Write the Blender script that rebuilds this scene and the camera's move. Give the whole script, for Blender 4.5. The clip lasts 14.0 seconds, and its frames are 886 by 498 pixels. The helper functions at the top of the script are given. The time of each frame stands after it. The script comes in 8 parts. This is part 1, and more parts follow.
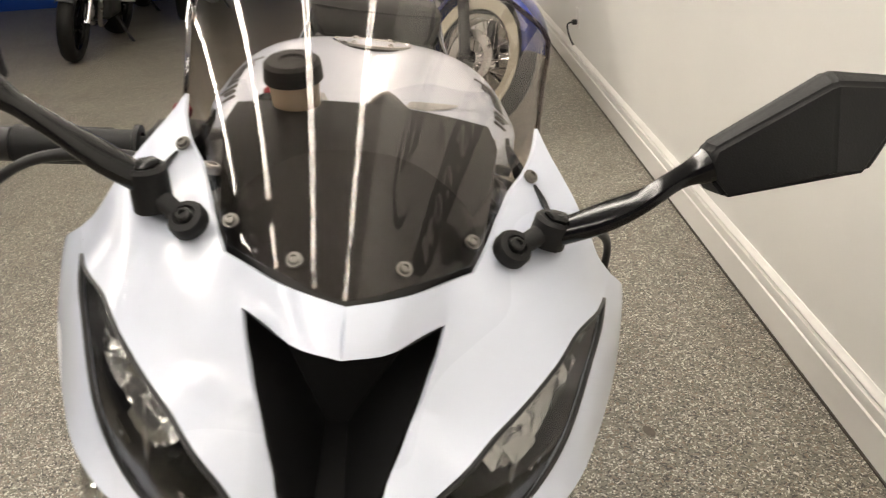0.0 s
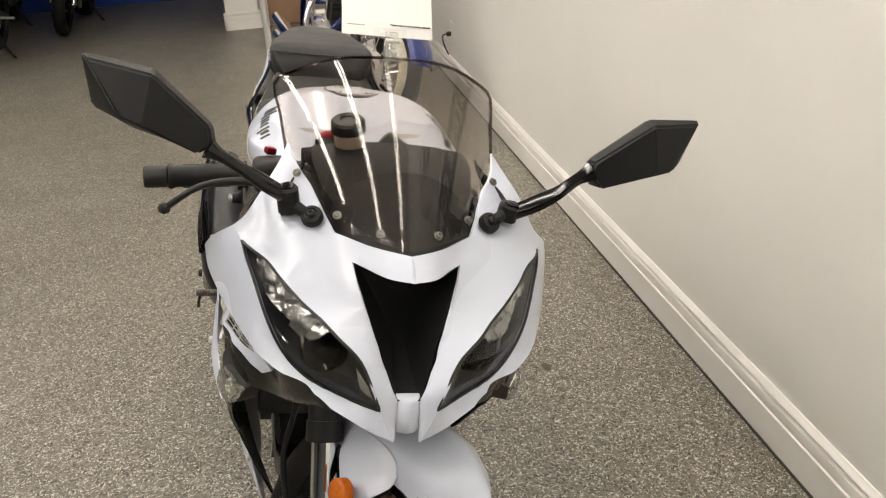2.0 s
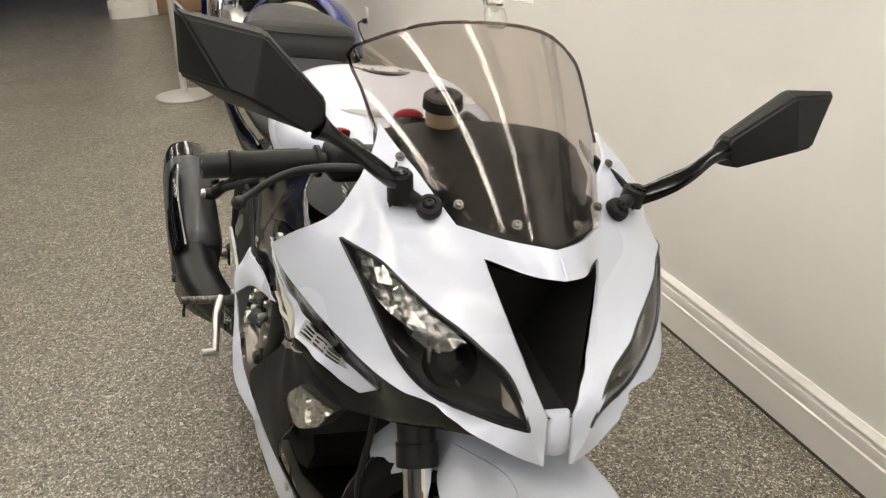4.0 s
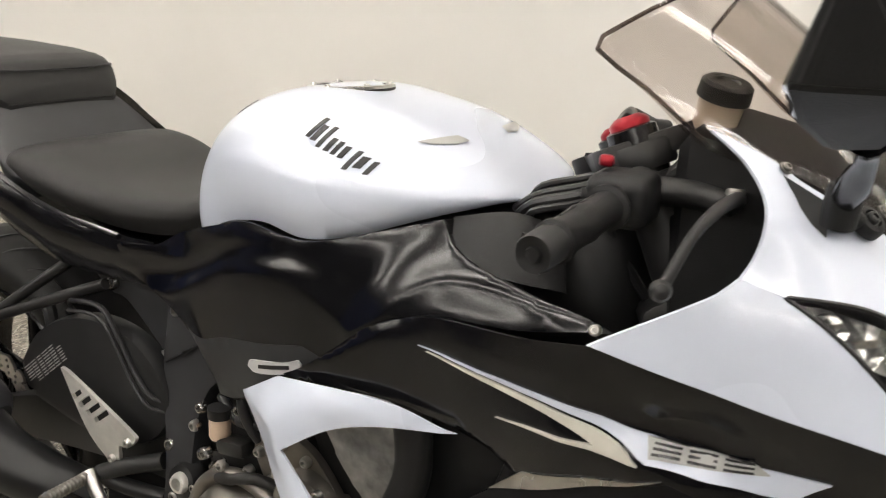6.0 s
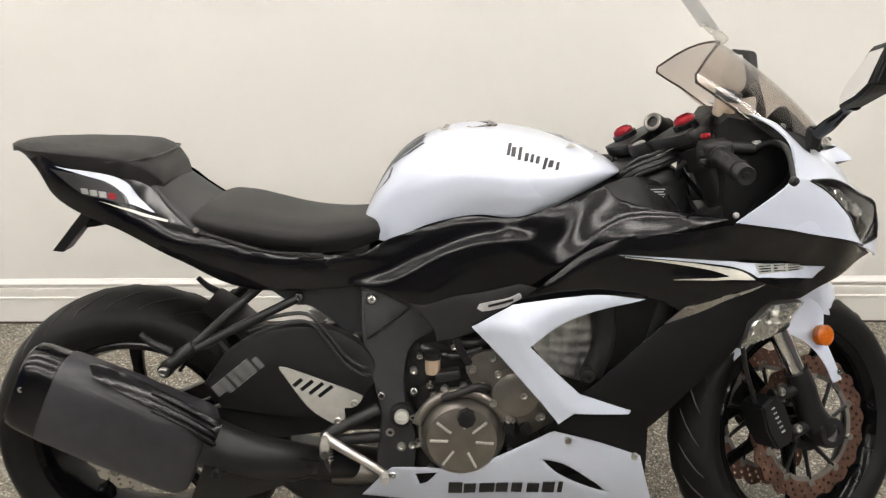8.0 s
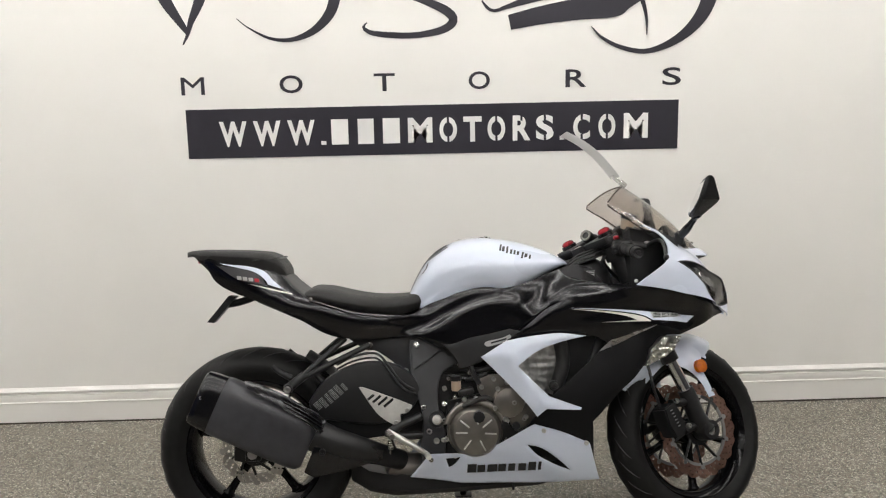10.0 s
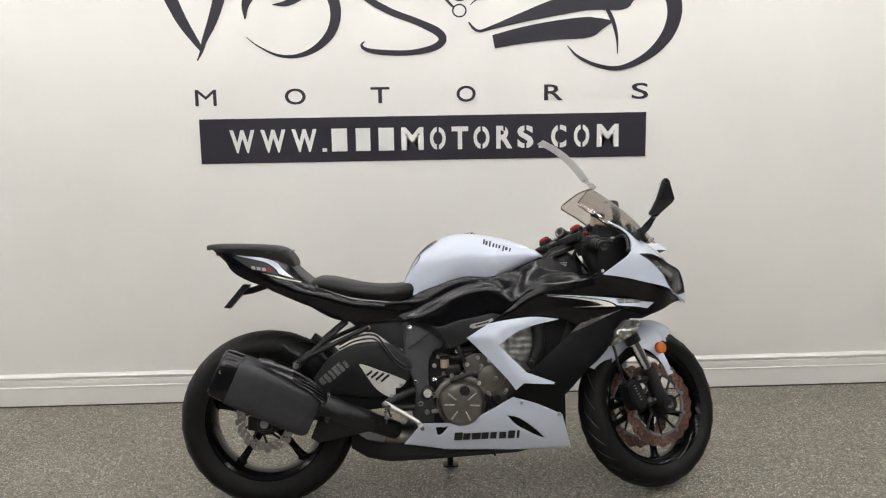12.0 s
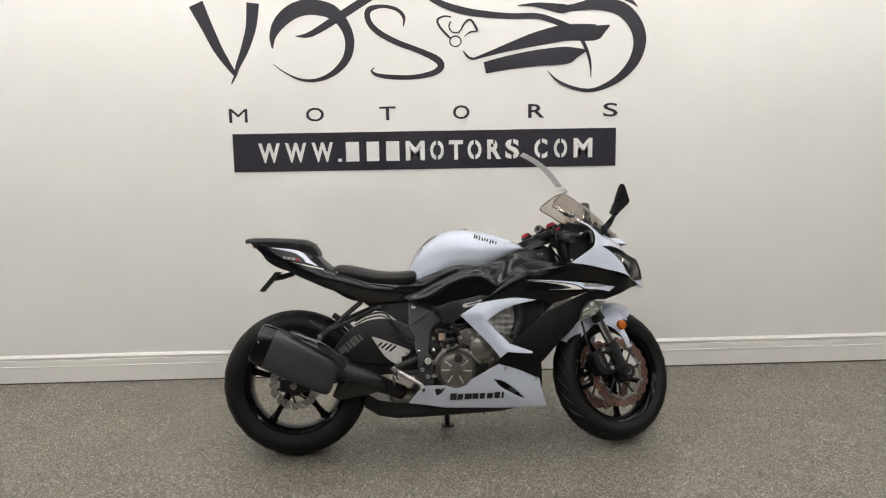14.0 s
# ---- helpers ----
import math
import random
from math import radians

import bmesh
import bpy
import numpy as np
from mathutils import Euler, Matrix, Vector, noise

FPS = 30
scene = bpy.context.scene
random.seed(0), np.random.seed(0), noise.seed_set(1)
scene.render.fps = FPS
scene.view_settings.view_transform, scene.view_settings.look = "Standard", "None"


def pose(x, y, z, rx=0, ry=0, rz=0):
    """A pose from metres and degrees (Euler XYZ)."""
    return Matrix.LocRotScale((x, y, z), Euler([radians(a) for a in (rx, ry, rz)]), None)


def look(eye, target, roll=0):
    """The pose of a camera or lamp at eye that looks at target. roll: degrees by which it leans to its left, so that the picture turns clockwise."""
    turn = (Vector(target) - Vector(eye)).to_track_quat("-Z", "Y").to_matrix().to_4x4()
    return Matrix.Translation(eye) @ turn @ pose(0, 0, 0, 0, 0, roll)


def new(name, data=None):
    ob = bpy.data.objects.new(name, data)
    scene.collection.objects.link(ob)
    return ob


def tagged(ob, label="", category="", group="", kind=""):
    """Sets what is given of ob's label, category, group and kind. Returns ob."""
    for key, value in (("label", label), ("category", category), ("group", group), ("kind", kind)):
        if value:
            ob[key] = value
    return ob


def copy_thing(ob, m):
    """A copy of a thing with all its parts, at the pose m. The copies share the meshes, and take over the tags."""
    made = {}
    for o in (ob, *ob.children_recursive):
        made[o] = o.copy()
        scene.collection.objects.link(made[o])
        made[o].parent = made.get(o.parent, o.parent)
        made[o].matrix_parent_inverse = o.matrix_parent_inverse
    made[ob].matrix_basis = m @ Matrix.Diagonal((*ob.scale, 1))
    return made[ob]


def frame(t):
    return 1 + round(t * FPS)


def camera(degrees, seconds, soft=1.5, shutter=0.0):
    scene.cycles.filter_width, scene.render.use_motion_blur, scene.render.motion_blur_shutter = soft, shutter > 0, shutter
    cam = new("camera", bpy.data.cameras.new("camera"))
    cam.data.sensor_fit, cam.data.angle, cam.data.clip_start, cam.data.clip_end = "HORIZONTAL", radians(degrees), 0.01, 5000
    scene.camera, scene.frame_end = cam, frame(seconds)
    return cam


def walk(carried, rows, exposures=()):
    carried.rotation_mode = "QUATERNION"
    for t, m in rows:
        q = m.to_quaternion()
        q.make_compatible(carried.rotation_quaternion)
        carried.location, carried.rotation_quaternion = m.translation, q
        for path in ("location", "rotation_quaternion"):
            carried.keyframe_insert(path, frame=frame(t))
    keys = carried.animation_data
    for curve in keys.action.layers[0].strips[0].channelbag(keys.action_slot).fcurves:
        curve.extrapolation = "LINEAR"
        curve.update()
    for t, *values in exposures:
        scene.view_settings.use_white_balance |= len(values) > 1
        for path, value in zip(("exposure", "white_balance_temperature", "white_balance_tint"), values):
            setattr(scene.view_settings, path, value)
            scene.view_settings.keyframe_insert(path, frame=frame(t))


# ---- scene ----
cam = camera(50.9, 14.0, 1.15, 0.3)
PATH = [
    (0, (2.047, 0.237, 1.17), (0.194, 0.227, 0.418), -4.2),
    (0.5, (2.16, 0.106, 1.225), (0.311, 0.259, 0.479), -4.3),
    (1, (2.293, 0.063, 1.293), (0.469, 0.332, 0.519), -4.2),
    (1.5, (2.478, 0.037, 1.354), (0.654, 0.319, 0.584), -4.3),
    (2, (2.579, 0.041, 1.378), (0.757, 0.309, 0.598), -4.2),
    (2.2, (2.579, 0.037, 1.381), (0.762, 0.315, 0.591), -4.1),
    (4.3, (2.248, -0.289, 1.304), (0.52, 0.319, 0.5), -3.3),
    (4.5, (2.172, -0.321, 1.289), (0.47, 0.354, 0.483), -3.8),
    (5, (1.926, -0.429, 1.27), (0.396, 0.551, 0.435), -2.9),
    (5.5, (1.698, -0.593, 1.255), (0.386, 0.659, 0.411), -2.7),
    (6, (1.503, -0.76, 1.274), (0.451, 0.71, 0.419), -2.7),
    (6.5, (1.28, -0.9, 1.277), (0.568, 0.756, 0.41), -2.2),
    (7, (1.1, -1.155, 1.342), (0.683, 0.61, 0.5), -1.7),
    (7.5, (0.923, -1.404, 1.414), (0.689, 0.398, 0.579), -1.7),
    (8, (0.752, -1.684, 1.496), (0.658, 0.14, 0.68), -1.5),
    (8.5, (0.623, -2.012, 1.517), (0.623, -0.159, 0.766), -1.3),
    (9, (0.622, -2.3, 1.54), (0.631, -0.385, 0.962), -1.6),
    (9.2, (0.614, -2.425, 1.524), (0.625, -0.48, 1.061), -1.6),
    (11.3, (0.579, -3.24, 1.536), (0.616, -1.276, 1.164), -1.3),
    (11.5, (0.579, -3.253, 1.546), (0.618, -1.289, 1.17), -1.3),
    (12, (0.574, -3.261, 1.546), (0.619, -1.297, 1.173), -1.2),
    (12.5, (0.577, -3.305, 1.559), (0.625, -1.34, 1.194), -1.3),
    (13, (0.595, -3.499, 1.57), (0.643, -1.531, 1.219), -1.3),
    (13.5, (0.598, -3.734, 1.589), (0.644, -1.765, 1.242), -1.1),
    (14, (0.571, -3.967, 1.613), (0.614, -2.0, 1.258), -1.2),
]
EXPOSURES = [(0, -0.02, 6900, 10.5), (0.5, -0.06, 6900, 10.5), (2, -0.12, 6850, 10.5), (4.5, -0.1, 6750, 10), (5.5, -0.2, 6600, 10), (6, 0.02, 6600, 10), (6.5, 0.11, 6600, 10), (7, 0.15, 6650, 10), (7.5, 0.08, 6550, 10), (8.5, 0.06, 6400, 10), (9.2, -0.12, 6350, 9.5), (11.3, -0.28, 6150, 9.5), (12.5, -0.33, 6200, 9.5), (14, -0.4, 6250, 9.5)]
walk(cam, [(t, look(eye, target, roll)) for t, eye, target, roll in PATH], EXPOSURES)

# ---- light: rows of fluorescent strips under the ceiling ----
WALL_Y, CEIL_Z = 1.072, 3.05
ROOM_X0, ROOM_X1, ROOM_Y0 = -9.1, 6.5, -9.0
world = bpy.data.worlds.new("world")
world.use_nodes = True
scene.world = world
world.node_tree.nodes["Background"].inputs[0].default_value = (0.85, 0.9, 1.0, 1)
world.node_tree.nodes["Background"].inputs[1].default_value = 0.02
STRIP_Y = (0.5, -0.8, -2.4, -4.2)
STRIP_X = (-3.6, -1.1, 1.4, 3.9)
STRIP_LEN, STRIP_POWER = 2.4, 26.0

# ---- materials ----
def node(nt, kind, **inputs):
    n = nt.nodes.new(kind)
    for k, v in inputs.items():
        n.inputs[k.replace("_", " ")].default_value = v
    return n


def mat(name, color, rough=0.5, metal=0.0, coat=0.0, vary=0.06, scale=30.0, bump=0.0, bump_scale=200.0, smudge=0.08, transmission=0.0, sheen=0.0, spec=0.5):
    """A surface with a base colour that varies at two scales, uneven gloss and fine relief."""
    m = bpy.data.materials.new(name)
    m.use_nodes = True
    nt = m.node_tree
    b = nt.nodes["Principled BSDF"]
    b.inputs["Metallic"].default_value = metal
    b.inputs["Coat Weight"].default_value = coat
    b.inputs["Coat Roughness"].default_value = 0.07
    b.inputs["Specular IOR Level"].default_value = spec
    b.inputs["Transmission Weight"].default_value = transmission
    b.inputs["Sheen Weight"].default_value = sheen
    tc = node(nt, "ShaderNodeTexCoord")
    n1 = node(nt, "ShaderNodeTexNoise", Scale=scale, Detail=6.0)
    n2 = node(nt, "ShaderNodeTexNoise", Scale=scale * 0.13, Detail=3.0)
    nt.links.new(tc.outputs["Object"], n1.inputs["Vector"])
    nt.links.new(tc.outputs["Object"], n2.inputs["Vector"])
    add = node(nt, "ShaderNodeMath")
    add.operation = "ADD"
    nt.links.new(n1.outputs["Fac"], add.inputs[0])
    nt.links.new(n2.outputs["Fac"], add.inputs[1])
    lo = tuple(max(0, c * (1 - vary)) for c in color[:3]) + (1,)
    hi = tuple(min(1, c * (1 + vary)) for c in color[:3]) + (1,)
    ramp = node(nt, "ShaderNodeMapRange")
    ramp.inputs["From Min"].default_value, ramp.inputs["From Max"].default_value = 0.7, 1.3
    mix = nt.nodes.new("ShaderNodeMix")
    mix.data_type = "RGBA"
    mix.inputs[6].default_value, mix.inputs[7].default_value = lo, hi
    nt.links.new(add.outputs[0], ramp.inputs["Value"])
    nt.links.new(ramp.outputs[0], mix.inputs[0])
    nt.links.new(mix.outputs[2], b.inputs["Base Color"])
    rr = node(nt, "ShaderNodeMapRange")
    rr.inputs["From Min"].default_value, rr.inputs["From Max"].default_value = 0.3, 0.7
    rr.inputs["To Min"].default_value, rr.inputs["To Max"].default_value = max(0.02, rough - smudge), min(1, rough + smudge)
    nt.links.new(n2.outputs["Fac"], rr.inputs["Value"])
    nt.links.new(rr.outputs[0], b.inputs["Roughness"])
    if bump:
        n3 = node(nt, "ShaderNodeTexNoise", Scale=bump_scale, Detail=4.0)
        nt.links.new(tc.outputs["Object"], n3.inputs["Vector"])
        bp = node(nt, "ShaderNodeBump", Strength=bump, Distance=0.001)
        nt.links.new(n3.outputs["Fac"], bp.inputs["Height"])
        nt.links.new(bp.outputs["Normal"], b.inputs["Normal"])
    return m


def clear(name, tint, rough=0.02, ior=1.45, body=0.0, body_color=(0, 0, 0)):
    """Thin clear plastic or glass: light passes straight, tinted, and the surface mirrors by its angle."""
    m = bpy.data.materials.new(name)
    m.use_nodes = True
    nt = m.node_tree
    nt.nodes.remove(nt.nodes["Principled BSDF"])
    out = nt.nodes["Material Output"]
    tr = node(nt, "ShaderNodeBsdfTransparent", Color=(*tint, 1))
    gl = node(nt, "ShaderNodeBsdfGlossy", Roughness=rough)
    fr = node(nt, "ShaderNodeLayerWeight", Blend=0.5)
    po = node(nt, "ShaderNodeMath")
    po.operation = "POWER"
    po.inputs[1].default_value = 5.0
    ma = node(nt, "ShaderNodeMath")
    ma.operation = "MULTIPLY_ADD"
    ma.inputs[1].default_value, ma.inputs[2].default_value = 0.9, ((ior - 1) / (ior + 1)) ** 2
    nt.links.new(fr.outputs["Facing"], po.inputs[0])
    nt.links.new(po.outputs[0], ma.inputs[0])
    mx = node(nt, "ShaderNodeMixShader")
    nt.links.new(ma.outputs[0], mx.inputs[0])
    base = tr.outputs[0]
    if body:
        df = node(nt, "ShaderNodeBsdfDiffuse", Color=(*body_color, 1))
        m2 = node(nt, "ShaderNodeMixShader", Fac=body)
        nt.links.new(tr.outputs[0], m2.inputs[1])
        nt.links.new(df.outputs[0], m2.inputs[2])
        base = m2.outputs[0]
    nt.links.new(base, mx.inputs[1])
    nt.links.new(gl.outputs[0], mx.inputs[2])
    nt.links.new(mx.outputs[0], out.inputs["Surface"])
    return m


def glow(name, color, strength):
    m = bpy.data.materials.new(name)
    m.use_nodes = True
    b = m.node_tree.nodes["Principled BSDF"]
    b.inputs["Base Color"].default_value = (0.9, 0.9, 0.9, 1)
    b.inputs["Emission Color"].default_value = (*color, 1)
    b.inputs["Emission Strength"].default_value = strength
    return m


def floor_material():
    """Grey epoxy with scattered dark, brown and pale flakes under a worn satin coat."""
    m = bpy.data.materials.new("flake_epoxy")
    m.use_nodes = True
    nt = m.node_tree
    b = nt.nodes["Principled BSDF"]
    tc = node(nt, "ShaderNodeTexCoord")
    big = node(nt, "ShaderNodeTexNoise", Scale=1.3, Detail=4.0)
    nt.links.new(tc.outputs["Object"], big.inputs["Vector"])
    base = node(nt, "ShaderNodeValToRGB")
    base.color_ramp.elements[0].position, base.color_ramp.elements[1].position = 0.35, 0.7
    base.color_ramp.elements[0].color, base.color_ramp.elements[1].color = (0.148, 0.137, 0.108, 1), (0.17, 0.157, 0.122, 1)
    nt.links.new(big.outputs["Fac"], base.inputs["Fac"])
    last = base.outputs["Color"]
    warp = node(nt, "ShaderNodeTexNoise", Scale=60.0, Detail=3.0)
    nt.links.new(tc.outputs["Object"], warp.inputs["Vector"])
    jig = nt.nodes.new("ShaderNodeMix")
    jig.data_type = "RGBA"
    jig.blend_type = "LINEAR_LIGHT"
    jig.inputs[0].default_value = 0.012
    nt.links.new(tc.outputs["Object"], jig.inputs[6])
    nt.links.new(warp.outputs["Color"], jig.inputs[7])
    for scale, cut, color in ((170.0, 0.45, None), (240.0, 0.74, (0.036, 0.031, 0.025, 1)), (275.0, 0.86, (0.55, 0.52, 0.45, 1)), (230.0, 0.9, (0.17, 0.125, 0.09, 1))):
        v = node(nt, "ShaderNodeTexVoronoi", Scale=scale, Randomness=1.0)
        nt.links.new(jig.outputs[2], v.inputs["Vector"])
        sep = node(nt, "ShaderNodeSeparateColor")
        nt.links.new(v.outputs["Color"], sep.inputs[0])
        gt = node(nt, "ShaderNodeMath")
        gt.operation = "GREATER_THAN"
        gt.inputs[1].default_value = cut
        nt.links.new(sep.outputs[0], gt.inputs[0])
        mx = nt.nodes.new("ShaderNodeMix")
        mx.data_type = "RGBA"
        nt.links.new(gt.outputs[0], mx.inputs[0])
        nt.links.new(last, mx.inputs[6])
        if color is None:
            tone = node(nt, "ShaderNodeValToRGB")
            tone.color_ramp.elements[0].color, tone.color_ramp.elements[1].color = (0.085, 0.077, 0.06, 1), (0.26, 0.24, 0.192, 1)
            nt.links.new(sep.outputs[1], tone.inputs["Fac"])
            nt.links.new(tone.outputs["Color"], mx.inputs[7])
        else:
            mx.inputs[7].default_value = color
        last = mx.outputs[2]
    stain = node(nt, "ShaderNodeTexNoise", Scale=2.7, Detail=6.0, Roughness=0.7)
    nt.links.new(tc.outputs["Object"], stain.inputs["Vector"])
    sr = node(nt, "ShaderNodeMapRange")
    sr.inputs["From Min"].default_value, sr.inputs["From Max"].default_value = 0.3, 0.75
    sr.inputs["To Min"].default_value, sr.inputs["To Max"].default_value = 1.08, 0.86
    nt.links.new(stain.outputs["Fac"], sr.inputs["Value"])
    mul = nt.nodes.new("ShaderNodeVectorMath")
    mul.operation = "SCALE"
    nt.links.new(last, mul.inputs[0])
    nt.links.new(sr.outputs[0], mul.inputs["Scale"])
    nt.links.new(mul.outputs[0], b.inputs["Base Color"])
    rg = node(nt, "ShaderNodeMapRange")
    rg.inputs["To Min"].default_value, rg.inputs["To Max"].default_value = 0.3, 0.52
    nt.links.new(stain.outputs["Fac"], rg.inputs["Value"])
    nt.links.new(rg.outputs[0], b.inputs["Roughness"])
    bn = node(nt, "ShaderNodeTexNoise", Scale=90.0, Detail=5.0)
    nt.links.new(tc.outputs["Object"], bn.inputs["Vector"])
    bp = node(nt, "ShaderNodeBump", Strength=0.25, Distance=0.002)
    nt.links.new(bn.outputs["Fac"], bp.inputs["Height"])
    nt.links.new(bp.outputs["Normal"], b.inputs["Normal"])
    return m


M_FLOOR = floor_material()
M_WALL = mat("wall_paint", (0.80, 0.785, 0.745), 0.55, vary=0.02, scale=3.0, bump=0.25, bump_scale=160.0)
M_TRIM = mat("trim_paint", (0.82, 0.8, 0.76), 0.35, vary=0.02, scale=6.0, bump=0.08, bump_scale=90.0)
# Ceiling and unseen walls are kept dark to hold down fill and reflections.
M_CEIL = mat("ceiling_paint", (0.3, 0.3, 0.295), 0.8, vary=0.06)
M_UNSEENWALL = mat("unseen_wall_dark", (0.1, 0.1, 0.105), 0.7, vary=0.1, scale=2.0)
M_BLUEWALL = mat("blue_panel", (0.006, 0.05, 0.28), 0.4, vary=0.1, scale=2.0)
M_DOOR = mat("door_wood", (0.33, 0.2, 0.12), 0.5, vary=0.12, scale=8.0)
M_SIGN = mat("sign_vinyl", (0.018, 0.016, 0.024), 0.45, vary=0.1)
M_SIGNW = mat("sign_white", (0.78, 0.77, 0.74), 0.5, vary=0.02)
M_WHITE = mat("pearl_white", (0.585, 0.632, 0.735), 0.28, coat=0.45, vary=0.015, scale=10.0, smudge=0.05)
M_BLACKP = mat("gloss_black", (0.004, 0.004, 0.005), 0.16, vary=0.2, smudge=0.05, spec=0.48)
M_FLANK = mat("flank_black", (0.006, 0.006, 0.0065), 0.55, spec=0.16, vary=0.15, bump=0.12, bump_scale=500.0)
M_SATIN = mat("satin_black", (0.01, 0.01, 0.0105), 0.42, spec=0.4, vary=0.2, bump=0.05)
M_PLASTIC = mat("black_plastic", (0.008, 0.008, 0.0085), 0.5, spec=0.3, vary=0.2, bump=0.35, bump_scale=700.0)
M_FRAME = mat("frame_grey", (0.02, 0.0205, 0.0225), 0.45, metal=0.0, vary=0.15, bump=0.15, bump_scale=500.0)
M_CAN = mat("exhaust_paint", (0.03, 0.03, 0.034), 0.4, spec=0.5, vary=0.25, bump=0.15, bump_scale=300.0)
M_RUBBER = mat("tyre_rubber", (0.0055, 0.0053, 0.005), 0.6, spec=0.25, vary=0.25, scale=60.0, bump=0.3, bump_scale=400.0, smudge=0.14)
M_SEAT = mat("seat_vinyl", (0.015, 0.0143, 0.014), 0.5, spec=0.3, vary=0.2, bump=0.6, bump_scale=900.0, sheen=0.02)
M_PEG = mat("worn_steel", (0.2, 0.19, 0.175), 0.45, metal=1.0, vary=0.25, scale=80.0)
M_RIM = mat("rim_black", (0.004, 0.004, 0.0045), 0.14, spec=0.16, vary=0.2)
M_STEEL = mat("brushed_steel", (0.55, 0.54, 0.52), 0.3, metal=1.0, vary=0.08, scale=80.0)
M_LAMPSILVER = mat("lamp_silver", (0.9, 0.9, 0.88), 0.2, metal=0.88, vary=0.1)
M_CHROME = mat("chrome", (0.85, 0.85, 0.86), 0.07, metal=1.0, vary=0.03)
M_ALU = mat("cast_aluminium", (0.74, 0.73, 0.7), 0.48, metal=0.9, vary=0.1, scale=60.0, bump=0.1)
M_DISC = mat("disc_steel", (0.55, 0.53, 0.5), 0.33, metal=1.0, vary=0.12, scale=90.0)
M_ROTOR = mat("rotor_bronze", (0.34, 0.2, 0.155), 0.4, metal=1.0, vary=0.2, scale=90.0)
M_ENGINE = mat("engine_bronze", (0.235, 0.218, 0.195), 0.36, metal=0.85, vary=0.15, bump=0.15, bump_scale=400.0)
M_ENGDARK = mat("engine_dark", (0.02, 0.0195, 0.019), 0.5, metal=0.3, vary=0.2, bump=0.2)
M_RED = mat("red_anodised", (0.24, 0.006, 0.014), 0.28, metal=0.6, vary=0.08)
M_ORANGE = mat("amber_plastic", (0.5, 0.115, 0.004), 0.2, coat=0.5, vary=0.25, scale=180.0)
M_FLUID = mat("brake_fluid", (0.72, 0.6, 0.46), 0.3, vary=0.08, transmission=0.35)
M_DECAL = mat("black_decal", (0.012, 0.012, 0.013), 0.35, vary=0.1)
M_GREYDECAL = mat("grey_decal", (0.36, 0.36, 0.35), 0.4, vary=0.1)
M_SILVER = mat("silver_decal", (0.62, 0.6, 0.53), 0.35, metal=0.15, vary=0.1)
M_LABEL = mat("label_silver", (0.5, 0.5, 0.5), 0.45, vary=0.05)
M_CARD = mat("white_card", (0.82, 0.82, 0.8), 0.45, vary=0.02)
M_TAN = mat("tan_plastic", (0.5, 0.38, 0.28), 0.4, vary=0.08)
M_FOIL = mat("heat_foil", (0.46, 0.455, 0.44), 0.48, metal=0.9, vary=0.4, scale=50.0, bump=1.0, bump_scale=45.0)
M_BLUEPAINT = mat("cobalt_paint", (0.008, 0.02, 0.16), 0.2, coat=1.0, vary=0.1)
M_WHITEWALL = mat("whitewall_rubber", (0.42, 0.39, 0.31), 0.6, vary=0.1)
M_SCREEN = clear("smoke_screen", (0.84, 0.81, 0.785))
M_LENS = clear("clear_lens", (0.9, 0.9, 0.89))
M_SMOKELENS = clear("headlight_lens", (0.86, 0.86, 0.86))
M_CLEAR = clear("clear_plastic", (0.95, 0.95, 0.95))
M_MIRROR = mat("mirror_glass", (0.8, 0.8, 0.8), 0.03, metal=1.0, vary=0.01, smudge=0.01)
M_TUBE = glow("lamp_diffuser", (1.0, 0.95, 0.89), 27.0)
M_FIXTURE = mat("lamp_housing", (0.8, 0.8, 0.8), 0.4, vary=0.02)

# ---- modelling tools ----
from mathutils import geometry


def part(name, bm, material, parent=None, label="", sharp=38.0):
    me = bpy.data.meshes.new(name)
    bm.normal_update()
    bm.to_mesh(me)
    bm.free()
    me.shade_smooth()
    me.set_sharp_from_angle(angle=radians(sharp))
    for one in material if isinstance(material, (list, tuple)) else (material,):
        me.materials.append(one)
    ob = new(name, me)
    ob.parent = parent
    if label:
        ob["label"] = label
    return ob


def empty(name, label, category, m=None, group="", kind=""):
    ob = tagged(new(name), label, category, group, kind)
    ob.empty_display_size = 0.1
    ob.matrix_basis = m or Matrix()
    return ob


def spline(points, closed=True, step=0.012):
    """A smooth line through the points; a point with a true last item is a sharp corner."""
    pts = [Vector(p[:3]) for p in points]
    hard = [len(p) > 3 and bool(p[3]) for p in points]
    n, out = len(pts), []
    for i in range(n if closed else n - 1):
        a, b = pts[i], pts[(i + 1) % n]
        before = a if hard[i] or (not closed and i == 0) else pts[i - 1]
        after = b if hard[(i + 1) % n] or (not closed and i == n - 2) else pts[(i + 2) % n]
        k = max(2, int((b - a).length / step))
        ta, tb = (b - before) * 0.5, (after - a) * 0.5
        if before == a:
            ta = (b - a) * 0.9
        if after == b:
            tb = (b - a) * 0.9
        for j in range(k):
            s = j / k
            out.append((2 * s**3 - 3 * s**2 + 1) * a + (s**3 - 2 * s**2 + s) * ta + (3 * s**2 - 2 * s**3) * b + (s**3 - s**2) * tb)
    if not closed:
        out.append(pts[-1])
    return out


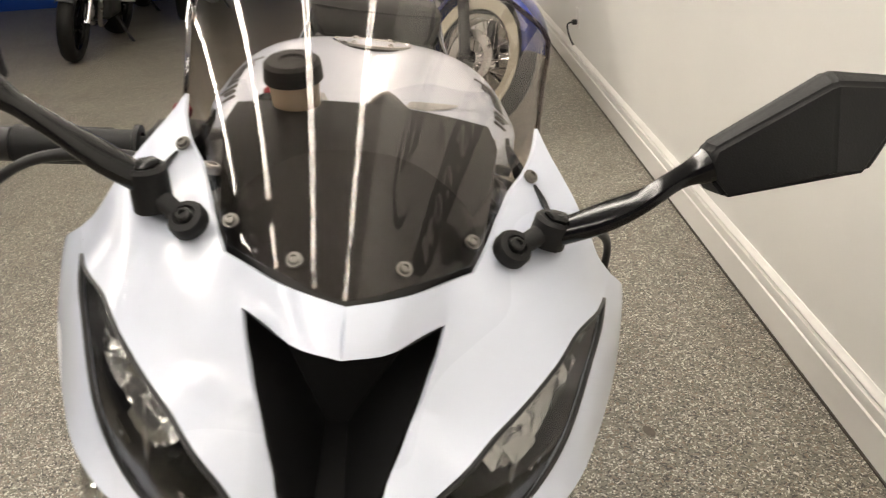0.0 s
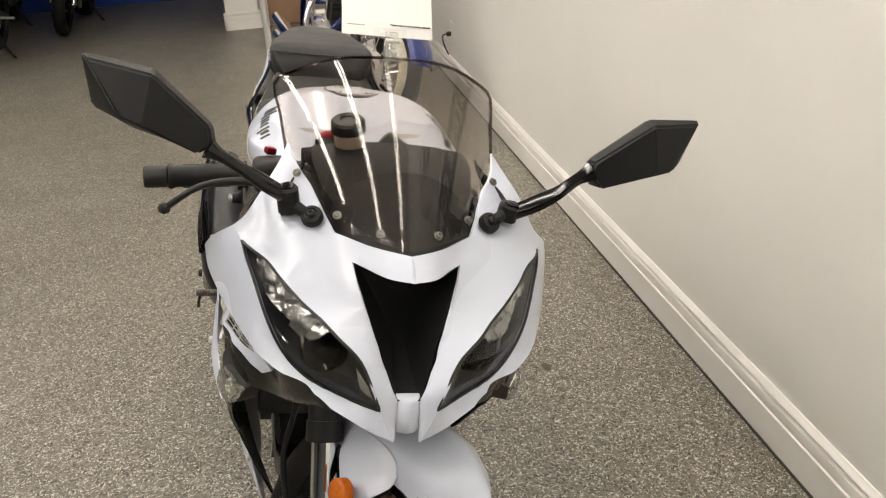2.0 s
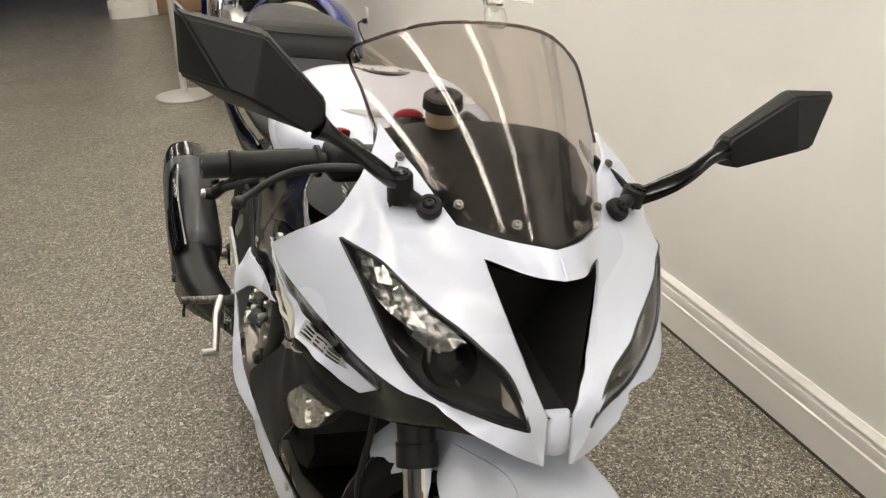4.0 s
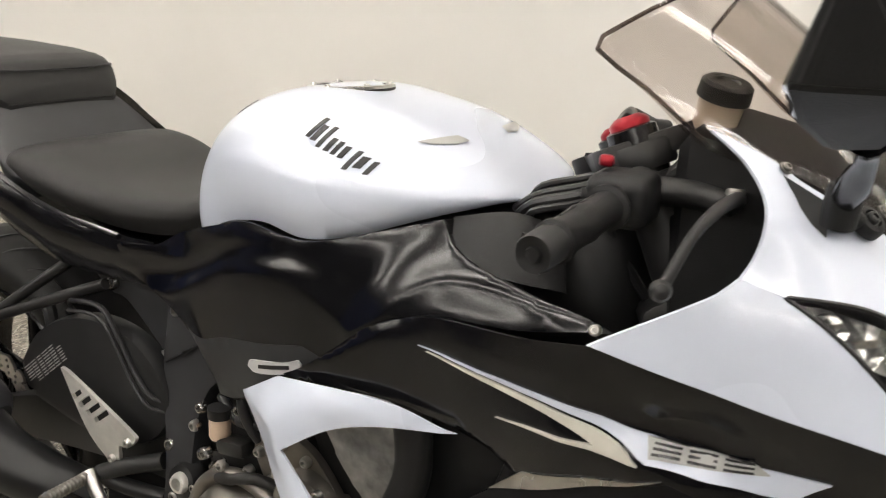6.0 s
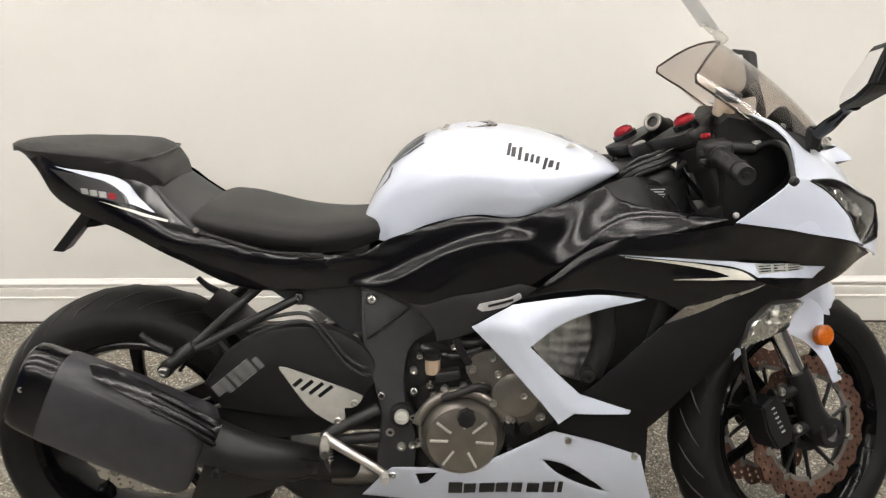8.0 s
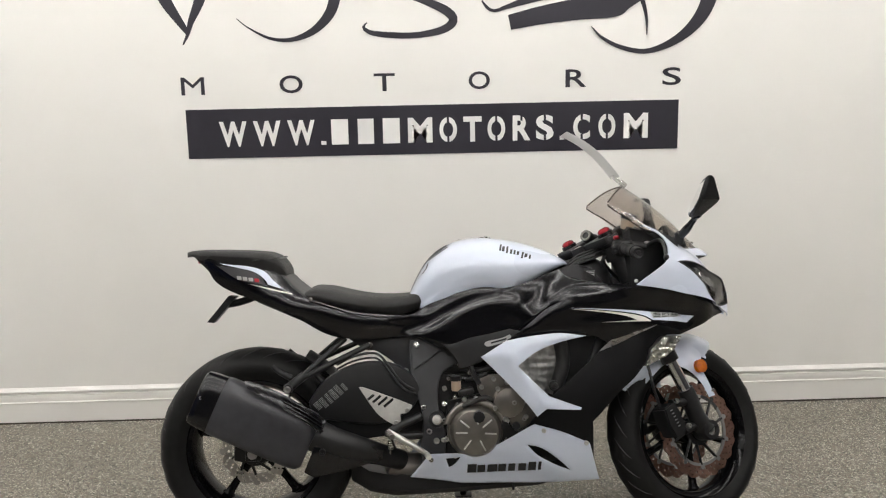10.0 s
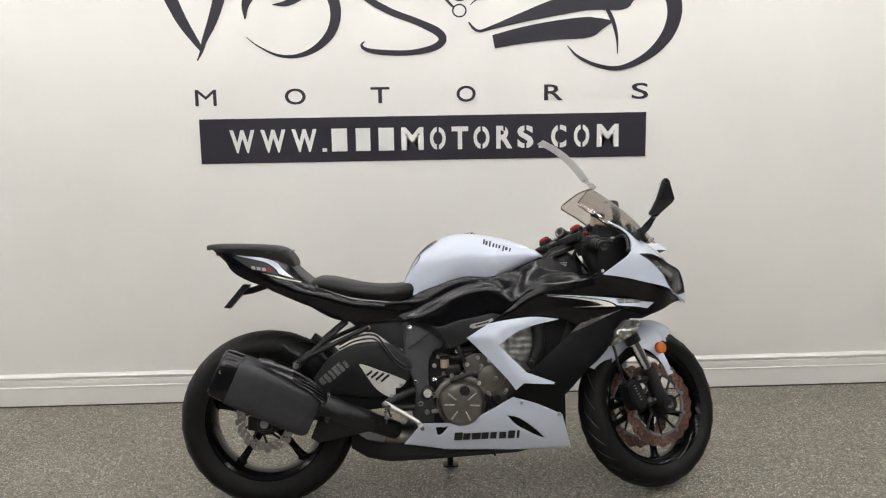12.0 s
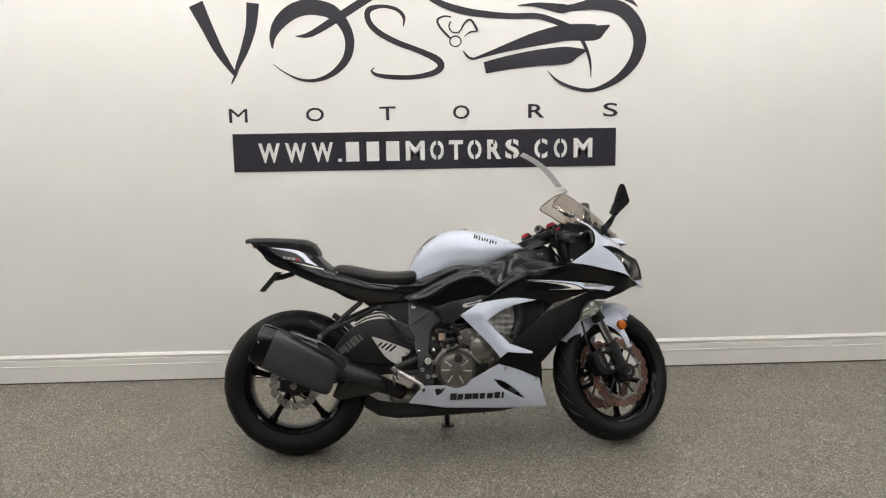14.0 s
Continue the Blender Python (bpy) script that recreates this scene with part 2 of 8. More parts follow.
def inside(p, loop):
    x, y, hit = p[0], p[1], False
    for i in range(len(loop)):
        (x1, y1), (x2, y2) = loop[i - 1], loop[i]
        if (y1 > y) != (y2 > y) and x < (x2 - x1) * (y - y1) / (y2 - y1) + x1:
            hit = not hit
    return hit


def plan_fill(loop, holes=(), grid=0.02):
    """Triangles that fill a plane outline with holes: points and faces."""
    pts, edges = [], []
    for one in (loop, *holes):
        k = len(pts)
        pts += [Vector(p[:2]) for p in one]
        edges += [(k + i, k + (i + 1) % len(one)) for i in range(len(one))]
    if grid:
        lo = [min(p[i] for p in loop) for i in (0, 1)]
        hi = [max(p[i] for p in loop) for i in (0, 1)]
        rows, rim = int((hi[1] - lo[1]) / (grid * 0.87)) + 1, np.array([tuple(p) for p in pts])
        for r in range(rows):
            for c in range(int((hi[0] - lo[0]) / grid) + 2):
                q = (lo[0] + (c + 0.5 * (r % 2)) * grid, lo[1] + (r + 0.5) * grid * 0.87)
                if inside(q, loop) and not any(inside(q, h) for h in holes) and ((rim - q) ** 2).sum(1).min() > (grid * 0.45) ** 2:
                    pts.append(Vector(q))
    v, _, f, *_ = geometry.delaunay_2d_cdt(pts, edges, [], 0, 1e-6)
    keep = []
    for t in f:
        c = sum((v[i] for i in t), Vector((0, 0))) / len(t)
        if inside(c, loop) and not any(inside(c, h) for h in holes):
            keep.append(t)
    return v, keep


class Sheet:
    """A smooth surface through given points, as a height over the plane that is seen along a direction."""

    def __init__(self, points, toward=(0, -1, 0), up=(0, 0, 1), soft=4e-6):
        self.n = Vector(toward).normalized()
        self.u = Vector(up).cross(self.n).normalized()
        self.v = self.n.cross(self.u)
        p = [Vector(q[:3]) for q in points]
        self.c = np.array([(q.dot(self.u), q.dot(self.v)) for q in p])
        h = np.array([q.dot(self.n) for q in p])
        k = len(p)
        a = np.zeros((k + 3, k + 3))
        a[:k, :k] = self.kernel(np.linalg.norm(self.c[:, None] - self.c[None], axis=2)) + np.eye(k) * soft
        a[:k, k], a[:k, k + 1 : k + 3] = 1, self.c
        a[k:, :k] = a[:k, k:].T
        self.w = np.linalg.lstsq(a, np.r_[h, 0, 0, 0], rcond=None)[0]

    @staticmethod
    def kernel(r):
        return np.where(r > 1e-9, r * r * np.log(np.maximum(r, 1e-9)), 0)

    def plan(self, p):
        p = Vector(p[:3])
        return p.dot(self.u), p.dot(self.v)

    def lift(self, q, above=0.0):
        r = np.linalg.norm(self.c - np.array(q), axis=1)
        h = float(self.kernel(r) @ self.w[:-3] + self.w[-3] + self.w[-2] * q[0] + self.w[-1] * q[1])
        return self.u * q[0] + self.v * q[1] + self.n * (h + above)


def near_line(x, z, pts):
    """Squared distance in x and z to a line of points, and the height above its nearest point."""
    a = np.array([(q.x, q.z) for q in pts])
    e, w = a[1:] - a[:-1], np.array((x, z)) - a[:-1]
    k = np.clip((w * e).sum(1) / np.maximum((e * e).sum(1), 1e-12), 0, 1)
    gap = w - e * k[:, None]
    d = (gap**2).sum(1)
    return float(d.min()), float(gap[d.argmin(), 1])


class Ridged(Sheet):
    """A sheet with soft ridges (or grooves) along lines of x and z; three widths: above, below, and the x where it fades."""

    def ridges(self, lines):
        self.lines = [([Vector(p) for p in spline([(x, 0, z) for x, z in pts], False, 0.005)], tall, wide) for pts, tall, wide in lines]
        return self

    def lift(self, q, above=0.0):
        p = super().lift(q, above)
        rise = 0.0
        for pts, tall, wide in self.lines:
            d, over = near_line(p.x, p.z, pts)
            if isinstance(wide, tuple):
                fade = min(max((wide[2] - p.x) / 0.13, 0.0), 1.0)
                rise += tall * fade * fade * (3 - 2 * fade) * math.exp(-d / wide[0 if over > 0 else 1] ** 2)
                continue
            rise += tall * (math.exp(-d / wide**2) if wide > 0 else math.exp(-math.sqrt(d + 4e-6) / -wide))
        return p + self.n * rise


def panel(outline, sheet, thick=0.003, grid=0.018, holes=(), above=0.0, step=0.012, roll=0.0):
    """A shell that follows the sheet inside the outline, with its edge turned in by roll."""
    loop = [sheet.plan(p) for p in spline(outline, step=step)]
    cuts = [[sheet.plan(p) for p in spline(h, step=step)] for h in holes]
    v, f = plan_fill(loop, cuts, grid)
    rim = {tuple(np.round(q, 5)) for one in (loop, *cuts) for q in one}
    bm = bmesh.new()
    top = [bm.verts.new(sheet.lift(q, above - (roll if tuple(np.round(q, 5)) in rim else 0))) for q in v]
    low = [bm.verts.new(sheet.lift(q, above - thick)) for q in v]
    for t in f:
        bm.faces.new([top[i] for i in t])
        bm.faces.new([low[i] for i in reversed(t)])
    bm.edges.ensure_lookup_table()
    for e in [e for e in bm.edges if e.is_boundary and e.verts[0] in set(top)]:
        a, b = e.verts
        i, j = top.index(a), top.index(b)
        bm.faces.new((top[i], top[j], low[j], low[i]))
    bmesh.ops.recalc_face_normals(bm, faces=bm.faces)
    return bm


def flipped(bm):
    """The same piece on the other side of the machine."""
    out = bm.copy()
    bmesh.ops.scale(out, vec=(1, -1, 1), verts=out.verts)
    bmesh.ops.reverse_faces(out, faces=out.faces)
    return out


def plate(loop, thick, holes=(), m=None, bevel=0.0, step=0.01, smooth=True, grid=0):
    """A flat plate: an outline in x, z with holes, of a thickness along y."""
    def line(o):
        return [(p[0], p[1]) for p in spline([(q[0], q[1], 0, *q[2:]) for q in o], step=step)] if smooth else [tuple(q[:2]) for q in o]

    outer, cuts = line(loop), [[tuple(q[:2]) for q in h] for h in holes]
    v, f = plan_fill(outer, cuts, grid)
    bm = bmesh.new()
    a = [bm.verts.new((q[0], -thick / 2, q[1])) for q in v]
    b = [bm.verts.new((q[0], thick / 2, q[1])) for q in v]
    front = set(a)
    for t in f:
        bm.faces.new([a[i] for i in t])
        bm.faces.new([b[i] for i in reversed(t)])
    at = {vert: i for i, vert in enumerate(a)}
    for e in [e for e in bm.edges if e.is_boundary and e.verts[0] in front]:
        i, j = at[e.verts[0]], at[e.verts[1]]
        bm.faces.new((a[i], a[j], b[j], b[i]))
    bmesh.ops.recalc_face_normals(bm, faces=bm.faces)
    if bevel:
        sharp = [e for e in bm.edges if len(e.link_faces) == 2 and e.calc_face_angle(0) > 0.9]
        bmesh.ops.bevel(bm, geom=sharp, offset=bevel, segments=2, affect="EDGES", profile=0.6)
    if m:
        bm.transform(m)
    return bm


def circle(cx, cy, r, n=12, turn=0.0):
    return [(cx + r * math.cos(turn + 2 * math.pi * i / n), cy + r * math.sin(turn + 2 * math.pi * i / n)) for i in range(n)]


def tube(points, radius, sides=12, closed=False, step=0.012, smooth=True):
    """A round bar along a smooth line; radius is one number or one for each point."""
    pts = spline(points, closed, step) if smooth else [Vector(p[:3]) for p in points]
    many = radius if isinstance(radius, (list, tuple)) else [radius] * len(points)
    given = np.linspace(0, 1, len(many))
    bm, rings, n = bmesh.new(), [], len(pts)
    side = None
    for i, p in enumerate(pts):
        d = (pts[(i + 1) % n] - pts[i - 1]) if closed else (pts[min(i + 1, n - 1)] - pts[max(i - 1, 0)])
        d.normalize()
        if side is None:
            side = d.orthogonal().normalized()
        side = (side - d * side.dot(d)).normalized()
        other = d.cross(side)
        r = float(np.interp(i / max(1, n - 1), given, many))
        rings.append([bm.verts.new(p + r * (math.cos(a) * side + math.sin(a) * other)) for a in (2 * math.pi * k / sides for k in range(sides))])
    for i in range(n if closed else n - 1):
        x, y = rings[i], rings[(i + 1) % n]
        for k in range(sides):
            bm.faces.new((x[k], x[(k + 1) % sides], y[(k + 1) % sides], y[k]))
    if not closed:
        bm.faces.new(list(reversed(rings[0])))
        bm.faces.new(rings[-1])
    bmesh.ops.recalc_face_normals(bm, faces=bm.faces)
    return bm


def loft(rings, caps=True):
    bm = bmesh.new()
    vs = [[bm.verts.new(p) for p in r] for r in rings]
    k = len(vs[0])
    for a, b in zip(vs, vs[1:]):
        for i in range(k):
            bm.faces.new((a[i], a[(i + 1) % k], b[(i + 1) % k], b[i]))
    if caps:
        bm.faces.new(list(reversed(vs[0])))
        bm.faces.new(vs[-1])
    bmesh.ops.recalc_face_normals(bm, faces=bm.faces)
    return bm


def lathe(profile, turns=48, m=None, closed=False):
    """Turns a profile of (radius, along) round the y axis."""
    bm = bmesh.new()
    rings = [[bm.verts.new((r * math.cos(a), y, r * math.sin(a))) for a in (2 * math.pi * i / turns for i in range(turns))] for r, y in profile]
    pairs = list(zip(rings, rings[1:])) + ([(rings[-1], rings[0])] if closed else [])
    for a, b in pairs:
        for i in range(turns):
            bm.faces.new((a[i], a[(i + 1) % turns], b[(i + 1) % turns], b[i]))
    if not closed:
        for r in (rings[0], rings[-1]):
            bm.faces.new(r)
    bmesh.ops.remove_doubles(bm, verts=bm.verts, dist=1e-6)
    bmesh.ops.recalc_face_normals(bm, faces=bm.faces)
    if m:
        bm.transform(m)
    return bm


def box(sx, sy, sz, m=None, bevel=0.0, segments=2):
    bm = bmesh.new()
    bmesh.ops.create_cube(bm, size=1.0)
    bmesh.ops.scale(bm, vec=(sx, sy, sz), verts=bm.verts)
    if bevel:
        bmesh.ops.bevel(bm, geom=bm.edges[:], offset=bevel, segments=segments, affect="EDGES", profile=0.5)
    if m:
        bm.transform(m)
    return bm


def join(*parts):
    out = bmesh.new()
    for b in parts:
        me = bpy.data.meshes.new("tmp")
        b.to_mesh(me)
        b.free()
        out.from_mesh(me)
        bpy.data.meshes.remove(me)
    return out


def between(a, b):
    """The turn and place that lay the y axis from a to b."""
    a, b = Vector(a), Vector(b)
    return Matrix.Translation(a) @ (b - a).to_track_quat("Y", "Z").to_matrix().to_4x4()


def bolt(p, d, r=0.008, h=0.006):
    """A domed socket screw head at p that points along d."""
    d = Vector(d).normalized()
    return lathe([(0.0005, h * 0.45), (r * 0.45, h * 0.45), (r * 0.5, h), (r * 0.8, h * 0.95), (r, h * 0.6), (r, -0.002), (0.0005, -0.002)], 14, between(p, Vector(p) + d))

# ---- the room ----
def slab(name, x0, x1, y0, y1, z0, z1, material, label, category="wall"):
    ob = part(name, box(x1 - x0, y1 - y0, z1 - z0, Matrix.Translation(((x0 + x1) / 2, (y0 + y1) / 2, (z0 + z1) / 2))), material)
    return tagged(ob, label, category, kind="structure")


slab("floor", ROOM_X0 - 0.2, ROOM_X1 + 0.2, ROOM_Y0 - 0.2, WALL_Y + 0.2, -0.12, 0.0, M_FLOOR, "speckled grey epoxy flake showroom floor", "floor")
slab("ceiling", ROOM_X0 - 0.2, ROOM_X1 + 0.2, ROOM_Y0 - 0.2, WALL_Y + 0.2, CEIL_Z, CEIL_Z + 0.12, M_CEIL, "plain grey painted ceiling", "ceiling")
slab("wall_north", ROOM_X0, ROOM_X1, WALL_Y, WALL_Y + 0.15, 0, CEIL_Z, M_WALL, "warm white painted wall behind the motorcycle")
# Unseen closing walls, dark so the black panels mirror little light.
slab("wall_east", ROOM_X1, ROOM_X1 + 0.15, ROOM_Y0, WALL_Y + 0.15, 0, CEIL_Z, M_UNSEENWALL, "unseen dark grey wall, toned to keep reflections dim")
slab("wall_south", ROOM_X0, ROOM_X1, ROOM_Y0 - 0.15, ROOM_Y0, 0, CEIL_Z, M_UNSEENWALL, "unseen dark grey wall, toned to keep reflections dim")
slab("wall_west", ROOM_X0 - 0.15, ROOM_X0, ROOM_Y0, WALL_Y + 0.15, 0, CEIL_Z, M_BLUEWALL, "deep blue wall at the end of the showroom")


def baseboard(name, a, b, out):
    """A moulded skirting from a to b that stands out from the wall along out."""
    a, b, out = Vector(a), Vector(b), Vector(out)
    prof = [(0, 0), (0.014, 0), (0.014, 0.09), (0.0168, 0.0935), (0.0168, 0.0975), (0.0125, 0.1), (0.014, 0.108), (0.0147, 0.119), (0.014, 0.1305), (0.0015, 0.1335), (0.0015, 0.1395), (0.0135, 0.142), (0.0135, 0.147), (0.009, 0.153), (0.0045, 0.158), (0.003, 0.161), (0, 0.161)]
    rings = [[p + out * d + Vector((0, 0, z)) for d, z in prof] for p in (a, b)]
    return tagged(part(name, loft(rings), M_TRIM, sharp=25), "white moulded skirting board along the wall", "baseboard", kind="structure")


# thin dark brown strip where the skirting meets the floor
M_FOOTLINE = mat("foot_line", (0.055, 0.045, 0.035), 0.7, vary=0.3, scale=25.0)
slab("trim_floor_joint", ROOM_X0, ROOM_X1, WALL_Y - 0.0185, WALL_Y - 0.0145, 0.0004, 0.0065, M_FOOTLINE, "dark brown line along the foot of the skirting", "trim")
baseboard("baseboard_north", (ROOM_X0, WALL_Y, 0), (ROOM_X1, WALL_Y, 0), (0, -1, 0))
# the pillar and door at the far end
PX = -6.42
slab("pillar", PX - 0.45, PX, -0.5, -0.2, 0, CEIL_Z, M_WALL, "white square pillar at the far end", "pillar")
baseboard("baseboard_pillar", (PX, -0.52, 0), (PX, -0.18, 0), (1, 0, 0))
baseboard("baseboard_pillar_side", (PX - 0.45, -0.5, 0), (PX + 0.014, -0.5, 0), (0, -1, 0))
slab("wall_back", PX - 0.25, PX - 0.1, -0.2, WALL_Y, 0, CEIL_Z, M_WALL, "white wall around the brown door")
door = empty("door_1", "closed plain brown wooden door in a white frame", "door", kind="structure")
part("leaf", box(0.05, 0.86, 2.05, Matrix.Translation((PX - 0.09, 0.32, 1.035)), 0.004), M_DOOR, door)
part("jamb", box(0.1, 0.07, 2.12, Matrix.Translation((PX - 0.07, -0.145, 1.06)), 0.006), M_TRIM, door)
part("jamb", box(0.1, 0.07, 2.12, Matrix.Translation((PX - 0.07, 0.785, 1.06)), 0.006), M_TRIM, door)

for sy in STRIP_Y:
    for sx in STRIP_X:
        lamp = empty("ceiling_light", "long fluorescent strip light on the ceiling", "ceiling light", Matrix.Translation((sx, sy, CEIL_Z)), "rows of ceiling strip lights")
        part("housing", box(STRIP_LEN + 0.06, 0.13, 0.05, Matrix.Translation((0, 0, -0.026)), 0.006), M_FIXTURE, lamp)
        for ty in (-0.042, 0.042):
            part("lamp_tube", box(STRIP_LEN, 0.036, 0.036, Matrix.Translation((0, ty, -0.07)), 0.012, 3), M_TUBE, lamp)

# ---- the motorcycle: x forward, y to its left, z up, before it leans on its stand ----
BIKE = pose(0, -0.0457, 0, 0, 0, 1.7) @ pose(0, 0, 0, -10.5, 0, 0)
bike = empty("motorcycle", "white and black sport motorcycle leaning on its side stand", "motorcycle", BIKE)


def ease(xs, ys):
    """A smooth curve through the values."""
    xs, ys = np.array(xs, float), np.array(ys, float)
    d = np.gradient(ys, xs)

    def at(x):
        i = int(np.clip(np.searchsorted(xs, x) - 1, 0, len(xs) - 2))
        h = xs[i + 1] - xs[i]
        s = float(np.clip((x - xs[i]) / h, 0, 1))
        return (2 * s**3 - 3 * s**2 + 1) * ys[i] + (s**3 - 2 * s**2 + s) * h * d[i] + (3 * s**2 - 2 * s**3) * ys[i + 1] + (s**3 - s**2) * h * d[i + 1]

    return at


def both(name, bm, material, parent, label="", sharp=38.0):
    """A piece and its twin on the other side."""
    twin = part(name, flipped(bm), material, parent, label, sharp)
    return part(name, bm, material, parent, label, sharp), twin


def dome(top, low, wide, xs, square=0.75, flare=0.1, crown=0.8, turns=40, under=True):
    """A cushion-like body: curves for its top, lower edge and half width along x."""
    rings = []
    for x in xs:
        zt, zb, w = top(x), low(x), wide(x)
        ring = []
        for i in range(turns + 1):
            a = math.pi * i / turns
            c, s = math.cos(a), math.sin(a)
            h = abs(s) ** square
            tuck = 1 - flare + flare * math.sin(min(1, h / 0.4) * math.pi / 2)
            ring.append(Vector((x, -w * tuck * math.copysign(abs(c) ** crown, c), zb + (zt - zb) * h)))
        rings.append(ring)
    return loft(rings) if under else loft(rings, False)


# fuel tank
TANK_X = (0.506, 0.523, 0.549, 0.587, 0.632, 0.68, 0.734, 0.80, 0.87, 0.938, 0.985, 1.012, 1.03)
tank_top = ease(TANK_X, (0.792, 0.828, 0.874, 0.918, 0.947, 0.964, 0.97, 0.963, 0.949, 0.926, 0.904, 0.888, 0.872))
tank_low = ease(TANK_X, (0.775, 0.756, 0.752, 0.768, 0.791, 0.807, 0.817, 0.812, 0.827, 0.853, 0.868, 0.874, 0.87))
tank_wide = ease(TANK_X, (0.06, 0.084, 0.115, 0.144, 0.165, 0.182, 0.197, 0.205, 0.198, 0.168, 0.127, 0.085, 0.02))


def tank_at(x, a, off=0.0):
    """A point of the tank's skin: a runs from 0 at the right lower edge over the top to 180."""
    c, s = math.cos(radians(a)), math.sin(radians(a))
    h = abs(s) ** 0.68
    tuck = 0.9 + 0.1 * math.sin(min(1, h / 0.4) * math.pi / 2)
    zt, zb, w = tank_top(x), tank_low(x), tank_wide(x)
    cave = 0.012 * math.exp(-(((x - 0.6) / 0.06) ** 2)) * math.exp(-(((h - 0.35) / 0.3) ** 2))
    dent = 0.011 * math.exp(-(((x - 0.93) / 0.05) ** 2)) * math.exp(-(((h - 0.75) / 0.16) ** 2))
    crease = 0.007 * math.exp(-abs(h - 0.5) / 0.13) * math.exp(-(((x - 0.78) / 0.16) ** 4))
    y = -(w * tuck + crease - cave - dent) * math.copysign(abs(c) ** 0.62, c)
    p = Vector((x, y, zb + (zt - zb) * h))
    n = Vector((0, p.y / max(w, 0.02), (p.z - zb) / max(zt - zb, 0.02) * 0.9 + 0.05)).normalized()
    return p + n * off


tank = part("fuel_tank", loft([[tank_at(x, 180 * i / 56) for i in range(57)] for x in np.linspace(0.506, 1.03, 64)]), M_WHITE, bike, "glossy pearl white fuel tank", 60)


def on_tank(quads, off=0.0012):
    """Thin film on the tank: quads of (x, a) corners, each cut fine enough to bend with the skin."""
    bm = bmesh.new()
    for q in quads:
        k, grid = 5, []
        for i in range(k + 1):
            row = []
            for j in range(k + 1):
                u, v = i / k, j / k
                x = (1 - u) * ((1 - v) * q[0][0] + v * q[3][0]) + u * ((1 - v) * q[1][0] + v * q[2][0])
                a = (1 - u) * ((1 - v) * q[0][1] + v * q[3][1]) + u * ((1 - v) * q[1][1] + v * q[2][1])
                row.append((bm.verts.new(tank_at(x, a, off)), bm.verts.new(tank_at(x, a, off - 0.001))))
            grid.append(row)
        for i in range(k):
            for j in range(k):
                bm.faces.new((grid[i][j][0], grid[i + 1][j][0], grid[i + 1][j + 1][0], grid[i][j + 1][0]))
                bm.faces.new((grid[i][j][1], grid[i][j + 1][1], grid[i + 1][j + 1][1], grid[i + 1][j][1]))
    bmesh.ops.recalc_face_normals(bm, faces=bm.faces)
    return bm


def stroke(x, a, dx, da, w):
    return [(x, a), (x + dx, a + da), (x + dx + w, a + da), (x + w, a)]


marks = [stroke(0.79 + dx, a, lean, tall, wide) for dx, a, lean, tall, wide in ((0.0, 42, 0.006, 15, 0.006), (0.008, 41, 0.004, 11, 0.008), (0.02, 38, 0.006, 15, 0.006), (0.032, 37, 0.004, 9, 0.007), (0.043, 36, 0.004, 9, 0.006), (0.053, 35, 0.004, 8, 0.007), (0.065, 29, 0.008, 13, 0.006), (0.076, 31, 0.005, 8, 0.009), (0.09, 28, 0.005, 9, 0.006))]
part("lettering", on_tank(marks), M_DECAL, tank, "row of slanted black brush marks")
part("lettering", on_tank([[(x, 180 - a) for x, a in q] for q in marks]), M_DECAL, tank, "row of slanted black brush marks")
for side in (1, -1):
    fin = [(0.906, 62), (0.913, 70), (0.921, 82), (0.934, 83), (0.933, 75), (0.92, 66)]
    part("emblem", on_tank([[(x, 90 + side * (a - 90)) for x, a in (fin[0], fin[1], fin[4], fin[5])], [(x, 90 + side * (a - 90)) for x, a in (fin[1], fin[2], fin[3], fin[4])]], 0.0022), M_GREYDECAL, tank, "small grey fin emblem")
# black grip film on the back of the tank
pad = []
curls = (((0.633, 88), (0.605, 85), (0.577, 85), (0.555, 85), (0.536, 83), (0.516, 76), (0.51, 70)), ((0.633, 72), (0.601, 68), (0.573, 74)), ((0.569, 68), (0.562, 56), (0.549, 56), (0.53, 66), (0.514, 74)),
         ((0.629, 82), (0.609, 77), (0.593, 76), (0.565, 80), (0.55, 79), (0.528, 80)), ((0.606, 80), (0.59, 82), (0.57, 78)))
for k, line in enumerate(curls):
    w = (0.003, 0.002, 0.0022, 0.003, 0.006)[k]
    for (x0, a0), (x1, a1) in zip(line, line[1:]):
        for s in (1, -1):
            pad.append([(x, 90 + s * (a - 90)) for x, a in ((x0 + w, a0 - 900 * w), (x1 + w, a1 - 900 * w), (x1 - w, a1 + 500 * w), (x0 - w, a0 + 500 * w))])
part("tank_pad", on_tank(pad, 0.002), M_DECAL, tank, "black tribal-patterned tank pad")
cap_m = between((0.722, 0, 0.9595), (0.7185, 0, 1.002))
cap = part("filler_cap", lathe([(0.0005, 0.004), (0.02, 0.004), (0.022, 0.006), (0.042, 0.006), (0.044, 0.0085), (0.056, 0.008), (0.06, 0.0), (0.06, -0.006), (0.0005, -0.006)], 48, cap_m), M_SATIN, tank, "black round filler cap with a steel ring")
part("cap_ring", lathe([(0.045, 0.0055), (0.054, 0.0095), (0.0575, 0.0085), (0.0575, 0.004), (0.045, 0.004)], 48, cap_m, True), M_STEEL, cap)
part("key_flap", box(0.026, 0.003, 0.018, cap_m @ Matrix.Translation((0, 0.007, 0)), 0.001), M_SATIN, cap)
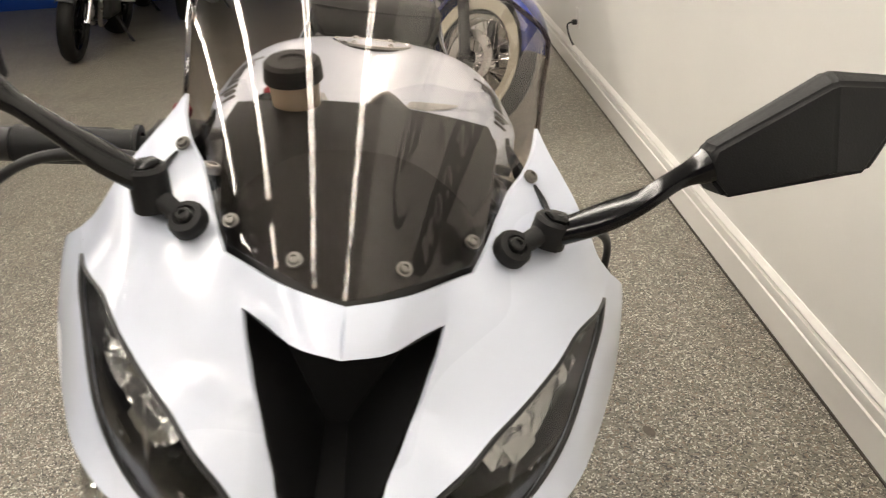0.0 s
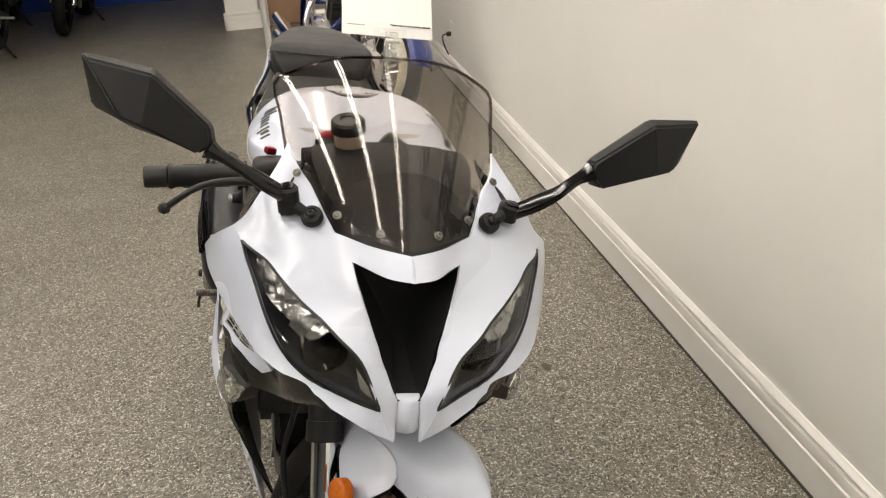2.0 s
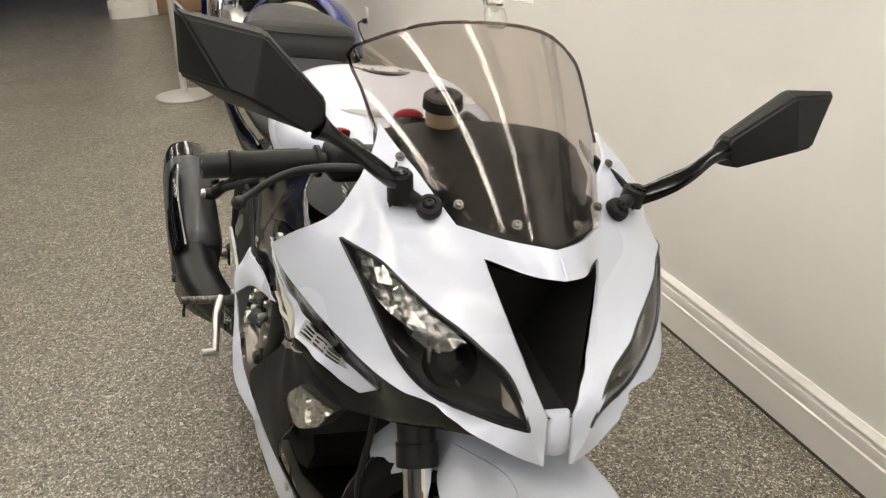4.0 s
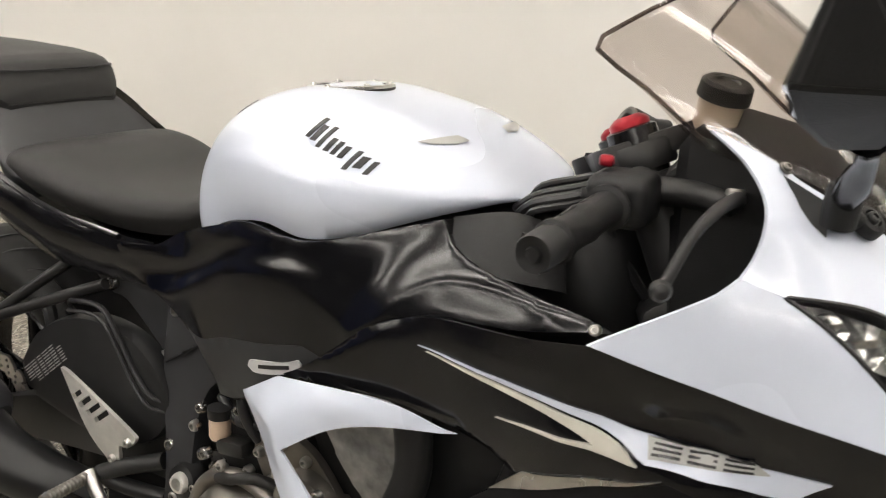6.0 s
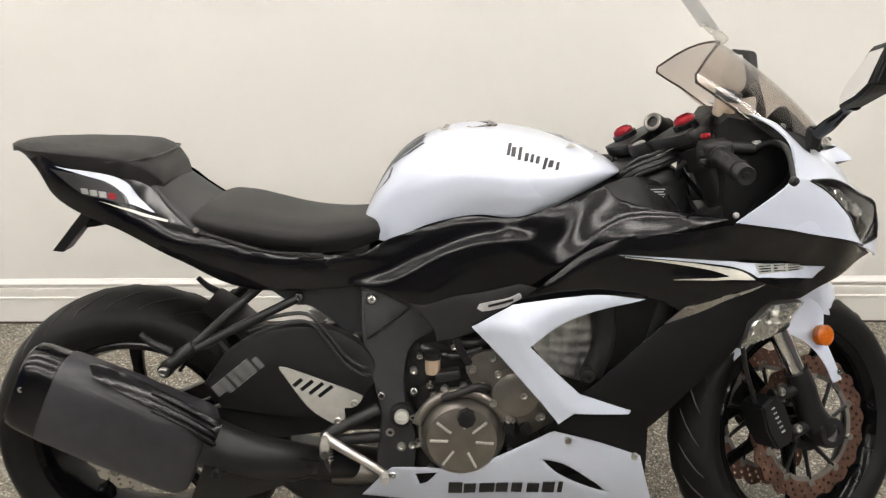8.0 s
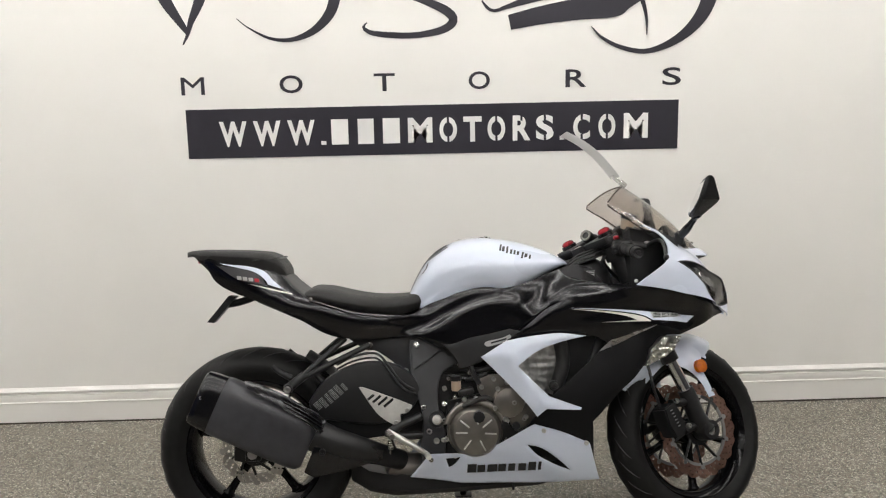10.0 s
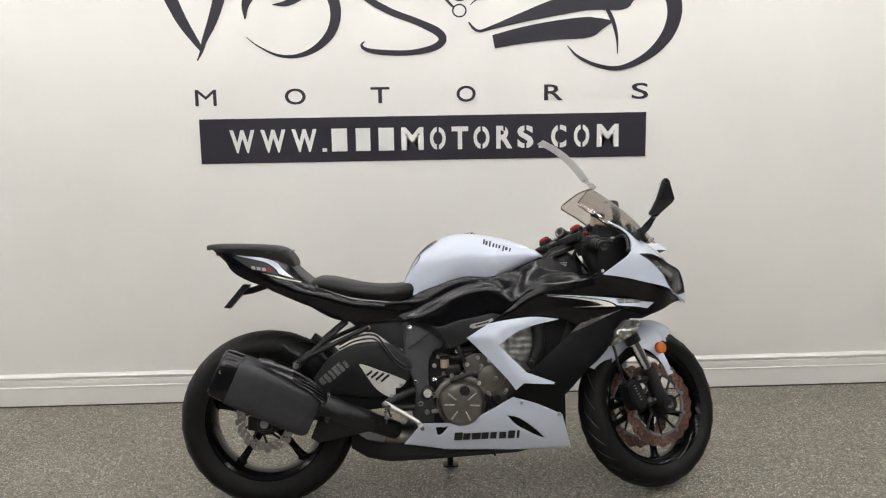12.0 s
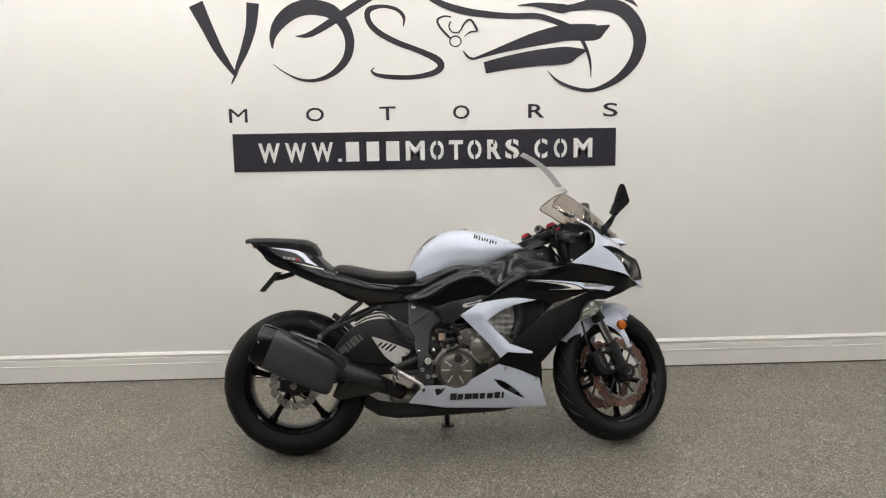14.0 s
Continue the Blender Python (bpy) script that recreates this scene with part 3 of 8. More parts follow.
for i in range(6):
    part("cap_screw", bolt(cap_m @ Vector((0.05 * math.cos(i * 1.047), 0.009, 0.05 * math.sin(i * 1.047))), (0, 0, 1), 0.004, 0.003), M_STEEL, cap)

# seats
SX = (0.168, 0.19, 0.24, 0.30, 0.361, 0.443, 0.50, 0.545, 0.57)
seat = part("rider_seat", dome(ease(SX, (0.812, 0.826, 0.828, 0.815, 0.801, 0.793, 0.795, 0.80, 0.79)), ease(SX, (0.80, 0.79, 0.771, 0.756, 0.744, 0.735, 0.739, 0.755, 0.765)),
            ease(SX, (0.135, 0.158, 0.17, 0.167, 0.155, 0.133, 0.113, 0.1, 0.092)), np.linspace(0.168, 0.57, 40), 0.36, 0.1, 0.5), M_SEAT, bike, "low matte black rider seat", 60)
def cushion(rows):
    """A padded block from rows of x, half width, top, lower side edge and lower middle."""
    rings = []
    for x, w, zt, zs, zm in rows:
        right = [(0, zt), (w * 0.5, zt - 0.001), (w * 0.86, zt - 0.005), (w, zt - 0.018), (w * 0.98, (zt + zs) / 2), (w * 0.92, zs), (w * 0.45, (zs + zm) / 2)]
        loop = right + [(0, zm)] + [(-y, z) for y, z in reversed(right[1:])]
        rings.append([Vector((x, p.x, p.y)) for p in spline([(y, z, 0) for y, z in loop], step=0.5)])
    return loft(rings)


PILLION = np.array(((-0.205, 0.03, 0.955, 0.949, 0.948), (-0.19, 0.052, 0.958, 0.942, 0.94), (-0.15, 0.08, 0.96, 0.926, 0.92), (-0.08, 0.108, 0.958, 0.91, 0.9), (0.0, 0.13, 0.953, 0.896, 0.882), (0.055, 0.137, 0.947, 0.88, 0.862), (0.08, 0.13, 0.938, 0.862, 0.846), (0.096, 0.122, 0.926, 0.856, 0.84), (0.11, 0.114, 0.91, 0.856, 0.842), (0.119, 0.1, 0.893, 0.86, 0.848)))
fine = np.linspace(-0.205, 0.119, 44)
pillion = part("passenger_seat", cushion(list(zip(fine, *[np.interp(fine, PILLION[:, 0], PILLION[:, k]) for k in range(1, 5)]))), M_SEAT, bike, "raised matte black passenger seat", 60)
part("seam", tube([(0.06, -0.134, 0.878), (0.1, -0.114, 0.862), (0.12, -0.06, 0.858), (0.122, 0, 0.855), (0.12, 0.06, 0.858), (0.1, 0.114, 0.862), (0.06, 0.134, 0.878)], 0.003, 6), M_DECAL, pillion)
part("seam", tube([(0.02, -0.134, 0.923), (0.07, -0.131, 0.925), (0.095, -0.108, 0.928), (0.101, -0.06, 0.926), (0.102, 0, 0.926), (0.101, 0.06, 0.926), (0.095, 0.108, 0.928), (0.07, 0.131, 0.925), (0.02, 0.134, 0.923)], 0.0022, 6), M_DECAL, pillion)
part("seat_bridge", dome(ease((0.05, 0.08, 0.112, 0.14, 0.186, 0.24), (0.905, 0.897, 0.878, 0.85, 0.812, 0.79)), ease((0.05, 0.08, 0.112, 0.14, 0.186, 0.24), (0.86, 0.845, 0.83, 0.81, 0.775, 0.755)), ease((0.05, 0.08, 0.112, 0.14, 0.186, 0.24), (0.1, 0.112, 0.128, 0.145, 0.163, 0.15)), np.linspace(0.05, 0.24, 18), 0.25, 0.04, 0.75), M_FRAME, bike, "grey-black panel between the seats", 60)

# tail
tail_sheet = Ridged([(-0.199, -0.036, 0.951), (-0.139, -0.084, 0.909), (-0.104, -0.104, 0.858), (-0.043, -0.127, 0.823), (0.048, -0.155, 0.791), (0.160, -0.176, 0.738), (0.255, -0.160, 0.683), (0.362, -0.148, 0.667), (0.434, -0.152, 0.734),
                    (0.332, -0.166, 0.75), (0.233, -0.182, 0.781), (0.180, -0.178, 0.805), (0.104, -0.142, 0.873), (0.067, -0.138, 0.888), (-0.051, -0.131, 0.908), (-0.124, -0.093, 0.931), (0.059, -0.158, 0.845), (0.161, -0.188, 0.774), (0.283, -0.17, 0.712), (-0.033, -0.140, 0.868)]).ridges([([(0.1, 0.825), (0.17, 0.779), (0.25, 0.748), (0.34, 0.72), (0.45, 0.712)], 0.008, (0.022, 0.05, 1.0))])
TAIL = [(-0.2, -0.034, 0.953, 1), (-0.138, -0.084, 0.907), (-0.103, -0.103, 0.858), (-0.043, -0.127, 0.823), (0.048, -0.155, 0.791), (0.160, -0.176, 0.738), (0.255, -0.163, 0.682), (0.362, -0.148, 0.665), (0.500, -0.140, 0.672, 1), (0.500, -0.145, 0.738, 1), (0.434, -0.152, 0.737),
        (0.332, -0.166, 0.75), (0.233, -0.182, 0.785), (0.19, -0.178, 0.799), (0.140, -0.16, 0.839), (0.112, -0.145, 0.869), (0.067, -0.138, 0.89), (-0.051, -0.131, 0.912), (-0.124, -0.093, 0.933)]
for tail in both("tail_cowl", panel(TAIL, tail_sheet, 0.004, roll=0.003), M_BLACKP, bike, "glossy black tail cowl"):
    s = 1 if tail.data.vertices[0].co.y < 0 else -1
    put = (lambda b: b) if s == 1 else flipped
    part("lip", put(tube([tail_sheet.lift(tail_sheet.plan((x, 0, z)), -0.001) for x, z in ((0.196, 0.795), (0.233, 0.783), (0.28, 0.766), (0.332, 0.749), (0.385, 0.741), (0.436, 0.735))], 0.0045, 8)), M_BLACKP, tail)
    part("stripe", put(panel([(-0.088, 0, 0.916, 1), (0.005, 0, 0.905), (0.056, 0, 0.888), (0.085, 0, 0.858), (0.120, 0, 0.830, 1), (0.068, 0, 0.847, 1), (0.057, 0, 0.864), (0.024, 0, 0.887), (-0.019, 0, 0.900)], tail_sheet, 0.001, above=0.0015, step=0.006)), M_WHITE, tail, "white pointed stripe")
    part("stripe", put(panel([(0.007, 0, 0.851, 1), (0.077, 0, 0.835), (0.144, 0, 0.818, 1), (0.146, 0, 0.8135, 1), (0.077, 0, 0.83)], tail_sheet, 0.001, above=0.0015, step=0.006)), M_SILVER, tail, "thin silver line")
    part("emblem_field", put(panel([(-0.098, 0, 0.910, 1), (-0.008, 0, 0.897), (0.043, 0, 0.872), (0.063, 0, 0.845, 1), (0.013, 0, 0.856), (-0.029, 0, 0.866)], tail_sheet, 0.001, above=0.001, step=0.006)), M_FRAME, tail, "dark grey field behind the lettering")
    for i in range(4):
        x = -0.03 + 0.0185 * i
        part("lettering", put(panel([(x, 0, 0.876 - 0.003 * i, 1), (x + 0.014, 0, 0.875 - 0.003 * i, 1), (x + 0.016, 0, 0.864 - 0.003 * i, 1), (x + 0.002, 0, 0.865 - 0.003 * i, 1)], tail_sheet, 0.001, above=0.0022, step=0.005)), M_RED if i == 3 else M_GREYDECAL, tail)
part("undertail", loft([[(x, -w, z0), (x, w, z0), (x, w * 1.1, z1), (x, -w * 1.1, z1)] for x, w, z0, z1 in ((-0.19, 0.035, 0.945, 0.955), (-0.1, 0.07, 0.86, 0.9), (0.03, 0.085, 0.785, 0.88), (0.15, 0.095, 0.73, 0.83), (0.36, 0.105, 0.668, 0.715), (0.5, 0.09, 0.67, 0.7))]), M_SATIN, bike, "black plastic undertail")
for s in (1, -1):
    part("tail_bolt", bolt((0.202, -0.194 * s, 0.8), (0, -s, 0.2), 0.0055, 0.004), M_PEG, bike)
part("tail_light", box(0.012, 0.05, 0.014, Matrix.Translation((-0.168, 0, 0.922)) @ pose(0, 0, 0, 0, 40, 0), 0.005), M_RED, bike, "small red tail light under the seat tip")
holder = part("plate_holder", join(tube([(0.0, 0, 0.8), (-0.05, 0, 0.785), (-0.085, 0, 0.78)], 0.012, 8), plate([(-0.055, 0.805, 1), (-0.08, 0.808, 1), (-0.152, 0.725, 1), (-0.13, 0.722, 1)], 0.05)), M_PLASTIC, bike, "slim black plastic plate holder")

# ---- front cowl, screen, lights ----
COWL_N = (1.0, -0.8, 0.45)
E0, S0, SC, SB = (1.245, -0.155, 0.995, 1), (1.32, -0.1265, 0.957), (1.397, -0.097, 0.914, 1), (1.471, 0, 0.911, 1)
NO_R, DUCT_T, DUCT_L, CHIN = (1.44, -0.075, 0.889, 1), (1.502, 0, 0.886, 1), (1.545, -0.0165, 0.739, 1), (1.558, -0.0185, 0.684, 1)
HEAD = [(1.341, -0.217, 0.877, 1), (1.37, -0.206, 0.877), (1.4, -0.184, 0.871), (1.43, -0.166, 0.858), (1.46, -0.14, 0.839), (1.49, -0.114, 0.825), (1.512, -0.096, 0.813), (1.53, -0.068, 0.79), (1.544, -0.05, 0.757), (1.55, -0.039, 0.727, 1),
        (1.525, -0.06, 0.722), (1.5, -0.09, 0.724), (1.482, -0.12, 0.732), (1.466, -0.145, 0.747), (1.451, -0.165, 0.769), (1.435, -0.181, 0.797), (1.4, -0.198, 0.835), (1.37, -0.21, 0.86)]
EDGE = [(1.197, -0.27, 0.812, 1), (1.25, -0.265, 0.803), (1.3, -0.253, 0.793), (1.35, -0.236, 0.78), (1.4, -0.216, 0.768), (1.438, -0.197, 0.757), (1.475, -0.16, 0.739), (1.5, -0.12, 0.723), (1.517, -0.1, 0.712), (1.538, -0.065, 0.699)]
BACK_UP, KNEE, BACK_LOW = [(1.28, -0.168, 0.975), (1.306, -0.186, 0.95), (1.313, -0.198, 0.93), (1.312, -0.212, 0.905)], (1.306, -0.228, 0.887, 1), [(1.295, -0.242, 0.875), (1.272, -0.253, 0.86), (1.24, -0.262, 0.84), (1.215, -0.267, 0.824)]
RIDGE = [(1.374, -0.124, 0.924), (1.309, -0.143, 0.966)]
cowl_sheet = Ridged([E0, S0, SC, SB, NO_R, DUCT_T, DUCT_L, CHIN, KNEE, (1.49, -0.03, 0.888), (1.44, -0.05, 0.913), *[tuple(NO_R[i] + (DUCT_L[i] - NO_R[i]) * k + (0.006 * math.sin(k * math.pi) if i == 0 else 0) for i in range(3)) for k in (0.2, 0.4, 0.6, 0.8)]] + HEAD[:10] + BACK_UP + RIDGE, COWL_N, soft=6e-5).ridges([([(1.33, 0.925), (1.40, 0.897), (1.455, 0.868), (1.50, 0.838), (1.53, 0.80), (1.545, 0.755)], 0.004, -0.014), ([(1.35, 0.935), (1.40, 0.912), (1.442, 0.886), (1.485, 0.855), (1.515, 0.80)], -0.003, 0.013)])
# the flat cheek below and outside the headlight meets the upper cowl in a crease
cheek_sheet = Sheet(EDGE + BACK_LOW + [KNEE, CHIN] + HEAD[9:] + [HEAD[0]], (0.75, -0.65, 0.0), soft=6e-5)
lens_sheet = Sheet(HEAD + [(1.47, -0.15, 0.808), (1.51, -0.105, 0.775)], COWL_N, soft=6e-5)
COWL = [E0] + BACK_UP + [KNEE] + HEAD[:10] + [CHIN, DUCT_L, NO_R, (1.485, -0.035, 0.886), DUCT_T, SB, (1.44, -0.053, 0.912), SC, (1.36, -0.1115, 0.935), S0]
CHEEK = [KNEE, HEAD[0]] + HEAD[:9:-1] + [HEAD[9], CHIN] + EDGE[::-1] + BACK_LOW[::-1]
cowl_r, cowl_l = both("front_cowl", panel(COWL, cowl_sheet, 0.004, 0.012, step=0.008), M_WHITE, bike, "pearl white front cowl over two headlights", 50)
for one, cheek in zip((cowl_r, cowl_l), (panel(CHEEK, cheek_sheet, 0.004, 0.012, roll=0.0006, step=0.008), flipped(panel(CHEEK, cheek_sheet, 0.004, 0.012, roll=0.0006, step=0.008)))):
    part("cowl_cheek", cheek, M_WHITE, one, "flat white cheek below the headlight", 50)


def bowl(outline, sheet, steps):
    """A dish that sinks in from the outline: (shrink, depth) steps."""
    loop = [sheet.plan(p) for p in spline(outline, step=0.008)]
    cx, cy = np.mean(loop, axis=0)
    bm = bmesh.new()
    rings = [[bm.verts.new(sheet.lift((cx + (x - cx) * k, cy + (y - cy) * k), d)) for x, y in loop] for k, d in steps]
    n = len(loop)
    for a, b in zip(rings, rings[1:]):
        for i in range(n):
            bm.faces.new((a[i], a[(i + 1) % n], b[(i + 1) % n], b[i]))
    bm.faces.new(rings[-1])
    bmesh.ops.triangulate(bm, faces=[f for f in bm.faces if len(f.verts) > 4])
    return bm


HEAD_IN = [(1.35, -0.212, 0.873, 1), (1.4, -0.187, 0.866), (1.46, -0.144, 0.833), (1.494, -0.113, 0.813, 1), (1.484, -0.126, 0.788, 1), (1.455, -0.155, 0.806), (1.41, -0.19, 0.828)]
rng = random.Random(4)
PATCH = [(1.452, -0.145, 0.818, 1), (1.474, -0.124, 0.808, 1), (1.47, -0.138, 0.79, 1), (1.452, -0.157, 0.801, 1)]
for s, cowl in ((1, cowl_r), (-1, cowl_l)):
    put = (lambda b: b) if s == 1 else flipped
    # Housing takes the greyer exhaust paint to stand for glare on the lens.
    lamp = part("headlight", put(bowl(HEAD, lens_sheet, ((1.0, -0.002), (0.975, -0.012), (0.93, -0.03), (0.75, -0.05), (0.4, -0.058)))), M_CAN, cowl, "dark headlight housing greyed for lens glare, with chrome reflector")
    part("headlight_lens", put(panel(HEAD, lens_sheet, 0.002, 0.02, above=-0.001, roll=0.001)), M_SMOKELENS, cowl, "clear headlight lens")
    part("headlight_rim", put(tube([lens_sheet.lift(lens_sheet.plan(p), -0.0005) for p in spline(HEAD, step=0.01)], 0.0022, 6, True, 0.05)), M_DECAL, cowl)
    chrome = put(panel(HEAD_IN, lens_sheet, 0.002, 0.0085, above=-0.016))
    for i, v in enumerate(chrome.verts):
        v.co += Vector((1, -0.8 * s, 0.4)).normalized() * rng.uniform(-0.003, 0.003)
    part("reflector", chrome, M_LAMPSILVER, cowl, "faceted chrome reflector", 6)
    part("reflector_patch", put(panel(PATCH, lens_sheet, 0.002, 0.01, above=-0.013)), M_LAMPSILVER, cowl, "silver lamp patch")
    part("reflector_patch", put(panel([(1.513, -0.062, 0.77, 1), (1.527, -0.049, 0.75, 1), (1.535, -0.045, 0.735, 1), (1.522, -0.062, 0.743, 1)], lens_sheet, 0.002, 0.01, above=-0.006)), M_LAMPSILVER, cowl)
    part("projector", put(lathe([(0.0005, 0.016), (0.012, 0.014), (0.021, 0.008), (0.026, 0.0), (0.031, -0.004), (0.031, -0.03), (0.0005, -0.03)], 28, between((1.47, -0.115, 0.775), (1.56, -0.185, 0.815)))), M_RIM, cowl, "dark projector lens")
    for a, b, r in (((1.45, -0.135, 0.815), (1.468, -0.135, 0.775), 0.0025), ((1.455, -0.128, 0.817), (1.49, -0.105, 0.755), 0.002), ((1.415, -0.195, 0.81), (1.455, -0.16, 0.775), 0.002)):
        pa, pb = (lens_sheet.lift(lens_sheet.plan(q), -0.014) for q in (a, b))
        part("chrome_edge", put(tube([pa, (pa + pb) / 2 + Vector((0.004, 0, -0.003)), pb], r, 6)), M_CHROME, cowl)
    # screws that hold the screen
    for q in ((1.309, -0.143, 0.968), (1.386, -0.092, 0.934), (1.437, -0.039, 0.928)):
        d = Vector((0.62, -0.35, 0.7)) if q[0] < 1.35 else Vector((0.66, -0.2, 0.72))
        p = Vector(q) + d.normalized() * 0.003
        part("screen_screw", put(join(bolt(p, d, 0.0045, 0.003), lathe([(0.0005, 0), (0.0062, 0), (0.0062, -0.002), (0.0005, -0.002)], 16, between(p, p + d)))), M_PEG, cowl)
    part("fairing_screw", put(bolt((1.197, -0.257, 0.823), (0.1, -1, 0.25), 0.0055, 0.005)), M_STEEL, cowl)
    # mirror mount on the cowl
    drop = 0.0 if s == 1 else 0.012
    stem = part("mirror_stay", put(join(lathe([(0.0005, 0.022 - drop), (0.013, 0.022 - drop), (0.0155, 0.019 - drop), (0.0155, -0.014), (0.0005, -0.014)], 24, between((1.362, -0.157, 0.944), (1.366, -0.163, 0.98))),
        tube([(1.376, -0.128, 0.928), (1.37, -0.142, 0.936), (1.362, -0.158, 0.943)], [0.0075, 0.0085, 0.011], 12), lathe([(0.0005, 0.003), (0.008, 0.003), (0.009, 0.006), (0.0135, 0.005), (0.0155, 0.001), (0.0155, -0.006), (0.0005, -0.006)], 20, between((1.381, -0.126, 0.931), (1.41, -0.14, 0.965))))), M_PLASTIC, bike, "black mirror stay bolted to the cowl")
    part("stay_bolt", put(bolt((1.384, -0.1275, 0.935), (0.6, -0.3, 0.72), 0.006, 0.004)), M_SATIN, stem)
    part("stay_cap", put(lathe([(0.0005, 0.002), (0.006, 0.003), (0.0115, 0.001), (0.0115, -0.003), (0.0005, -0.003)], 6, between((1.3645, -0.161, 0.9665 - drop), (1.367, -0.164, 0.98)))), M_RIM, stem)
    low = 0.0 if s == 1 else -0.008
    arm = [(1.364, -0.165, 0.954 - drop), (1.373, -0.189, 0.971 + low / 2 - drop * 0.8), (1.382, -0.219, 0.992 + low - drop * 0.4), (1.387 + low / 2, -0.243, 1.008 + low), (1.388 + low, -0.265, 1.02 + low)]
    line = spline(arm, False, 0.006)
    flat = ease((0, 0.3, 0.65, 0.85, 1), (0.012, 0.0135, 0.0095, 0.0095, 0.0145))
    thin = ease((0, 0.3, 0.65, 0.85, 1), (0.0095, 0.0085, 0.0075, 0.0085, 0.0145))
    rings = []
    for i, p in enumerate(line):
        d, k = (line[min(i + 1, len(line) - 1)] - line[max(i - 1, 0)]).normalized(), i / (len(line) - 1)
        a = Vector((1, 0, -0.75)) - d * d.dot(Vector((1, 0, -0.75)))
        a.normalize()
        rings.append([p + a * (flat(k) * math.cos(t)) + d.cross(a) * (thin(k) * math.sin(t)) for t in np.linspace(0, math.tau, 17)[:-1]])
    part("mirror_arm", put(loft(rings)), M_BLACKP, stem)
    # faceted housing and its glass
    if s == 1:
        rim = [(-0.417, 1.131), (-0.33, 1.119), (-0.258, 1.049), (-0.254, 1.022), (-0.272, 1.009), (-0.36, 1.036), (-0.408, 1.062)]
    else:
        rim = [(-0.42, 1.095), (-0.338, 1.094), (-0.26, 1.027), (-0.256, 1.006), (-0.275, 0.986), (-0.37, 1.003), (-0.41, 1.022)]
    cy, cz = sum(p[0] for p in rim) / 7, sum(p[1] for p in rim) / 7
    bm = bmesh.new()
    back = 1.371 if s == 1 else 1.362
    front = (0.93, 0.92, 0.92, 0.92, 0.9, 0.38, 0.5)
    deep = (0.016, 0.024, 0.018, 0.024, 0.036, 0.068, 0.066)
    rows = [[bm.verts.new((back + (d if d is not None else deep[i]) + 0.29 * (z - cz) + 0.14 * (y - cy), cy + (y - cy) * (k or front[i]), cz + (z - cz) * (k or front[i]))) for i, (y, z) in enumerate(rim)] for k, d in ((0.94, -0.006), (1.0, 0.0), (0.985, 0.008), (None, None))]
    for a, c in zip(rows, rows[1:]):
        for i in range(7):
            bm.faces.new((a[i], a[(i + 1) % 7], c[(i + 1) % 7], c[i]))
    bm.faces.new(rows[0])
    f = rows[-1]
    bm.faces.new((f[0], f[1], f[5], f[6]))
    bm.faces.new((f[1], f[2], f[3], f[4], f[5]))
    bmesh.ops.recalc_face_normals(bm, faces=bm.faces)
    bmesh.ops.bevel(bm, geom=list(bm.edges) + list(bm.verts), offset=0.006, segments=3, affect="EDGES", clamp_overlap=True)
    head = part("mirror", put(bm), M_PLASTIC, stem, "angular black mirror housing", 30)
    gm = loft([[(back - d + 0.29 * (z - cz) + 0.14 * (y - cy), cy + (y - cy) * 0.84, cz + (z - cz) * 0.82) for y, z in rim] for d in (0.0085, 0.006)])
    bmesh.ops.recalc_face_normals(gm, faces=gm.faces)
    part("mirror_glass", put(gm), M_MIRROR, stem, "flat mirror glass facing the rider")

# ram-air duct in the nose
DUCT = [NO_R, (1.485, -0.035, 0.886), DUCT_T, (1.485, 0.035, 0.886), (1.438, 0.075, 0.887, 1), (1.545, 0.0155, 0.738, 1), (1.545, -0.0155, 0.738, 1)]
loop = spline(DUCT, step=0.01)
mid = sum(loop, Vector()) / len(loop)
rings = [[p.copy() for p in loop], [mid + (p - mid) * 0.93 + Vector((-0.02, 0, -0.004)) for p in loop], [mid + (p - mid) * 0.66 + Vector((-0.075, 0, -0.01)) for p in loop], [mid + (p - mid) * 0.5 + Vector((-0.15, 0, 0.0)) for p in loop]]
duct = loft(rings, False)
duct.faces.new([v for v in duct.verts][-len(loop):])
part("air_duct", duct, M_SATIN, bike, "black ram-air intake in the nose", 30)

# windscreen
class ScreenSheet:
    """A bowed screen: a shallow arch along its slope, a parabola across."""
    n, up, across = Vector((0.66, 0, 0.751)), Vector((-0.751, 0, 0.66)), Vector((0, 1, 0))

    def plan(self, p):
        p = Vector(p[:3])
        return p.y, p.dot(self.up)

    def lift(self, q, above=0.0):
        u = q[1]
        h = 1.6038 - 0.3695 * u - 0.5525 * u * u - (2.372 - 6.532 * u) * q[0] ** 2
        return self.across * q[0] + self.up * q[1] + self.n * (h + above)


top = [(1.464, 0, 0.917), (1.434, -0.052, 0.918), (1.392, -0.0935, 0.917), (1.357, -0.108, 0.937), (1.318, -0.124, 0.956), (1.252, -0.156, 0.989), (1.19, -0.165, 1.03), (1.137, -0.173, 1.058), (1.15, -0.15, 1.08), (1.185, -0.095, 1.109), (1.212, -0.045, 1.123)]
screen_sheet = ScreenSheet()
hard = {0: 0, 2: 1, 7: 1}
right = [(*p, hard.get(i, 0)) for i, p in enumerate(top)]
SCREEN = right + [(1.222, 0, 1.127)] + [(p[0], -p[1], p[2], p[3]) for p in reversed(right[1:])]
screen = part("windscreen", panel(SCREEN, screen_sheet, 0.003, 0.009, above=-0.003), M_SCREEN, bike, "smoke-tinted clear windscreen", 70)
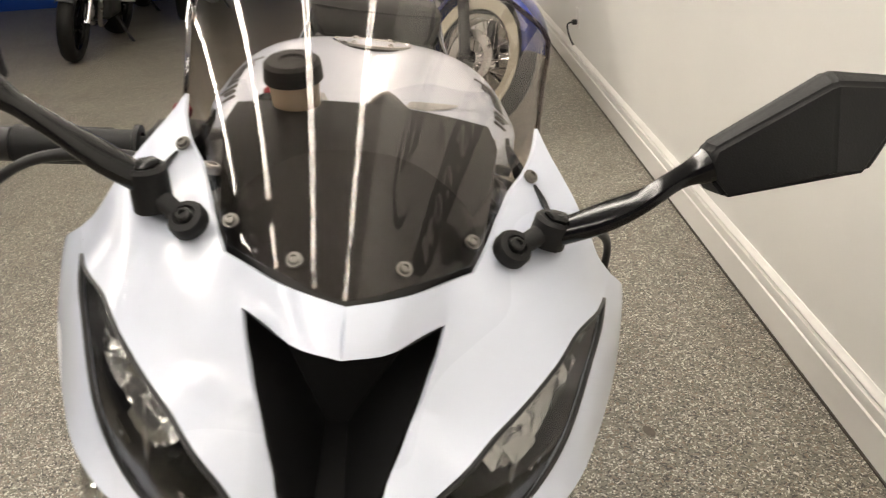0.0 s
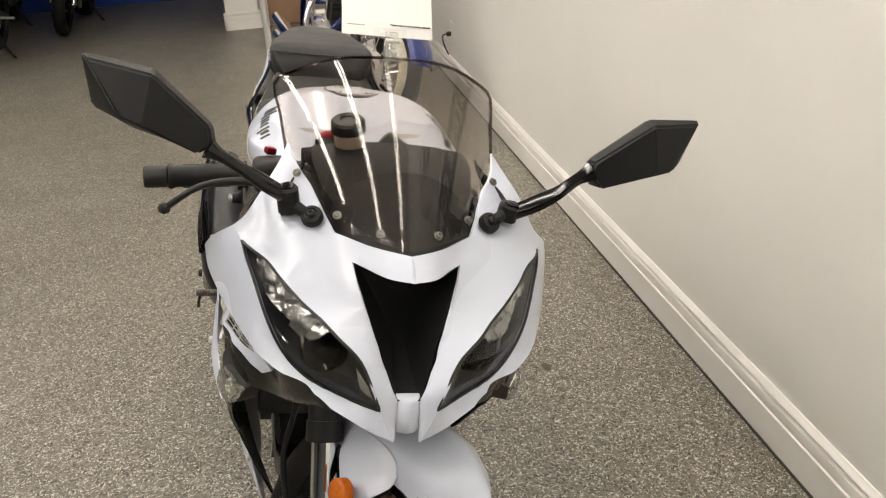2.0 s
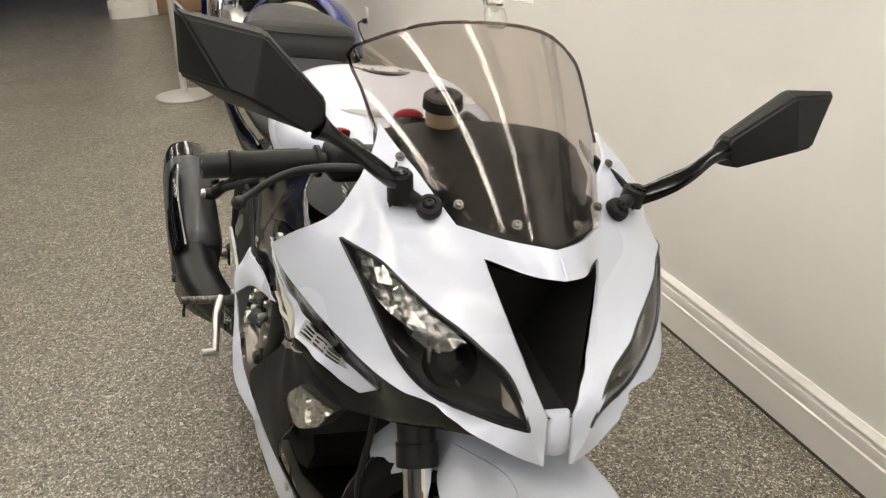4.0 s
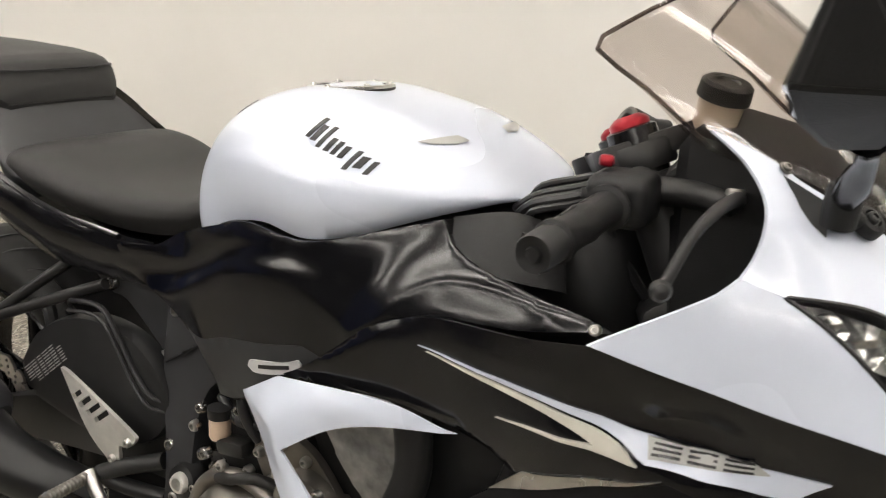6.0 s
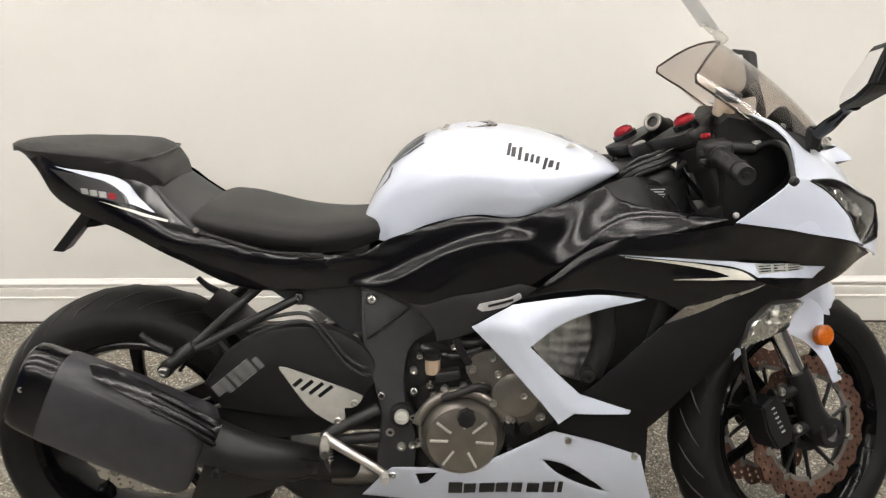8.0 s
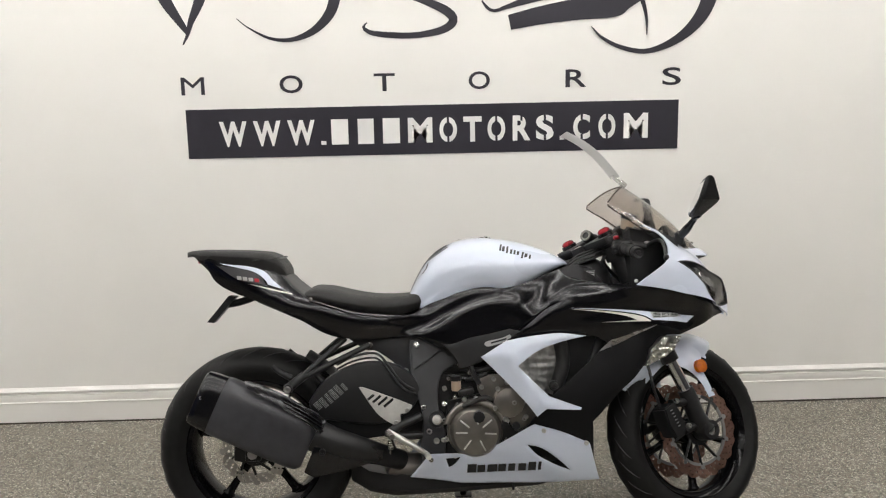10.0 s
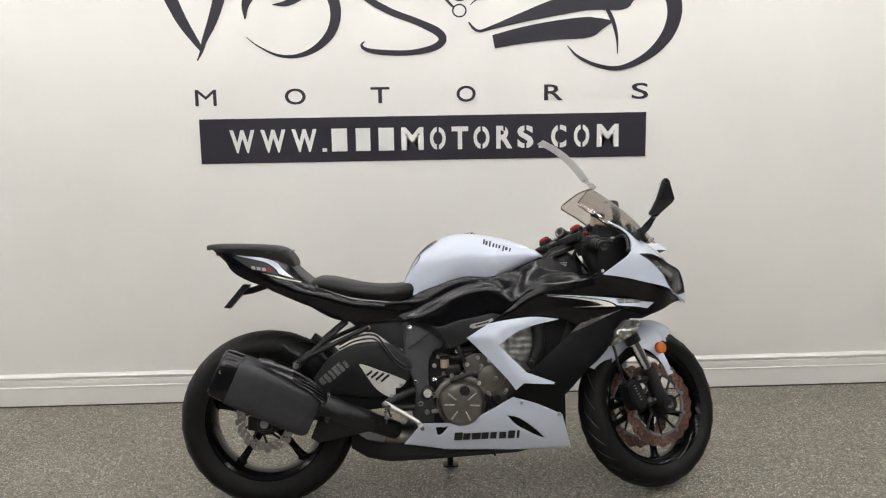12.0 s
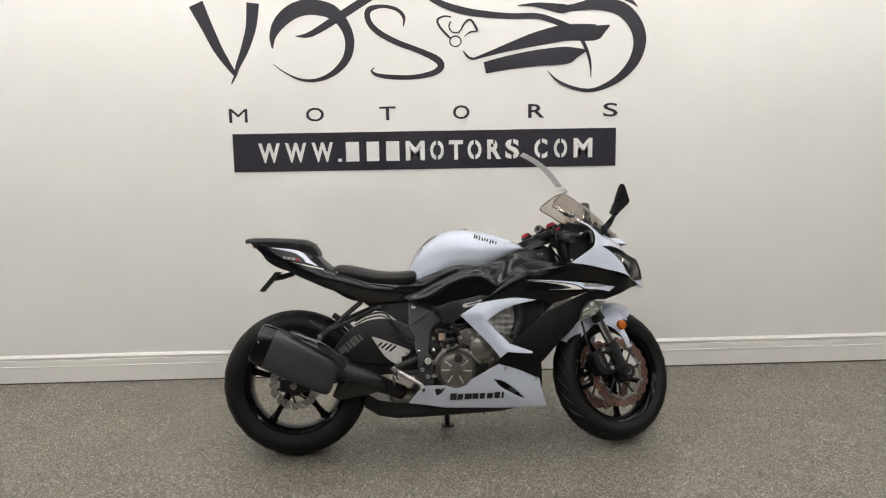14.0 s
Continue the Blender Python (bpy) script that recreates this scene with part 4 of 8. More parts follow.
under = [(1.47, 0, 0.905), (1.44, -0.052, 0.908), (1.396, -0.094, 0.91, 1), (1.37, -0.1, 0.925), (1.345, -0.09, 0.942), (1.33, -0.045, 0.952)]
part("screen_liner", panel(under + [(1.328, 0, 0.953)] + [(p[0], -p[1], *p[2:]) for p in reversed(under[1:])], screen_sheet, 0.003, 0.02, above=-0.02), M_SATIN, bike, "matte black shroud under the screen", 60)
chin_rows = []
for z, x, w in ((0.741, 1.547, 0.0165), (0.737, 1.551, 0.0172), (0.716, 1.556, 0.0178), (0.698, 1.556, 0.0185), (0.692, 1.551, 0.018)):
    chin_rows.append([(x - 0.012, -w, z), (x - 0.003, -w * 0.55, z), (x, 0, z), (x - 0.003, w * 0.55, z), (x - 0.012, w, z), (1.53, w, z), (1.53, -w, z)])
part("chin", loft(chin_rows), M_WHITE, bike, "white chin piece below the intake", 50)
part("screen_edge", tube([screen_sheet.lift(screen_sheet.plan(p), -0.0025) for p in [Vector(q[:3]) for q in right[5:]] + [Vector((1.222, 0, 1.127))] + [Vector((q[0], -q[1], q[2])) for q in reversed(right[5:])]], 0.0024, 6, False, 0.03), clear("screen_rim", (0.42, 0.37, 0.35)), screen, "darker rolled screen edge")

# ---- side fairings, belly, frame covers ----
FAIR_TOP = [(0.793, -0.210, 0.648, 1), (0.829, -0.213, 0.670), (0.877, -0.217, 0.707), (0.914, -0.221, 0.738), (0.951, -0.224, 0.759), (1.012, -0.229, 0.779), (1.111, -0.243, 0.789), (1.197, -0.254, 0.805, 1), (1.25, -0.250, 0.803), (1.3, -0.239, 0.794), (1.35, -0.222, 0.781), (1.4, -0.189, 0.769), (1.438, -0.170, 0.758), (1.475, -0.134, 0.740), (1.5, -0.095, 0.724)]
FAIR_MID = [(1.03, -0.226, 0.76), (1.15, -0.24, 0.77), (1.25, -0.238, 0.765), (1.35, -0.208, 0.745), (1.43, -0.168, 0.725)]
FAIR_LINE = [(1.01, -0.221, 0.743), (1.1, -0.231, 0.74), (1.15, -0.232, 0.736), (1.2, -0.227, 0.73), (1.25, -0.22, 0.722), (1.3, -0.207, 0.715), (1.35, -0.188, 0.707), (1.398, -0.168, 0.701)]
FAIR_SHOULDER = [(0.88, -0.218, 0.681), (0.965, -0.22, 0.69), (1.049, -0.228, 0.692), (1.1, -0.235, 0.699), (1.17, -0.24, 0.701), (1.244, -0.239, 0.703), (1.3, -0.221, 0.699), (1.35, -0.195, 0.694), (1.372, -0.178, 0.683)]
FAIR_LOW = [(0.965, -0.216, 0.664), (1.039, -0.218, 0.66), (1.113, -0.219, 0.632), (1.196, -0.228, 0.66), (1.26, -0.229, 0.672), (1.32, -0.212, 0.67), (0.925, -0.234, 0.47), (1.0, -0.226, 0.44), (1.061, -0.206, 0.392), (1.14, -0.222, 0.476), (1.22, -0.224, 0.56), (1.093, -0.23, 0.52), (1.172, -0.231, 0.6), (1.283, -0.222, 0.647), (1.344, -0.2, 0.646), (1.426, -0.15, 0.672), (1.477, -0.112, 0.69), (1.525, -0.066, 0.7), (0.86, -0.2, 0.38), (0.945, -0.178, 0.31), (1.063, -0.13, 0.236), (0.88, -0.215, 0.66)]
fair_sheet = Ridged(FAIR_TOP + FAIR_MID + FAIR_LINE + FAIR_SHOULDER + FAIR_LOW, soft=6e-5).ridges([([(0.83, 0.672), (0.9, 0.71), (0.953, 0.737), (1.02, 0.752), (1.09, 0.757), (1.18, 0.766)], 0.007, (0.016, 0.034, 1.3))])
FAIR = FAIR_TOP + [(1.526, -0.07, 0.7, 1), (1.477, -0.130, 0.690), (1.426, -0.165, 0.670), (1.344, -0.202, 0.648, 1), (1.283, -0.236, 0.650), (1.248, -0.250, 0.621), (1.22, -0.252, 0.560, 1), (1.190, -0.255, 0.521), (1.140, -0.255, 0.476), (1.078, -0.252, 0.405), (1.061, -0.250, 0.389, 1),
        (1.075, -0.250, 0.233, 1), (0.945, -0.255, 0.310, 1), (0.856, -0.260, 0.382, 1), (0.900, -0.265, 0.439, 1), (0.925, -0.265, 0.470, 1), (1.113, -0.227, 0.631, 1), (1.081, -0.231, 0.651), (1.039, -0.235, 0.659, 1), (0.965, -0.233, 0.664), (0.878, -0.239, 0.658)]
FLANK = [(1.085, 0, 0.606, 1), (1.13, 0, 0.626), (1.19, 0, 0.653), (1.27, 0, 0.684, 1), (1.34, 0, 0.664), (1.342, 0, 0.65, 1), (1.283, 0, 0.651), (1.249, 0, 0.621), (1.221, 0, 0.56, 1), (1.19, 0, 0.522), (1.14, 0, 0.477), (1.078, 0, 0.406), (1.062, 0, 0.39, 1),
         (1.074, 0, 0.236, 1), (0.945, 0, 0.312, 1), (0.858, 0, 0.383, 1), (0.9, 0, 0.439, 1), (0.926, 0, 0.472, 1)]
STRIPE = [(0.995, 0, 0.746, 1), (1.1, 0, 0.7405), (1.2, 0, 0.731), (1.3, 0, 0.717), (1.398, 0, 0.702, 1), (1.371, 0, 0.683, 1), (1.32, 0, 0.693), (1.25, 0, 0.701, 1), (1.224, 0, 0.715), (1.174, 0, 0.727), (1.087, 0, 0.738)]
BEIGE = [(1.005, 0, 0.7415, 1), (1.087, 0, 0.7355), (1.172, 0, 0.7235), (1.222, 0, 0.7115), (1.244, 0, 0.6975, 1), (1.095, 0, 0.699, 1), (1.2, 0, 0.703, 1), (1.165, 0, 0.7165), (1.085, 0, 0.7315)]
C_SHEET = Ridged([(0.721, -0.192, 0.602), (0.76, -0.206, 0.635), (0.805, -0.222, 0.655), (0.962, -0.226, 0.668), (1.045, -0.221, 0.659), (0.888, -0.236, 0.618), (0.828, -0.239, 0.577), (0.869, -0.243, 0.524), (0.923, -0.242, 0.48), (1.023, -0.226, 0.437), (0.883, -0.244, 0.42), (0.813, -0.232, 0.506), (0.766, -0.212, 0.556), (0.787, -0.225, 0.597), (0.85, -0.243, 0.474)]).ridges([([(0.73, 0.605), (0.806, 0.606), (0.835, 0.55), (0.905, 0.455), (1.01, 0.437)], 0.012, -0.026), ([(0.806, 0.606), (0.87, 0.642), (1.03, 0.66)], 0.008, -0.02)])
CPAN = [(0.72, 0, 0.602, 1), (0.798, 0, 0.652, 1), (0.84, 0, 0.66), (0.9, 0, 0.667), (0.965, 0, 0.67), (1.046, 0, 0.659, 1), (0.955, 0, 0.641), (0.888, 0, 0.617), (0.828, 0, 0.577, 1), (0.866, 0, 0.536, 1), (0.923, 0, 0.479, 1), (1.023, 0, 0.439, 1), (1.019, 0, 0.433, 1), (0.912, 0, 0.443, 1), (0.883, 0, 0.419, 1), (0.852, 0, 0.462, 1), (0.782, 0, 0.539, 1)]
B_SHEET = Sheet([(0.500, -0.158, 0.232), (0.548, -0.185, 0.291), (0.647, -0.192, 0.299), (0.686, -0.19, 0.287), (0.765, -0.2, 0.329), (0.878, -0.214, 0.385), (0.963, -0.203, 0.358), (1.050, -0.178, 0.323), (1.073, -0.158, 0.257), (1.080, -0.138, 0.207), (0.766, -0.154, 0.212), (0.592, -0.153, 0.217), (0.702, -0.178, 0.257), (0.852, -0.194, 0.294), (0.956, -0.184, 0.268), (0.905, -0.158, 0.211)])
BELLY = [(0.490, 0, 0.229, 1), (0.545, 0, 0.296), (0.560, 0, 0.306, 1), (0.647, 0, 0.304), (0.686, 0, 0.292, 1), (0.765, 0, 0.330), (0.867, 0, 0.386), (0.881, 0, 0.389, 1), (0.962, 0, 0.362), (1.055, 0, 0.316, 1), (1.073, 0, 0.248), (1.091, 0, 0.189, 1), (0.909, 0, 0.192), (0.769, 0, 0.197), (0.642, 0, 0.203, 1), (0.590, 0, 0.213)]
COVER_RIDGES = [
    ([(1.12, 0.812), (1.084, 0.817), (1.006, 0.814), (0.954, 0.781), (0.92, 0.745), (0.888, 0.722)], 0.0095, -0.024),
    ([(0.9, 0.768), (0.85, 0.77), (0.797, 0.766), (0.739, 0.76), (0.685, 0.742), (0.631, 0.716), (0.565, 0.68), (0.5, 0.665)], 0.0095, (0.022, 0.07, 0.9)),
    ([(0.45, 0.722), (0.554, 0.73), (0.622, 0.76), (0.689, 0.793), (0.764, 0.808)], 0.0035, 0.018),
    ([(0.83, 0.785), (0.87, 0.768), (0.91, 0.79), (0.95, 0.825)], -0.004, 0.024),
]
side_sheet = Ridged([(0.39, -0.152, 0.695), (0.447, -0.156, 0.725), (0.51, -0.152, 0.735), (0.562, -0.15, 0.758), (0.645, -0.172, 0.785), (0.709, -0.186, 0.803), (0.81, -0.196, 0.8), (0.9, -0.186, 0.83), (0.975, -0.165, 0.855), (1.085, -0.19, 0.825), (1.169, -0.203, 0.811), (1.2, -0.214, 0.806),
                    (1.1, -0.21, 0.793), (1.012, -0.211, 0.786), (0.951, -0.209, 0.766), (0.896, -0.203, 0.722), (0.833, -0.197, 0.668), (0.77, -0.203, 0.645), (0.715, -0.19, 0.59), (0.65, -0.172, 0.565), (0.64, -0.184, 0.625), (0.565, -0.16, 0.65), (0.7, -0.194, 0.68), (0.62, -0.176, 0.67), (0.5, -0.148, 0.678), (0.66, -0.18, 0.72), (0.8, -0.198, 0.74)], soft=4e-4).ridges(COVER_RIDGES)
SIDE = [(0.388, -0.14, 0.694, 1), (0.447, -0.14, 0.73, 1), (0.51, -0.145, 0.738), (0.562, -0.15, 0.766), (0.645, -0.172, 0.795), (0.715, -0.186, 0.815), (0.81, -0.196, 0.812), (0.9, -0.186, 0.838), (0.975, -0.165, 0.863, 1), (1.003, -0.18, 0.84), (1.085, -0.21, 0.822), (1.2, -0.25, 0.806, 1),
        (1.1, -0.252, 0.785), (1.012, -0.246, 0.776), (0.951, -0.24, 0.755), (0.914, -0.23, 0.733), (0.877, -0.22, 0.703), (0.833, -0.206, 0.665), (0.775, -0.2, 0.635), (0.735, -0.19, 0.595), (0.715, -0.19, 0.583, 1), (0.68, -0.18, 0.568), (0.65, -0.17, 0.563, 1), (0.645, -0.17, 0.59), (0.62, -0.17, 0.626), (0.58, -0.16, 0.65), (0.5, -0.14, 0.674), (0.43, -0.14, 0.687)]
for s in (1, -1):
    put = (lambda b: b) if s == 1 else flipped
    fair = part("side_fairing", put(panel(FAIR, fair_sheet, 0.004, 0.0105, roll=0.002, step=0.01)), M_BLACKP, bike, "large black side fairing panel", 60)
    part("fairing_flank", put(panel(FLANK, fair_sheet, 0.004, 0.014, above=0.0022, roll=0.0018, step=0.01)), M_FLANK, fair, "matte black lower flank", 50)
    part("stripe", put(panel(STRIPE, fair_sheet, 0.004, 0.009, above=0.0028, step=0.008)), M_WHITE, fair, "pearl white arrow stripe")
    part("stripe", put(panel(BEIGE, fair_sheet, 0.004, 0.009, above=0.0034, step=0.008)), M_SILVER, fair, "champagne coloured edge line")
    part("badge_field", put(panel([(1.246, 0, 0.7245, 1), (1.335, 0, 0.7165, 1), (1.35, 0, 0.705, 1), (1.252, 0, 0.7065, 1)], fair_sheet, 0.003, 0.009, above=0.0042, step=0.008)), M_GREYDECAL, fair, "dark grey number badge")
    for i in range(3):
        for j in range(3):
            x, z = 1.253 + 0.03 * i, 0.7195 - 0.0015 * i - 0.0045 * j
            part("badge_bar", put(panel([(x, 0, z + 0.0012, 1), (x + 0.024, 0, z + 0.0004, 1), (x + 0.0245, 0, z - 0.0016, 1), (x + 0.0005, 0, z - 0.0008, 1)], fair_sheet, 0.002, 0.009, above=0.0052, step=0.008)), M_DECAL, fair)
    # Pale steel sliver paints the light caught by the fairing's lower facet.
    part("lit_vent_edge", put(panel([(1.085, 0, 0.608, 1), (1.122, 0, 0.642, 1), (1.18, 0, 0.66), (1.265, 0, 0.686, 1), (1.19, 0, 0.653), (1.13, 0, 0.625)], fair_sheet, 0.003, 0.009, above=0.002, step=0.008)), M_STEEL, fair, "pale sliver painting the light on the vent edge")
    cpan = part("fairing_blade", put(panel(CPAN, C_SHEET, 0.004, 0.014, above=0.003, roll=0.0015, step=0.01)), M_WHITE, bike, "white boomerang-shaped fairing blade", 50)
    part("blade_screw", put(bolt((0.88, -0.247, 0.452), (0, -1, 0), 0.006, 0.005)), M_STEEL, cpan)
    belly = part("belly_pan", put(panel(BELLY, B_SHEET, 0.004, 0.008, above=0.004, roll=0.002, step=0.01, holes=[[(0.855, 0, 0.325, 1), (0.9, 0, 0.312), (0.957, 0, 0.268), (0.992, 0, 0.231, 1), (0.95, 0, 0.251), (0.889, 0, 0.288)], [(0.602, 0, 0.289, 1), (0.647, 0, 0.292, 1), (0.625, 0, 0.265), (0.610, 0, 0.259, 1)]])), M_WHITE, bike, "white lower belly fairing", 50)
    for i, (w, gap) in enumerate(((0.022, 0), (0.019, 1), (0.024, 2), (0.019, 3), (0.017, 4), (0.019, 5), (0.019, 6), (0.008, 7))):
        x, w = 0.667 + 0.0312 * gap + (0.003 if gap > 2 else 0), w * 1.36
        up = 0.268 if i in (0, 6, 7) else 0.264
        bar = [[(x + 0.002, 0, up, 1), (x + w, 0, up, 1), (x + w - 0.002, 0, 0.239, 1), (x, 0, 0.239, 1)]]
        part("lettering", put(panel(bar[0], B_SHEET, 0.004, 0.006, above=0.0075, step=0.006)), M_DECAL, belly, "black block lettering")
    for q in ((0.906, 0.369), (1.043, 0.318), (0.556, 0.287)):
        part("belly_screw", put(bolt(B_SHEET.lift(B_SHEET.plan((q[0], 0, q[1])), 0.004), (0, -1, 0), 0.0075, 0.005)), M_STEEL, belly)
    cover = part("frame_cover", put(panel(SIDE, side_sheet, 0.004, 0.0065, roll=0.0006, step=0.0065)), M_BLACKP, bike, "sculpted glossy black frame cover below the tank", 60)
    part("frame_face", put(panel([(0.598, 0, 0.645, 1), (0.632, 0, 0.643), (0.685, 0, 0.661), (0.75, 0, 0.673), (0.812, 0, 0.686, 1), (0.846, 0, 0.677, 1), (0.832, 0, 0.665), (0.775, 0, 0.636), (0.735, 0, 0.597), (0.714, 0, 0.586, 1), (0.68, 0, 0.571), (0.652, 0, 0.566, 1), (0.647, 0, 0.59), (0.622, 0, 0.626)], side_sheet, 0.004, 0.01, above=0.0022, roll=0.0018, step=0.008)), M_FRAME, cover, "matte dark grey frame spar below the glossy cover", 50)
    part("cover_badge", put(panel([(0.735, 0, 0.648), (0.79, 0, 0.66), (0.812, 0, 0.668), (0.814, 0, 0.656), (0.79, 0, 0.645), (0.74, 0, 0.634)], side_sheet, 0.003, 0.01, above=0.0048, step=0.005)), M_LABEL, cover, "small silver badge")
    part("badge_bar", put(panel([(0.752, 0, 0.6475, 1), (0.8, 0, 0.659, 1), (0.8, 0, 0.654, 1), (0.752, 0, 0.6425, 1)], side_sheet, 0.001, 0.01, above=0.0058, step=0.005)), M_DECAL, cover)
    # turn signal set into the fairing
    SIG = [(1.227, -0.222, 0.557, 1), (1.243, -0.236, 0.612, 1), (1.28, -0.233, 0.646, 1), (1.346, -0.203, 0.644, 1), (1.312, -0.214, 0.6, 1)]
    sig_sheet = Sheet([*SIG, (1.27, -0.238, 0.61), (1.305, -0.228, 0.632)], (0.5, -1, 0))
    signal = part("turn_signal", put(panel(SIG, sig_sheet, 0.03, 0.015)), M_PEG, bike, "chrome front turn signal")
    facets = put(panel(SIG, sig_sheet, 0.002, 0.008, above=0.002))
    for v in facets.verts:
        v.co += Vector((0.5, -1 * s, 0)).normalized() * rng.uniform(-0.0042, 0.0042)
    part("reflector", facets, M_LAMPSILVER, signal, "", 10)
    part("lens", put(panel(SIG, sig_sheet, 0.002, 0.012, above=0.008, roll=0.004)), M_LENS, signal, "clear signal lens")
    part("bulb", put(lathe([(0.0005, 0.008), (0.005, 0.005), (0.006, 0), (0.005, -0.006), (0.0005, -0.006)], 14, between((1.285, -0.228, 0.626), (1.297, -0.254, 0.626)))), M_ORANGE, signal)
    # inner liners that close the fairing behind its openings
    part("inner_liner", put(panel([(1.06, -0.19, 0.8, 1), (1.2, -0.24, 0.8, 1), (1.26, -0.235, 0.84), (1.31, -0.21, 0.88), (1.31, -0.18, 0.94), (1.25, -0.13, 0.985, 1), (1.34, -0.1, 0.93, 1), (1.36, -0.13, 0.8, 1), (1.2, -0.16, 0.72, 1), (1.04, -0.17, 0.76, 1)], Sheet([(1.06, -0.19, 0.8), (1.2, -0.23, 0.8), (1.31, -0.19, 0.88), (1.25, -0.13, 0.985), (1.36, -0.1, 0.8), (1.2, -0.13, 0.72), (1.04, -0.15, 0.76), (1.25, -0.13, 0.86), (1.15, -0.15, 0.78)], (0.2, -1, 0.3)), 0.003, 0.03)), M_PLASTIC, bike, "matte black inner fairing liner", 50)
part("belly_floor", loft([[(x, -w, z + 0.02), (x, -w * 0.8, z), (x, w * 0.8, z), (x, w, z + 0.02), (x, w, z + 0.07), (x, -w, z + 0.07)] for x, w, z in ((0.3, 0.07, 0.2), (0.36, 0.1, 0.168), (0.44, 0.12, 0.155), (0.6, 0.122, 0.158), (0.9, 0.122, 0.17), (1.05, 0.1, 0.2))]), M_SATIN, bike, "black lower pan under the engine")
part("dash_panel", loft([[(x, y, z0 + 0.02 * (1 - (y / 0.16) ** 2)) for y in np.linspace(-w, w, 17)] + [(x, y, z0 - 0.2) for y in np.linspace(w, -w, 17)] for x, w, z0 in ((1.2, 0.10, 0.955), (1.215, 0.115, 0.975), (1.26, 0.12, 0.967), (1.32, 0.11, 0.945), (1.4, 0.07, 0.9))]), M_PLASTIC, bike, "black instrument binnacle behind the screen")

# ---- wheels, fork, swingarm ----
STEER_AT, STEER_UP = Vector((1.08, 0, 0.935)), Vector((-0.432, 0, 0.902)).normalized()
STEER = Matrix.Translation(STEER_AT) @ Matrix.Rotation(radians(27.0), 4, STEER_UP) @ Matrix.Translation(-STEER_AT)
FORK_DOWN, FORK_FWD = -STEER_UP, Vector((0.902, 0, 0.432)).normalized()


def leg(s, y=0.0, ahead=0.028):
    """A point along the fork: s metres below the upper yoke."""
    return STEER_AT + FORK_DOWN * s + FORK_FWD * ahead + Vector((0, y, 0))


def steered(bm):
    bm.transform(STEER)
    return bm


def wheel_parts(name, centre, r_tyre, half, tyre_prof, rim_half, spoke_w, turn, label):
    """A cast wheel: the rim with its hub and spokes, and the tyre on it."""
    pr = [(0.2145, -rim_half + 0.004), (0.222, -rim_half), (0.2175, -rim_half - 0.004), (0.206, -rim_half + 0.001), (0.197, -rim_half * 0.72), (0.1905, -rim_half * 0.3), (0.1905, rim_half * 0.3), (0.197, rim_half * 0.72), (0.206, rim_half - 0.001), (0.2175, rim_half + 0.004), (0.222, rim_half), (0.2145, rim_half - 0.004)]
    bits = [lathe(pr, 72, None, True), lathe([(0.018, -rim_half * 0.95), (0.042, -rim_half * 0.95), (0.046, -0.03), (0.046, 0.03), (0.042, rim_half * 0.95), (0.018, rim_half * 0.95)], 32, None, True)]
    spokes = []
    for i in range(5):
        a = radians(turn) + i * 2 * math.pi / 5
        rings = []
        for r, w, t in ((0.035, spoke_w * 1.5, 0.03), (0.07, spoke_w, 0.026), (0.14, spoke_w * 0.72, 0.022), (0.18, spoke_w * 0.9, 0.026), (0.194, spoke_w * 1.5, 0.034)):
            c, s = math.cos(a), math.sin(a)
            ring = []
            for k in range(12):
                b = 2 * math.pi * k / 12
                u, v = w / 2 * math.copysign(abs(math.cos(b)) ** 0.6, math.cos(b)), t / 2 * math.copysign(abs(math.sin(b)) ** 0.6, math.sin(b))
                ring.append((r * c - u * s, v, r * s + u * c))
            rings.append(ring)
        spokes.append(loft(rings))
    valve = tube([(0.192 * math.cos(radians(turn + 36)), -0.01, 0.192 * math.sin(radians(turn + 36))), (0.165 * math.cos(radians(turn + 36)), -0.03, 0.165 * math.sin(radians(turn + 36)))], 0.004, 8)
    m = Matrix.Translation(centre)
    rim = join(*bits)
    rim.transform(m)
    valve.transform(m)
    for one in spokes:
        one.transform(m)
    tyre = lathe(tyre_prof + [(r, -y) for r, y in reversed(tyre_prof[:-1])], 96, m, True)
    # shallow tread grooves cut as dark channels in the shoulder
    grooves = []
    for i in range(26):
        a = 2 * math.pi * i / 26
        for s in (-1, 1):
            pts = []
            for j in range(6):
                y = s * half * (0.18 + 0.13 * j)
                rr = float(np.interp(abs(y), [q[1] for q in reversed(tyre_prof[2:])], [q[0] for q in reversed(tyre_prof[2:])]))
                b = a + 0.05 * j + (0.06 if s > 0 else 0)
                pts.append((rr * math.cos(b), y, rr * math.sin(b)))
            g = tube(pts, [0.0006, 0.0022, 0.0025, 0.0025, 0.002, 0.0006], 5, step=0.03)
            grooves.append(g)
    gr = join(*grooves)
    gr.transform(m)
    return rim, tyre, valve, gr, spokes


